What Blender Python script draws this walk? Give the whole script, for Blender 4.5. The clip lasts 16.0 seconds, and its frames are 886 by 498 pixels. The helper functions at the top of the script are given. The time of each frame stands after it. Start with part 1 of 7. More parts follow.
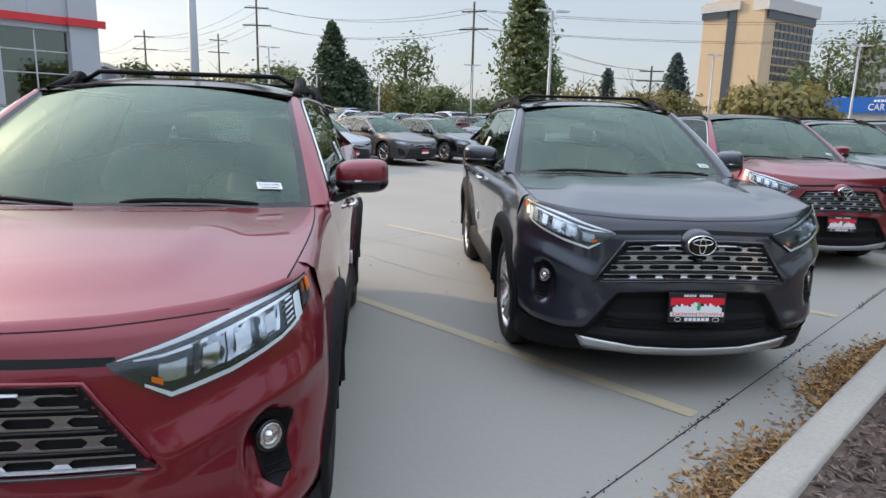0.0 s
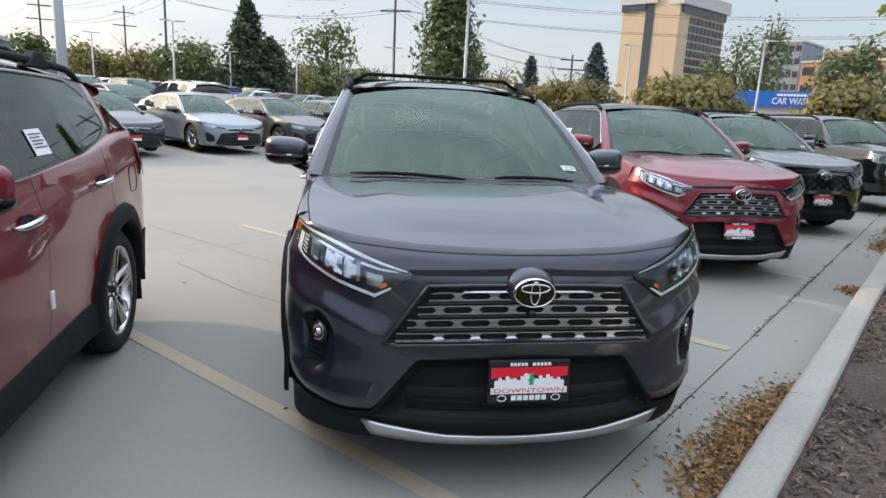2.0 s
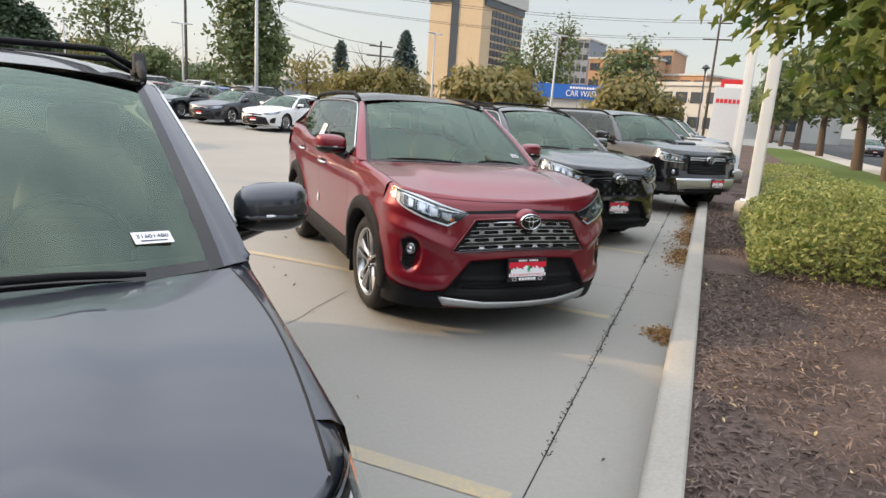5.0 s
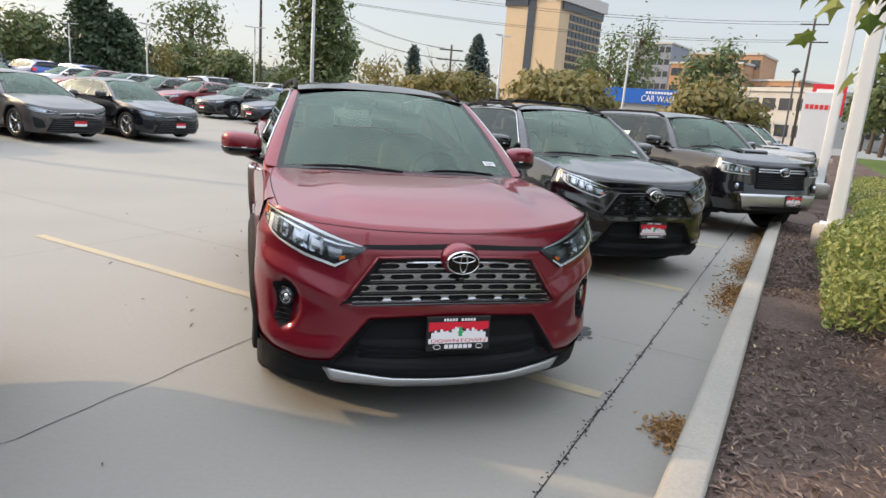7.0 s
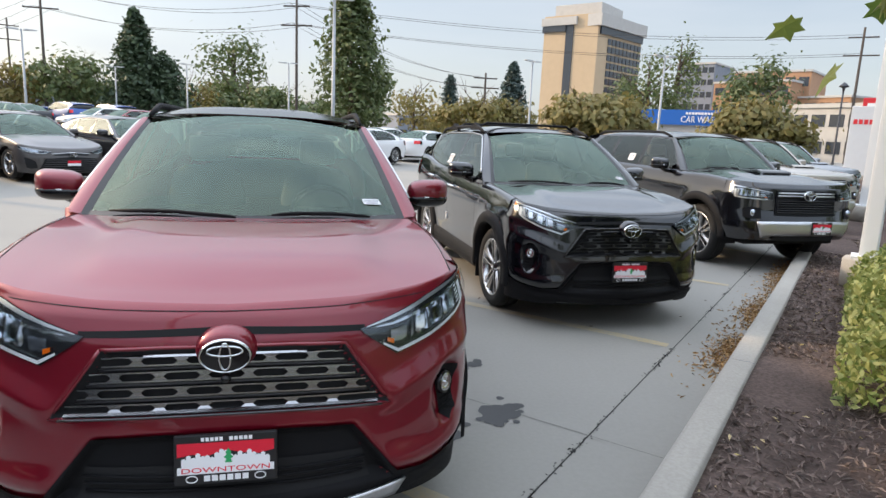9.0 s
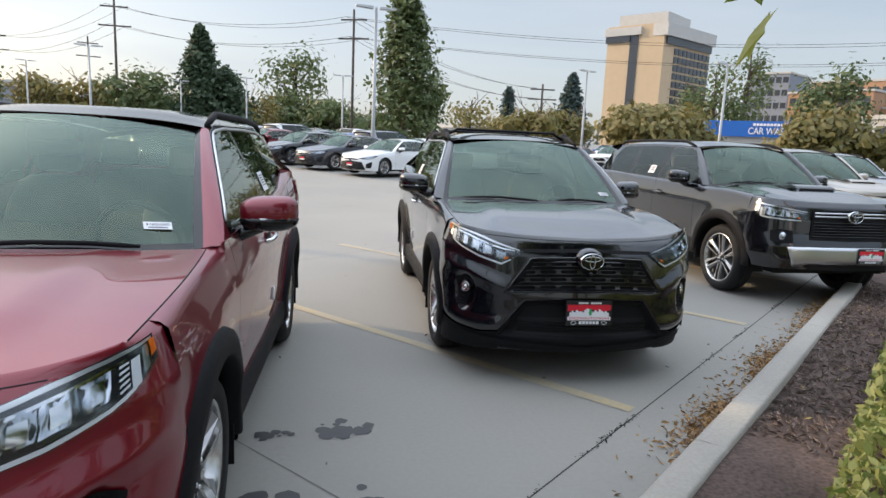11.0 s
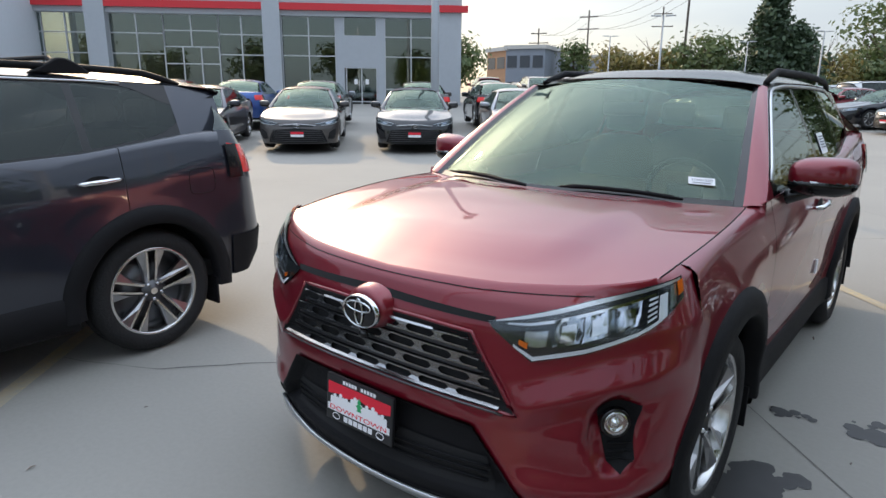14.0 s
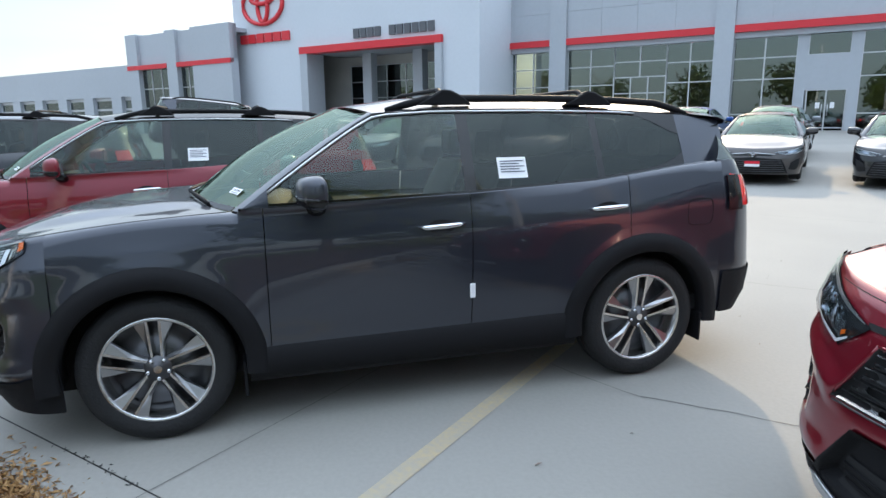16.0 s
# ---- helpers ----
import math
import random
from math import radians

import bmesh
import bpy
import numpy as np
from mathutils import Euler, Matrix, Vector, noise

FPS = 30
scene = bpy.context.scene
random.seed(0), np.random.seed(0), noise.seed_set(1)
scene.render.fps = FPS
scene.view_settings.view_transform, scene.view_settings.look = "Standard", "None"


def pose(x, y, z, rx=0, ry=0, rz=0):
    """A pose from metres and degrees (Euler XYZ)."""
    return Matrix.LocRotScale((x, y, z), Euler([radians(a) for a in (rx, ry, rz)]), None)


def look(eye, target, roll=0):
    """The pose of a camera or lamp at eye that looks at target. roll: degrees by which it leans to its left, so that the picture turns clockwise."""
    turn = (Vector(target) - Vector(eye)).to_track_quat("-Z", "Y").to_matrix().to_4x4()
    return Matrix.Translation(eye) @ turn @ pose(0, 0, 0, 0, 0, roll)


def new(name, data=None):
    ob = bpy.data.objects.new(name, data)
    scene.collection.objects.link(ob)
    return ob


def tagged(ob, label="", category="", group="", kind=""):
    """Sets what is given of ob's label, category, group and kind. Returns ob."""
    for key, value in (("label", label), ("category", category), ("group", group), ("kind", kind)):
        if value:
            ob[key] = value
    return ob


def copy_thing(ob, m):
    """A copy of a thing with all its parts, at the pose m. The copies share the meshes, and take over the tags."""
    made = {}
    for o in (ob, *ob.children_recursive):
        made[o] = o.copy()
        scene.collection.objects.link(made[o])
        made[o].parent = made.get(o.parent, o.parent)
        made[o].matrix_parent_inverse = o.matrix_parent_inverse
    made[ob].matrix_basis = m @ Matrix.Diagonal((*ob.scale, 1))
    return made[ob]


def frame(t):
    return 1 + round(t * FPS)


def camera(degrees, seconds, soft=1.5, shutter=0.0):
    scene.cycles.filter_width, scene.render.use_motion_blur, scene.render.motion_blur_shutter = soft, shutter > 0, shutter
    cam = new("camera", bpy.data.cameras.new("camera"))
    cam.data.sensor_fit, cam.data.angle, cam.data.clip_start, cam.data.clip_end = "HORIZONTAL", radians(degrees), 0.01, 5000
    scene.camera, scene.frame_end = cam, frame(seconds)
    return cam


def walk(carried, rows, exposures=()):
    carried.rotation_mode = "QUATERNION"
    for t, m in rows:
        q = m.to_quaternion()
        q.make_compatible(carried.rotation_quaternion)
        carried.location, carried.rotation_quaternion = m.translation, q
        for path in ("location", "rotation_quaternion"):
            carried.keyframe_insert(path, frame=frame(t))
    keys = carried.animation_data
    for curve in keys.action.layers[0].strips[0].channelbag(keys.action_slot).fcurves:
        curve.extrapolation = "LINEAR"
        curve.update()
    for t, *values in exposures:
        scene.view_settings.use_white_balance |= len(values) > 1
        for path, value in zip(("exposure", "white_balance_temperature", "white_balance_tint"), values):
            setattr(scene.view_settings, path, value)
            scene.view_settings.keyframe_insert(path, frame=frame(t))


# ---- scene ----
cam = camera(70.0, 16.0)
PATH = [
    (0, (0.447, -0.532, 1.459), (0.239, 1.418, 1.069), 1.5),
    (0.5, (0.614, -0.233, 1.458), (0.626, 1.739, 1.126), 1.2),
    (1, (0.764, 0.08, 1.475), (0.8, 2.052, 1.146), 2.6),
    (1.5, (0.889, 0.395, 1.499), (0.946, 2.348, 1.072), 3.2),
    (2, (1.095, 0.672, 1.491), (1.116, 2.625, 1.064), 2.8),
    (2.5, (1.272, 0.945, 1.502), (1.35, 2.893, 1.056), 3.6),
    (3, (1.384, 1.271, 1.536), (1.722, 3.173, 1.021), 2.4),
    (3.5, (1.566, 1.57, 1.554), (2.025, 3.461, 1.092), 4.0),
    (4, (1.687, 1.916, 1.58), (2.131, 3.806, 1.101), 3.7),
    (4.5, (1.806, 2.244, 1.615), (2.369, 4.084, 1.068), 3.6),
    (5, (2.086, 2.564, 1.584), (2.66, 4.43, 1.149), 4.0),
    (5.2, (2.211, 2.69, 1.585), (2.775, 4.561, 1.159), 4.8),
    (7.3, (3.461, 3.877, 1.55), (3.776, 5.801, 1.104), 3.4),
    (7.5, (3.563, 3.963, 1.553), (3.844, 5.879, 1.052), 2.8),
    (8, (3.867, 4.136, 1.554), (4.034, 6.069, 1.066), 2.8),
    (8.5, (4.124, 4.299, 1.545), (4.356, 6.231, 1.085), 2.8),
    (9, (4.38, 4.563, 1.575), (4.594, 6.518, 1.216), 2.6),
    (9.2, (4.5, 4.645, 1.576), (4.75, 6.6, 1.233), 1.3),
    (11.3, (5.585, 5.511, 1.573), (5.474, 7.48, 1.24), 3.5),
    (11.5, (5.661, 5.518, 1.581), (5.346, 7.46, 1.225), 4.7),
    (12, (5.715, 5.5, 1.599), (5.142, 7.381, 1.238), 2.3),
    (12.5, (5.643, 5.486, 1.586), (4.736, 7.226, 1.199), 1.9),
    (13, (5.608, 5.456, 1.549), (4.511, 7.058, 1.069), 0.5),
    (13.5, (5.572, 5.421, 1.532), (4.352, 6.911, 0.991), 0.2),
    (14, (5.507, 5.371, 1.55), (4.101, 6.709, 1.066), 0.6),
    (14.3, (5.45, 5.32, 1.547), (3.938, 6.555, 1.111), 0.5),
    (14.5, (5.435, 5.321, 1.573), (3.849, 6.455, 1.128), 0.4),
    (15, (5.357, 5.245, 1.577), (3.591, 6.088, 1.164), 0.0),
    (15.5, (5.297, 5.138, 1.576), (3.389, 5.588, 1.182), -1.2),
    (16, (5.20, 5.028, 1.555), (3.252, 5.247, 1.152), -0.6),
]
walk(cam, [(t, look(eye, target, roll)) for t, eye, target, roll in PATH], [(0, 0.52, 6600, 12), (2.5, 0.68, 6750, 12), (4, 0.74, 7400, 13), (5, 0.74, 7400, 13), (7.5, 0.72, 7000, 13), (10, 0.68, 6700, 12), (12.5, 0.44, 6700, 12), (14.5, 0.50, 6400, 10), (16, 0.87, 6200, 8)])

# ---- world, sun ----
SUN_AZ, SUN_EL = 158.0, 25.0      # degrees: counter-clockwise from +x, above the horizon
world = bpy.data.worlds.new("sky")
scene.world = world
world.use_nodes = True
_nt = world.node_tree
_sky = _nt.nodes.new("ShaderNodeTexSky")
_sky.sky_type, _sky.sun_disc = "NISHITA", False
_sky.sun_elevation, _sky.sun_rotation = radians(SUN_EL), radians(90.0 - SUN_AZ)
_sky.air_density, _sky.dust_density, _sky.ozone_density = 1.0, 2.0, 1.0
_bg = _nt.nodes["Background"]
_bg.inputs["Strength"].default_value = 0.15
_tc = _nt.nodes.new("ShaderNodeTexCoord")
_cl = _nt.nodes.new("ShaderNodeTexNoise")
_mp = _nt.nodes.new("ShaderNodeMapping")
_mp.inputs["Scale"].default_value = (1.2, 1.2, 7.0)
_cl.inputs["Scale"].default_value, _cl.inputs["Detail"].default_value = 1.6, 6.0
_cr = _nt.nodes.new("ShaderNodeValToRGB")
_cr.color_ramp.elements[0].position, _cr.color_ramp.elements[1].position = 0.35, 0.75
_cr.color_ramp.elements[0].color = (0.45, 0.45, 0.45, 1)
_cr.color_ramp.elements[1].color = (0.85, 0.85, 0.85, 1)
_mx = _nt.nodes.new("ShaderNodeMix")
_mx.data_type = "RGBA"
_mx.inputs["B"].default_value = (4.15, 4.65, 5.2, 1)
_nt.links.new(_tc.outputs["Generated"], _mp.inputs["Vector"])
_nt.links.new(_mp.outputs["Vector"], _cl.inputs["Vector"])
_nt.links.new(_cl.outputs["Fac"], _cr.inputs["Fac"])
_nt.links.new(_cr.outputs["Color"], _mx.inputs["Factor"])
_nt.links.new(_sky.outputs["Color"], _mx.inputs["A"])
_sep = _nt.nodes.new("ShaderNodeSeparateXYZ")
_nt.links.new(_tc.outputs["Generated"], _sep.inputs[0])
_gr = _nt.nodes.new("ShaderNodeMapRange")
_gr.inputs["From Min"].default_value, _gr.inputs["From Max"].default_value = 0.30, 0.9
_gr.inputs["To Min"].default_value, _gr.inputs["To Max"].default_value = 0.75, 2.9
_nt.links.new(_sep.outputs["Z"], _gr.inputs["Value"])
_vm = _nt.nodes.new("ShaderNodeVectorMath")
_vm.operation = "SCALE"
_nt.links.new(_mx.outputs["Result"], _vm.inputs[0])
_nt.links.new(_gr.outputs["Result"], _vm.inputs["Scale"])
_nt.links.new(_vm.outputs["Vector"], _bg.inputs["Color"])
_sun = bpy.data.lights.new("sun", "SUN")
_sun.energy, _sun.angle, _sun.color = 1.9, radians(1.2), (1.0, 0.76, 0.48)
sun = new("sun", _sun)
sun.matrix_world = look((0, 0, 30), (30 * math.cos(radians(SUN_AZ)) * -1, 30 * math.sin(radians(SUN_AZ)) * -1, 30 - 30 * math.tan(radians(SUN_EL))))


# ---- materials ----
def material(name, color, rough=0.5, metal=0.0, coat=0.0, spec=0.5, bump=0.0, scale=8.0, vary=0.0, scale2=0.7, vary2=0.0, dark=None, random_tone=0.0, flake=0.0):
    """Principled surface with grain at two scales, in metres of the object's own space."""
    m = bpy.data.materials.new(name)
    m.use_nodes = True
    nt = m.node_tree
    b = nt.nodes["Principled BSDF"]
    b.inputs["Roughness"].default_value = rough
    b.inputs["Metallic"].default_value = metal
    b.inputs["Coat Weight"].default_value = coat
    b.inputs["Coat Roughness"].default_value = 0.03
    b.inputs["Specular IOR Level"].default_value = spec
    b.inputs["Base Color"].default_value = (*color, 1)
    if vary or vary2 or bump or random_tone:
        tc = nt.nodes.new("ShaderNodeTexCoord")
        col = None
        dk = dark or tuple(c * 0.45 for c in color)
        base = nt.nodes.new("ShaderNodeRGB")
        base.outputs[0].default_value = (*color, 1)
        col = base.outputs[0]
        fine = nt.nodes.new("ShaderNodeTexNoise")
        fine.inputs["Scale"].default_value, fine.inputs["Detail"].default_value = scale, 6.0
        nt.links.new(tc.outputs["Object"], fine.inputs["Vector"])
        for tex_scale, amount in ((scale, vary), (scale2, vary2)):
            if not amount:
                continue
            n = nt.nodes.new("ShaderNodeTexNoise")
            n.inputs["Scale"].default_value, n.inputs["Detail"].default_value = tex_scale, 5.0
            nt.links.new(tc.outputs["Object"], n.inputs["Vector"])
            r = nt.nodes.new("ShaderNodeMapRange")
            r.inputs["From Min"].default_value, r.inputs["From Max"].default_value = 0.35, 0.75
            r.inputs["To Max"].default_value = amount
            nt.links.new(n.outputs["Fac"], r.inputs["Value"])
            mx = nt.nodes.new("ShaderNodeMix")
            mx.data_type = "RGBA"
            mx.inputs["B"].default_value = (*dk, 1)
            nt.links.new(r.outputs["Result"], mx.inputs["Factor"])
            nt.links.new(col, mx.inputs["A"])
            col = mx.outputs["Result"]
        if random_tone:
            oi = nt.nodes.new("ShaderNodeObjectInfo")
            ge = nt.nodes.new("ShaderNodeNewGeometry")
            ad = nt.nodes.new("ShaderNodeMath")
            ad.operation = "ADD"
            nt.links.new(oi.outputs["Random"], ad.inputs[0])
            nt.links.new(ge.outputs["Random Per Island"], ad.inputs[1])
            rr = nt.nodes.new("ShaderNodeMapRange")
            rr.inputs["From Max"].default_value = 2.0
            rr.inputs["To Min"].default_value, rr.inputs["To Max"].default_value = 1 - random_tone, 1 + random_tone
            nt.links.new(ad.outputs[0], rr.inputs["Value"])
            hs = nt.nodes.new("ShaderNodeHueSaturation")
            nt.links.new(rr.outputs["Result"], hs.inputs["Value"])
            nt.links.new(col, hs.inputs["Color"])
            col = hs.outputs["Color"]
        nt.links.new(col, b.inputs["Base Color"])
        if bump:
            bp = nt.nodes.new("ShaderNodeBump")
            bp.inputs["Strength"].default_value = bump
            bp.inputs["Distance"].default_value = 0.01
            nt.links.new(fine.outputs["Fac"], bp.inputs["Height"])
            nt.links.new(bp.outputs["Normal"], b.inputs["Normal"])
    return m


def glass(name, tint, ior=1.5, rough=0.0, sheen=(0.9, 1.0, 0.96)):
    """A tinted pane: what lies behind shows through the tint, and the sky is mirrored by Fresnel."""
    m = bpy.data.materials.new(name)
    m.use_nodes = True
    nt = m.node_tree
    nt.nodes.remove(nt.nodes["Principled BSDF"])
    tr = nt.nodes.new("ShaderNodeBsdfTransparent")
    tr.inputs["Color"].default_value = (*tint, 1)
    gl = nt.nodes.new("ShaderNodeBsdfGlossy")
    gl.inputs["Roughness"].default_value = rough
    gl.inputs["Color"].default_value = (*sheen, 1)
    fr = nt.nodes.new("ShaderNodeFresnel")
    fr.inputs["IOR"].default_value = ior
    mx = nt.nodes.new("ShaderNodeMixShader")
    nt.links.new(fr.outputs[0], mx.inputs[0])
    nt.links.new(tr.outputs[0], mx.inputs[1])
    nt.links.new(gl.outputs[0], mx.inputs[2])
    nt.links.new(mx.outputs[0], nt.nodes["Material Output"].inputs["Surface"])
    return m


def leaf_material(name, color, other, trans=0.35):
    """Foliage: colour varies leaf by leaf, and some light comes through."""
    m = bpy.data.materials.new(name)
    m.use_nodes = True
    nt = m.node_tree
    b = nt.nodes["Principled BSDF"]
    b.inputs["Roughness"].default_value = 0.55
    ge = nt.nodes.new("ShaderNodeNewGeometry")
    mx = nt.nodes.new("ShaderNodeMix")
    mx.data_type = "RGBA"
    mx.inputs["A"].default_value, mx.inputs["B"].default_value = (*color, 1), (*other, 1)
    nt.links.new(ge.outputs["Random Per Island"], mx.inputs["Factor"])
    nt.links.new(mx.outputs["Result"], b.inputs["Base Color"])
    tl = nt.nodes.new("ShaderNodeBsdfTranslucent")
    nt.links.new(mx.outputs["Result"], tl.inputs["Color"])
    ms = nt.nodes.new("ShaderNodeMixShader")
    ms.inputs[0].default_value = trans
    nt.links.new(b.outputs[0], ms.inputs[1])
    nt.links.new(tl.outputs[0], ms.inputs[2])
    nt.links.new(ms.outputs[0], nt.nodes["Material Output"].inputs["Surface"])
    return m


RED = material("red_pearl_paint", (0.185, 0.0015, 0.013), 0.38, 0.38, 1.0)
GREY = material("dark_grey_metallic_paint", (0.028, 0.032, 0.046), 0.30, 0.5, 1.0)
BLACK = material("black_paint", (0.003, 0.0035, 0.006), 0.15, 0.0, 1.0)
SILVER = material("silver_paint", (0.25, 0.265, 0.29), 0.36, 0.5, 1.0)
BROWN = material("brown_grey_paint", (0.060, 0.053, 0.051), 0.40, 0.3, 1.0)
WHITE = material("white_paint", (0.75, 0.76, 0.77), 0.3, 0.0, 1.0)
BLUE = material("blue_paint", (0.02, 0.08, 0.30), 0.3, 0.4, 1.0)
TAUPE = material("light_taupe_paint", (0.42, 0.38, 0.33), 0.34, 0.5, 1.0)
CLAD = material("black_textured_plastic", (0.010, 0.010, 0.0115), 0.62, 0, 0, 0.14, 0.25, 420.0)
GLOSSBLACK = material("gloss_black_trim", (0.006, 0.006, 0.007), 0.12)
DARK = material("dark_void", (0.008, 0.008, 0.009), 0.9)
RUBBER = material("tyre_rubber", (0.016, 0.016, 0.017), 0.75, 0, 0, 0.35, 0.5, 60.0, 0.3, 6.0, 0.2)
CHROME = material("chrome", (0.72, 0.73, 0.75), 0.09, 1.0)
ALLOY = material("machined_alloy", (0.62, 0.62, 0.62), 0.24, 1.0)
ALLOYDARK = material("dark_alloy", (0.10, 0.10, 0.105), 0.35, 0.9)
GRILLEMETAL = material("dark_chrome_grille", (0.36, 0.365, 0.38), 0.24, 1.0)
SPOKE = material("satin_grey_alloy", (0.40, 0.40, 0.41), 0.30, 1.0)
SATIN = material("satin_silver", (0.58, 0.59, 0.61), 0.30, 0.9)
LAMPIN = material("lamp_reflector", (0.50, 0.54, 0.60), 0.16, 0.95)
LAMPBASE = material("smoked_lamp_housing", (0.075, 0.08, 0.09), 0.2, 0.85)
LAMPWHITE = material("lamp_light_guide", (0.80, 0.83, 0.86), 0.2)
AMBER = material("amber_reflector", (0.80, 0.16, 0.01), 0.2, 0, 0.6)
TAILRED = material("red_tail_lens", (0.80, 0.015, 0.015), 0.15, 0, 1.0)
LENS = glass("clear_lens", (0.93, 0.94, 0.95), 1.5)
SCREEN = glass("windscreen_glass", (0.46, 0.60, 0.50), 1.72, 0.0, (0.74, 0.93, 0.80))
SIDEGLASS = glass("side_window_glass", (0.55, 0.63, 0.57), 1.55)
PRIVACY = glass("privacy_glass", (0.16, 0.17, 0.17), 1.5)
CABIN = material("black_cabin_trim", (0.025, 0.026, 0.027), 0.7, vary=0.3, scale=30)
CABINGREY = material("grey_seat_fabric", (0.17, 0.165, 0.155), 0.85, vary=0.3, scale=40)
PAPER = material("white_sticker_paper", (0.82, 0.82, 0.84), 0.5)
INK = material("dark_print", (0.03, 0.035, 0.07), 0.6)
PLATEBLACK = material("black_plate_frame", (0.012, 0.012, 0.014), 0.35)
PLATERED = material("red_print", (0.72, 0.015, 0.04), 0.4)
PLATEGREEN = material("green_print", (0.02, 0.36, 0.12), 0.4)


# ---- builders ----
def part(name, bm, mat, parent=None, label="", smooth=True):
    me = bpy.data.meshes.new(name)
    bm.to_mesh(me)
    bm.free()
    me.materials.append(mat)
    if smooth:
        me.shade_smooth()
    ob = new(name, me)
    if parent is not None:
        ob.parent = parent
    if label:
        ob["label"] = label
    return ob


def raw(name, verts, faces, mat, parent=None, label="", smooth=True):
    me = bpy.data.meshes.new(name)
    me.from_pydata(verts.tolist() if isinstance(verts, np.ndarray) else [tuple(v) for v in verts], [], faces)
    me.materials.append(mat)
    if smooth:
        me.shade_smooth()
    me.update()
    ob = new(name, me)
    if parent is not None:
        ob.parent = parent
    if label:
        ob["label"] = label
    return ob


def thing(name, m, label, category, group="", kind=""):
    ob = new(name)
    ob.empty_display_size = 0.2
    ob.matrix_world = m
    return tagged(ob, label, category, group, kind)


def sheet(name, grid, mat, parent=None, label="", thick=0.0, flip=False):
    """A surface through a grid of points (rows x columns); thick gives it a body inwards."""
    g = np.asarray(grid, float)
    n, k = g.shape[:2]
    faces = []
    for i in range(n - 1):
        for j in range(k - 1):
            f = (i * k + j, i * k + j + 1, (i + 1) * k + j + 1, (i + 1) * k + j)
            faces.append(f[::-1] if flip else f)
    verts = g.reshape(-1, 3)
    ob = raw(name, verts, faces, mat, parent, label)
    if thick:
        so = ob.modifiers.new("thickness", "SOLIDIFY")
        so.thickness, so.offset = thick, -1
    return ob


def box_bm(bm, x0, x1, y0, y1, z0, z1):
    m = Matrix.Translation(((x0 + x1) / 2, (y0 + y1) / 2, (z0 + z1) / 2)) @ Matrix.Diagonal((x1 - x0, y1 - y0, z1 - z0, 1))
    return bmesh.ops.create_cube(bm, size=1, matrix=m)["verts"]


def box(name, x0, x1, y0, y1, z0, z1, mat, parent=None, label="", bevel=0.0):
    bm = bmesh.new()
    box_bm(bm, x0, x1, y0, y1, z0, z1)
    if bevel:
        bmesh.ops.bevel(bm, geom=bm.edges[:], offset=bevel, segments=2, affect="EDGES", profile=0.6)
    return part(name, bm, mat, parent, label, smooth=False)


def lathe(name, profile, mat, parent=None, label="", seg=40, axis="x", at=(0, 0, 0), closed=False):
    """A turned shape: profile of (radius, along) about an axis."""
    verts, faces = [], []
    k = len(profile)
    for i in range(seg):
        a = 2 * math.pi * i / seg
        for r, h in profile:
            c, s = r * math.cos(a), r * math.sin(a)
            v = {"x": (h, c, s), "y": (c, h, s), "z": (c, s, h)}[axis]
            verts.append((v[0] + at[0], v[1] + at[1], v[2] + at[2]))
    for i in range(seg):
        for j in range(k if closed else k - 1):
            a, b = i * k + j, i * k + (j + 1) % k
            c, d = ((i + 1) % seg) * k + (j + 1) % k, ((i + 1) % seg) * k + j
            faces.append((a, b, c, d))
    return raw(name, verts, faces, mat, parent, label)


def tube(name, points, r, mat, parent=None, label="", seg=8, squash=1.0):
    """A bar that follows points; squash flattens its section upwards."""
    verts, faces = [], []
    pts = [Vector(p) for p in points]
    for i, p in enumerate(pts):
        d = (pts[min(i + 1, len(pts) - 1)] - pts[max(i - 1, 0)]).normalized()
        side = d.cross(Vector((0, 0, 1)))
        side = side.normalized() if side.length > 1e-4 else Vector((1, 0, 0))
        up = side.cross(d)
        rr = r[i] if isinstance(r, (list, tuple)) else r
        for j in range(seg):
            a = 2 * math.pi * j / seg
            verts.append(p + side * math.cos(a) * rr + up * math.sin(a) * rr * squash)
    for i in range(len(pts) - 1):
        for j in range(seg):
            faces.append((i * seg + j, i * seg + (j + 1) % seg, (i + 1) * seg + (j + 1) % seg, (i + 1) * seg + j))
    faces.append(tuple(range(seg))[::-1])
    faces.append(tuple((len(pts) - 1) * seg + j for j in range(seg)))
    return raw(name, verts, faces, mat, parent, label)


def slab(name, outline, depth, mat, parent=None, label="", place=None, bevel=0.0):
    """An upright plate: outline of (x, z) points, depth towards +y from y = 0."""
    bm = bmesh.new()
    f = bm.faces.new([bm.verts.new((x, 0, z)) for x, z in outline])
    ex = bmesh.ops.extrude_face_region(bm, geom=[f])
    bmesh.ops.translate(bm, verts=[v for v in ex["geom"] if isinstance(v, bmesh.types.BMVert)], vec=(0, depth, 0))
    bmesh.ops.recalc_face_normals(bm, faces=bm.faces[:])
    if bevel:
        bmesh.ops.bevel(bm, geom=bm.edges[:], offset=bevel, segments=1, affect="EDGES")
    if place is not None:
        bm.transform(place)
    return part(name, bm, mat, parent, label, smooth=False)


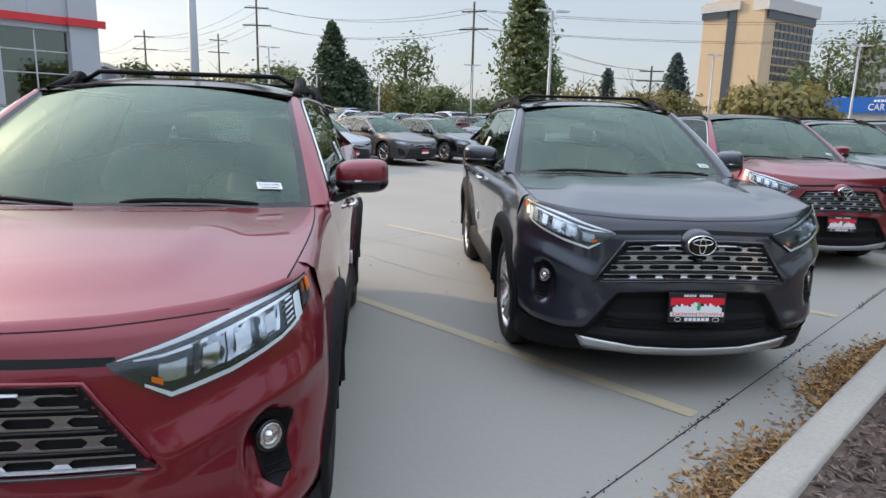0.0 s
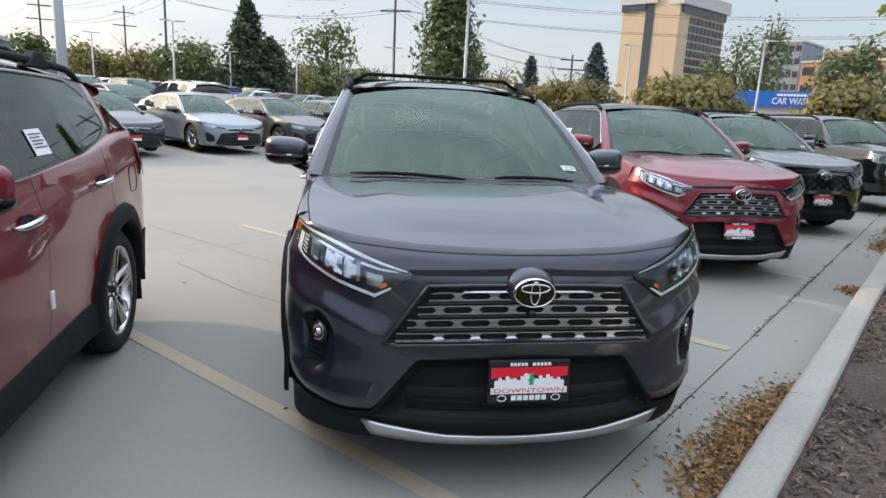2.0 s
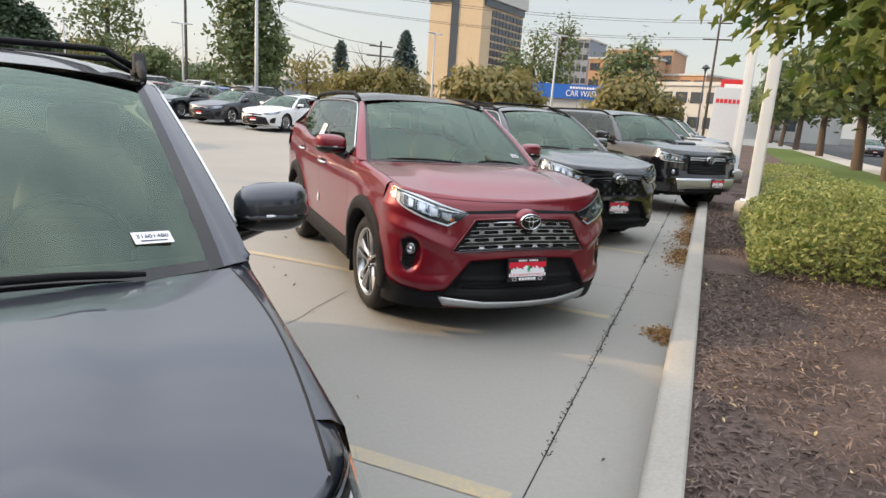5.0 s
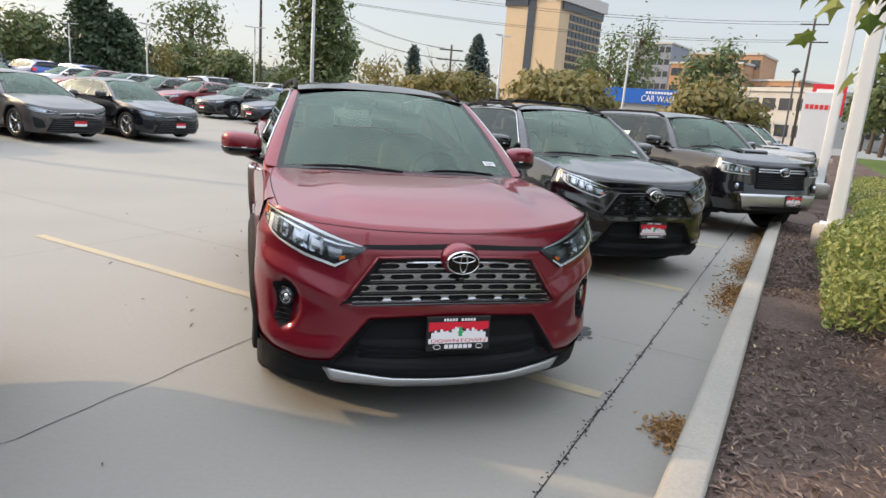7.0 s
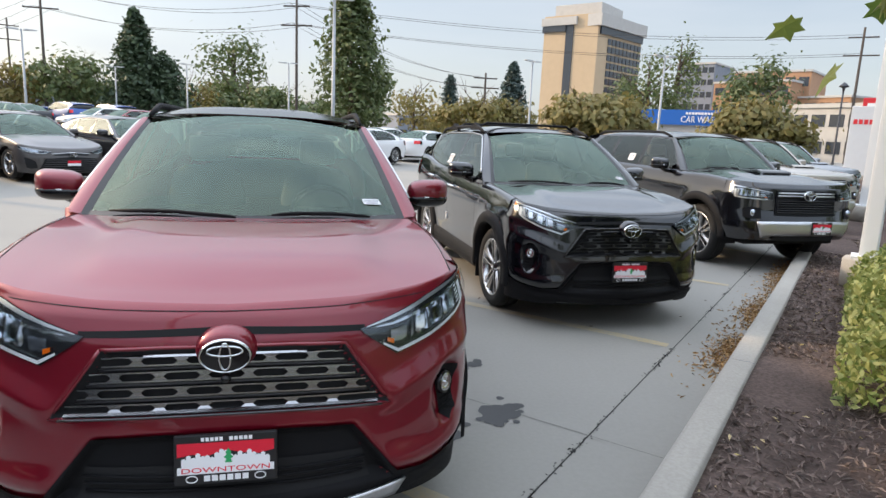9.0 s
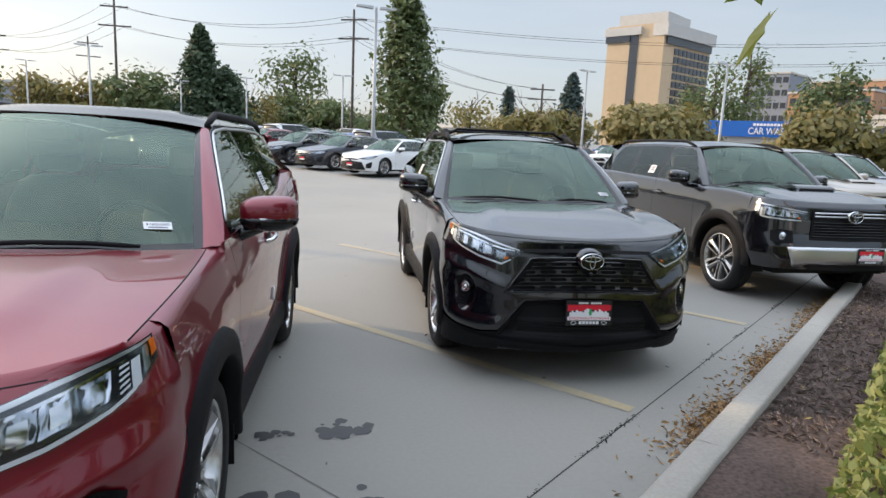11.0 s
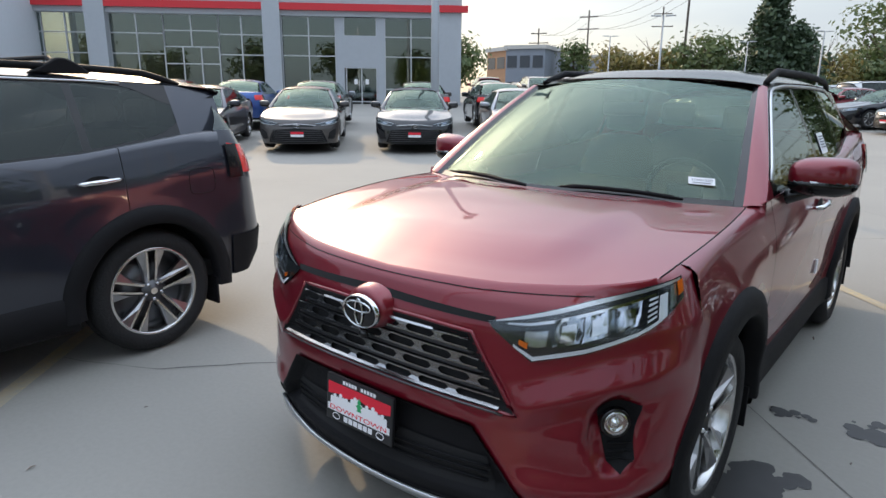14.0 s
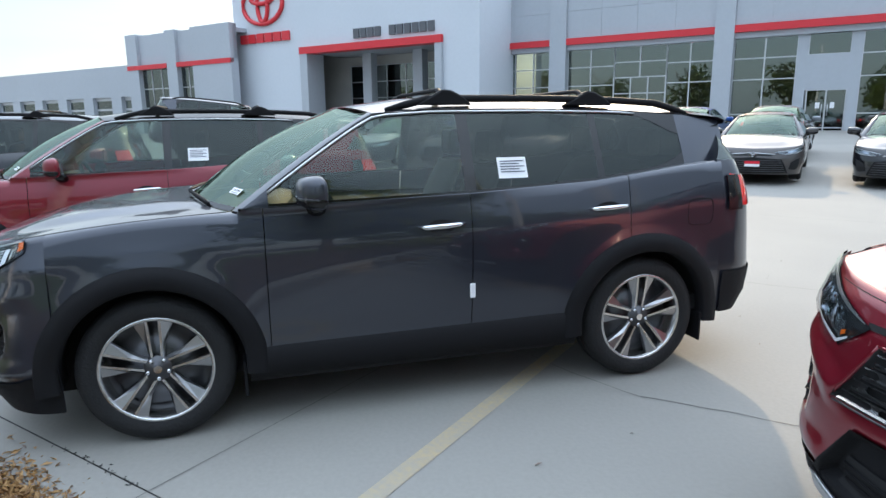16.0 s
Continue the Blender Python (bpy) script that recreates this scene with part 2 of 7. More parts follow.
def lettering(name, words, height, mat, m, parent=None, depth=0.002, width=None):
    """Words in the built-in font as a mesh, centred, upright in the x-z plane, facing -y."""
    cu = bpy.data.curves.new(name, "FONT")
    cu.body, cu.size, cu.extrude = words, height * 1.38, depth
    cu.align_x, cu.align_y = "CENTER", "CENTER"
    tmp = new(name + "_outline", cu)
    me = bpy.data.meshes.new_from_object(tmp.evaluated_get(bpy.context.evaluated_depsgraph_get()))
    bpy.data.objects.remove(tmp)
    me.materials.clear()
    me.materials.append(mat)
    ob = new(name, me)
    if width:
        w = max(v.co.x for v in me.vertices) - min(v.co.x for v in me.vertices)
        me.transform(Matrix.Diagonal((width / w, 1, 1, 1)))
    me.transform(m @ pose(0, 0, 0, 90, 0, 0))
    if parent is not None:
        ob.parent = parent
    return ob


# ---- vehicles: front bumper at y = 0, tail towards +y, the driver's side towards +x ----
def lerp(x, xs, ys):
    if x <= xs[0]:
        return float(ys[0])
    for i in range(1, len(xs)):
        if x <= xs[i]:
            return ys[i - 1] + (ys[i] - ys[i - 1]) * (x - xs[i - 1]) / (xs[i] - xs[i - 1])
    return float(ys[-1])


SUV = dict(length=4.60, half=0.906, relief=True, nose_a=0.52, nose_n=2.18, tail_a=0.46, tail_n=3.0, hub_f=0.93, hub_r=3.62, wheel_r=0.37, arch=0.43, sill=0.31,
           nose_z=[0.20, 0.28, 0.42, 0.60, 0.75, 0.88, 0.96, 1.01], nose_y=[0.10, 0.03, 0.0, 0.01, 0.03, 0.05, 0.085, 0.13],
           edge_q=[0, 0.45, 0.7, 1.0, 1.35], edge_z=[0.985, 0.995, 1.01, 1.042, 1.07],
           hood_in=0.95, cowl_y=1.09, cowl_side=1.36, cowl_z=1.135, cowl_x=0.78, cowl_edge_z=1.12, top_y=1.93, top_side=2.06, top_z=1.625, top_x=0.59,
           belt_y=[0, 1.36, 1.9, 2.56, 3.31, 3.9, 4.3], belt_z=[1.10, 1.135, 1.145, 1.16, 1.20, 1.27, 1.30], rail_y=[2.06, 2.4, 3.0, 3.5, 4.0, 4.28], rail_z=[1.585, 1.605, 1.605, 1.595, 1.565, 1.53],
           roof_y=[1.93, 2.3, 2.8, 3.4, 4.0, 4.32], roof_z=[1.63, 1.68, 1.695, 1.685, 1.64, 1.595], rail_x=0.643, belt_x=0.856, gl_y=[1.50, 2.52, 2.585, 3.33, 3.375, 3.93],
           win_lo=0.018, win_hi=0.022, tail_end=[0.36, 0.46, 0.60, 0.75, 0.95, 1.10, 1.22], tail_y=[4.46, 4.57, 4.60, 4.575, 4.54, 4.50, 4.44], hatch_top=4.30, deck=None, doors=[1.47, 2.54, 3.50])
SEDAN = dict(SUV, relief=False, tail_n=2.3, length=4.88, half=0.915, nose_a=0.62, nose_n=2.4, tail_a=0.55, hub_f=0.97, hub_r=3.79, wheel_r=0.335, arch=0.385, sill=0.24,
             nose_z=[0.16, 0.24, 0.38, 0.52, 0.62, 0.70, 0.76], nose_y=[0.10, 0.03, 0.0, 0.02, 0.05, 0.09, 0.14], edge_q=[0, 0.5, 0.8, 1.1, 1.5], edge_z=[0.72, 0.735, 0.76, 0.80, 0.84],
             hood_in=1.02, cowl_y=1.22, cowl_side=1.48, cowl_z=0.965, cowl_x=0.79, cowl_edge_z=0.93, top_y=2.08, top_side=2.22, top_z=1.385, top_x=0.56,
             belt_y=[0, 1.48, 2.2, 2.9, 3.6, 4.2, 4.5], belt_z=[0.90, 0.93, 0.945, 0.955, 0.97, 1.0, 1.02], rail_y=[2.22, 2.6, 3.0, 3.4, 3.7, 4.16], rail_z=[1.345, 1.365, 1.36, 1.325, 1.27, 1.10],
             roof_y=[2.08, 2.4, 2.8, 3.2, 3.55], roof_z=[1.39, 1.43, 1.445, 1.43, 1.395], rail_x=0.60, belt_x=0.865, gl_y=[1.62, 2.62, 2.67, 3.45, 3.48, 3.86],
             tail_end=[0.24, 0.40, 0.55, 0.70, 0.85, 0.97, 1.03], tail_y=[4.74, 4.84, 4.88, 4.86, 4.84, 4.80, 4.74], hatch_top=3.55, deck=(4.28, 1.055), doors=[1.55, 2.65, 3.55])
TRUCK = dict(SUV, relief=False, tail_n=3.4, length=4.82, half=0.945, nose_a=0.46, nose_n=3.2, tail_a=0.40, hub_f=0.92, hub_r=3.71, wheel_r=0.39, arch=0.475, sill=0.42,
             nose_z=[0.40, 0.52, 0.66, 0.80, 0.95, 1.08, 1.15], nose_y=[0.05, 0.0, 0.0, 0.04, 0.05, 0.07, 0.12], edge_q=[0, 0.5, 0.8, 1.1, 1.5], edge_z=[1.13, 1.135, 1.145, 1.16, 1.18],
             hood_in=0.95, cowl_y=1.28, cowl_side=1.46, cowl_z=1.25, cowl_x=0.80, cowl_edge_z=1.20, top_y=1.88, top_side=1.98, top_z=1.70, top_x=0.60,
             belt_y=[0, 1.46, 2.2, 2.9, 3.6, 4.4, 4.6], belt_z=[1.17, 1.20, 1.215, 1.225, 1.24, 1.26, 1.26], rail_y=[1.98, 2.4, 3.0, 3.6, 4.2, 4.56], rail_z=[1.665, 1.69, 1.695, 1.69, 1.68, 1.65],
             roof_y=[1.88, 2.3, 3.0, 3.8, 4.5], roof_z=[1.71, 1.765, 1.785, 1.775, 1.72], rail_x=0.665, belt_x=0.88, gl_y=[1.60, 2.52, 2.60, 3.42, 3.50, 4.28],
             tail_end=[0.42, 0.55, 0.70, 0.85, 1.0, 1.1, 1.22], tail_y=[4.76, 4.81, 4.82, 4.79, 4.77, 4.75, 4.72], hatch_top=4.60, deck=None, doors=[1.52, 2.56, 3.50])


class Shape:
    """The skin of a vehicle as functions of its dimensions."""

    def __init__(self, d):
        self.d = d
        n, w, a = d["nose_n"], d["half"], d["nose_a"]
        ts = np.linspace(0, math.pi / 2, 400)
        xs = w * np.sin(ts) ** (2 / n)
        ys = a * (1 - np.cos(ts) ** (2 / n))
        self.fx, self.fy = xs, ys
        self.fq = np.concatenate([[0], np.cumsum(np.hypot(np.diff(xs), np.diff(ys)))])
        self.qmax = self.fq[-1]

    def relief(self, q, z):
        """Hollows of grille, intake and fog lamps, and the creases of the bumper."""
        a, r = abs(q), 0.0
        ramp = lambda v, w: max(0.0, min(1.0, v / w))
        inside = min(0.378 + 0.165 * (0.852 - z) / 0.21 - a, 0.856 - z, z - 0.658 + 0.09 * a * a)
        r -= 0.026 * ramp(inside, 0.016)
        intake = min(0.41 + 0.165 * (0.578 - z) / 0.215 - a, 0.594 - 0.11 * a * a - z, z - 0.335)
        r -= 0.045 * ramp(intake, 0.03)
        side = ramp(a - 0.47, 0.12) * ramp(1.10 - a, 0.16)
        r += 0.020 * side * max(0.0, 1 - abs(z - lerp(a, [0.5, 0.58, 0.8, 1.0], [0.655, 0.665, 0.745, 0.79])) / 0.075)
        r += 0.022 * ramp(a - 0.52, 0.08) * ramp(1.10 - a, 0.2) * max(0.0, 1 - abs(z - lerp(a, [0.56, 0.75, 0.95], [0.40, 0.385, 0.42])) / 0.075)
        fog = 1 - math.hypot((a - 0.835) / 0.085, (z - 0.60) / 0.13)
        return r - 0.030 * ramp(fog, 0.25)

    def front(self, q, z, off=0.0):
        """On the nose: q metres round from the middle, at height z, off metres proud."""
        if self.d["relief"]:
            off += self.relief(q, z)
        d, s, aq = self.d, (1 if q >= 0 else -1), min(abs(q), self.qmax)
        f = lambda k: (np.interp(k, self.fq, self.fx), np.interp(k, self.fq, self.fy))
        x, y = f(aq)
        x0, y0 = f(max(aq - 0.01, 0))
        x1, y1 = f(min(aq + 0.01, self.qmax))
        yf = lerp(z, d["nose_z"], d["nose_y"])
        k = 1 - y / d["nose_a"]
        yy = y + yf * k
        flare = 0.03 * math.exp(-((z - 0.55 * d["cowl_z"]) / 0.22) ** 2) * max(0, (aq / self.qmax) ** 3) * 0.6
        tx, ty = x1 - x0, y1 - y0
        ln = math.hypot(tx, ty) or 1
        nx, ny = ty / ln, -tx / ln
        dz = (lerp(z + 0.02, d["nose_z"], d["nose_y"]) - lerp(z - 0.02, d["nose_z"], d["nose_y"])) / 0.04 * k
        inset = lerp(z, [d["sill"], d["sill"] + 0.15, 0.8 * d["cowl_z"], d["cowl_z"]], [0.03, 0.0, 0.0, 0.075])
        x -= inset * (x / d["half"])
        ln2 = math.sqrt(1 + dz * dz)
        return Vector((s * (x + off * nx / ln2 + flare * nx), yy + off * ny / ln2 + flare * ny, z + off * dz / ln2))

    def edge(self, q):
        return lerp(abs(q), self.d["edge_q"], self.d["edge_z"])

    def hood_edge(self, y):
        """The line between bonnet and wing, from the headlamp to the scuttle (driver's side)."""
        d = self.d
        p0 = self.front(d["hood_in"], self.edge(d["hood_in"]))
        p1 = Vector((d["cowl_x"] + 0.015, d["cowl_side"], d["cowl_edge_z"]))
        t = max(0, min(1, (y - p0.y) / (p1.y - p0.y)))
        p = p0.lerp(p1, t)
        p.x += 0.03 * math.sin(math.pi * t)
        p.z += 0.018 * math.sin(math.pi * t)
        return p

    def side(self, y, z):
        d = self.d
        zb, zs = lerp(y, d["belt_y"], d["belt_z"]), d["sill"]
        t = (z - zs) / (zb - zs)
        x = lerp(t, [-0.4, 0.0, 0.18, 0.32, 0.55, 0.72, 0.80, 0.92, 1.0], [-0.06, -0.025, -0.028, -0.012, -0.002, 0.0, -0.006, -0.03, -0.05])
        for hub in (d["hub_f"], d["hub_r"]):
            r = math.hypot(y - hub, z - d["wheel_r"])
            x += 0.022 * math.exp(-((r - d["arch"] - 0.02) / 0.10) ** 2)
        taper = lerp(y, [0, d["nose_a"], d["hub_f"] + 0.5, 2.3, d["hub_r"], d["length"] - d["tail_a"]], [0, 0, -0.004, 0.0, -0.004, -0.016])
        return d["half"] + x + taper

    def bottom(self, y):
        d = self.d
        z = d["sill"]
        for hub in (d["hub_f"], d["hub_r"]):
            u = abs(y - hub)
            if u < d["arch"]:
                z = max(z, d["wheel_r"] + math.sqrt(d["arch"] ** 2 - u * u) * 0.98)
        return z

    def belt(self, y):
        return lerp(y, self.d["belt_y"], self.d["belt_z"])

    def rail(self, y):
        d = self.d
        if y < d["top_side"]:
            t = (y - d["cowl_side"]) / (d["top_side"] - d["cowl_side"])
            return d["cowl_edge_z"] + 0.005 + (d["rail_z"][0] - d["cowl_edge_z"] - 0.005) * (1 - (1 - t) ** 1.12)
        return lerp(y, d["rail_y"], d["rail_z"])

    def glass_x(self, y, z):
        d = self.d
        z0, z1 = d["belt_z"][2], max(d["rail_z"])
        t = (z - z0) / (z1 - z0)
        x = d["belt_x"] - (d["belt_x"] - d["rail_x"]) * (max(t, 0) ** 1.15 if t > 0 else t * 0.4)
        return x - lerp(y, [0, 3.2, d["length"] - 0.6, d["length"] - 0.2], [0, 0, 0.03, 0.10])

    def back(self, q, z, off=0.0):
        """On the tail: q from 0 at the middle to 1 at the flank."""
        d = self.d
        t = abs(q) * math.pi / 2
        w, a, n = d["half"] - 0.02, d["tail_a"], d["tail_n"]
        yr = lerp(z, d["tail_end"], d["tail_y"])
        flank = d["length"] - a
        x = w * math.sin(t) ** (2 / n)
        ws = self.side(flank, min(z, self.belt(flank)))
        x *= ws / w
        k = math.cos(t) ** (2 / n)
        return Vector(((1 if q >= 0 else -1) * (x + off * (1 - k)), flank + (yr - flank) * k + off * k, z))


def columns(*marks, step=0.05):
    out = []
    for a, b in zip(marks, marks[1:]):
        n = max(1, int(round((b - a) / step)))
        out += [a + (b - a) * i / n for i in range(n)]
    return out + [marks[-1]]


def wheel(parent, x, y, r, style, side, detail=2):
    """tyre > rim, hub cap, brake disc"""
    w = 0.115
    t = lathe("tyre", [(r - 0.108, -w + 0.015), (r - 0.09, -w), (r - 0.045, -w - 0.006), (r - 0.012, -w + 0.02), (r, -w + 0.05), (r, -0.02), (r - 0.008, -0.018), (r - 0.008, -0.010), (r, -0.008),
                       (r, 0.008), (r - 0.008, 0.010), (r - 0.008, 0.018), (r, 0.02), (r, w - 0.05), (r - 0.012, w - 0.02), (r - 0.045, w + 0.006), (r - 0.09, w), (r - 0.108, w - 0.015)], RUBBER, parent, seg=48)
    t.location = (x, y, r)
    ri = r - 0.106
    metal = ALLOYDARK if style == "dark" else ALLOY
    lathe("rim", [(ri + 0.004, w - 0.012), (ri - 0.004, w - 0.006), (ri - 0.014, w - 0.014), (ri - 0.022, 0.03), (ri - 0.03, -w + 0.02)], metal, t, seg=48)
    lathe("brake_disc", [(0.02, 0.035), (ri - 0.07, 0.035), (ri - 0.07, 0.02), (ri - 0.02, 0.01)], ALLOYDARK, t, seg=32)
    pairs = 5 if style != "six" else 6
    outer = ri - 0.004
    for i in range(pairs):
        rot = Matrix.Rotation(2 * math.pi * i / pairs, 4, "X")
        ridge, facet = bmesh.new(), bmesh.new()
        for s in (-1, 1):
            rows = []
            for rad, o, w0, w1, h in ((0.050, 0.016, 0.012, 0.020, w - 0.040), (ri * 0.5, 0.020, 0.012, 0.026, w - 0.026), (outer, 0.024, 0.013, 0.072 if style != "six" else 0.05, w - 0.012)):
                rows.append([(h - 0.045, s * o, rad), (h, s * o, rad), (h, s * (o + w0), rad), (h - 0.016, s * (o + w1), rad - (0.010 if rad == outer else 0)), (h - 0.055, s * (o + w1 * 0.9), rad)])
            for bm, cols in ((ridge, (0, 1, 2)), (facet, (2, 3, 4))):
                vs = [[bm.verts.new(rot @ Vector(r[c])) for c in cols] for r in rows]
                for j in range(2):
                    for k in range(2):
                        f = [vs[j][k], vs[j][k + 1], vs[j + 1][k + 1], vs[j + 1][k]]
                        bm.faces.new(f if s > 0 else f[::-1])
        part("spoke", ridge, metal, t, smooth=False)
        part("spoke_flank", facet, SPOKE if metal is ALLOY else metal, t, smooth=False)
    lathe("hub_cap", [(0.0, w - 0.026), (0.03, w - 0.027), (0.034, w - 0.034), (0.062, w - 0.036), (0.07, w - 0.06)], ALLOYDARK, t, seg=24)
    for i in range(5 if detail > 1 else 0):
        a = 2 * math.pi * (i + 0.5) / 5 + math.pi / 2
        lathe("wheel_nut", [(0, w - 0.028), (0.010, w - 0.029), (0.011, w - 0.05)], CHROME, t, seg=6, at=(0, 0.05 * math.cos(a), 0.05 * math.sin(a)))
    if side < 0:
        t.rotation_euler = (0, 0, math.pi)
    if detail < 2:
        return t
    bm = bmesh.new()
    bmesh.ops.create_circle(bm, cap_ends=True, radius=0.02, segments=16, matrix=Matrix.Translation((w - 0.0245, 0, 0)) @ Matrix.Rotation(math.pi / 2, 4, "Y"))
    part("badge", bm, CHROME, t)
    if side < 0:
        t.rotation_euler = (0, 0, math.pi)
    return t


def badge(parent, y, z, k=1.0, dark=False):
    """The oval emblem on the nose, drawn as three plain rings on a dark oval."""
    ob = lathe("emblem", [(0.0, -0.012), (0.93, -0.010), (0.945, -0.016), (1.0, -0.014), (1.02, 0.0)], CHROME, parent, seg=40, axis="y")
    me = ob.data
    me.transform(Matrix.Diagonal((0.088 * k, 1, 0.06 * k, 1)))
    ob.location = (0, y, z)
    bk = lathe("emblem_back", [(0.0, -0.0135), (0.9, -0.0125)], GLOSSBLACK, ob, seg=40, axis="y")
    bk.data.transform(Matrix.Diagonal((0.088 * k, 1, 0.06 * k, 1)))
    for rx, rz, dz in ((0.060, 0.018, 0.020), (0.019, 0.048, 0.0)):
        pts = [(rx * k * math.cos(a), -0.016, dz * k + rz * k * math.sin(a)) for a in np.linspace(0, 2 * math.pi, 29)]
        tube("emblem_ring", pts, 0.0040 * k, CHROME, ob, seg=6)


def dealer_plate(parent, place):
    """plate frame > printed card with a skyline, bars for the names that are brands"""
    fr = box("number_plate", -0.158, 0.158, 0, 0.014, -0.083, 0.083, PLATEBLACK, parent, "black framed dealer plate with red and white print", 0.005)
    fr.matrix_local = place
    slab("red_field", [(-0.148, 0.012), (-0.10, 0.020), (-0.06, 0.012), (0.0, 0.030), (0.05, 0.018), (0.10, 0.012), (0.148, 0.022), (0.148, 0.056), (-0.148, 0.056)], 0.001, PLATERED, fr, place=pose(0, -0.0012, 0))
    heights = [0.004, 0.014, 0.006, 0.02, 0.010, 0.012, 0.005, 0.020, 0.03, 0.026, 0.012, 0.008, 0.02, 0.010, 0.024, 0.014, 0.006, 0.012, 0.002]
    for i, h in enumerate(heights):
        x = -0.128 + i * 0.0142
        slab("skyline_block", [(x - 0.0072, -0.022), (x + 0.0072, -0.022), (x + 0.0072, h), (x, h + 0.004), (x - 0.0072, h)], 0.001, PAPER, fr, place=pose(0, -0.0022, 0))
    slab("white_band", [(-0.148, -0.046), (0.148, -0.046), (0.148, -0.022), (-0.148, -0.022)], 0.001, PAPER, fr, place=pose(0, -0.0022, 0))
    slab("tree_mark", [(-0.004, -0.012), (0.018, -0.012), (0.014, 0.0), (0.022, 0.006), (0.013, 0.014), (0.016, 0.022), (0.007, 0.036), (-0.002, 0.022), (0.001, 0.014), (-0.008, 0.006), (0.0, 0.0)], 0.001, PLATEGREEN, fr, place=pose(0, -0.0034, 0))
    lettering("printed_word", "DOWNTOWN", 0.017, PLATERED, pose(0, -0.003, -0.034), fr, 0.0004, 0.27)
    for x0, x1, z in ((-0.078, -0.008, 0.067), (0.008, 0.082, 0.067)):
        n = 5
        for i in range(n):
            xa = x0 + (x1 - x0) * i / n
            slab("print_bar", [(xa + 0.002, z - 0.006), (xa + (x1 - x0) / n - 0.002, z - 0.006), (xa + (x1 - x0) / n - 0.002, z + 0.006), (xa + 0.002, z + 0.006)], 0.001, PAPER, fr, place=pose(0, -0.0012, 0))
    for i in range(6):
        xa = -0.07 + i * 0.0235
        slab("print_bar", [(xa + 0.002, -0.072), (xa + 0.0205, -0.072), (xa + 0.0205, -0.053), (xa + 0.002, -0.053)], 0.001, PAPER, fr, place=pose(0, -0.0012, 0))
    for x in (-0.105, 0.105):
        tube("print_ring", [(x + 0.017 * math.cos(a), -0.0012, -0.063 + 0.011 * math.sin(a)) for a in np.linspace(0, 2 * math.pi, 17)], 0.0018, PAPER, fr, seg=4)
    return fr


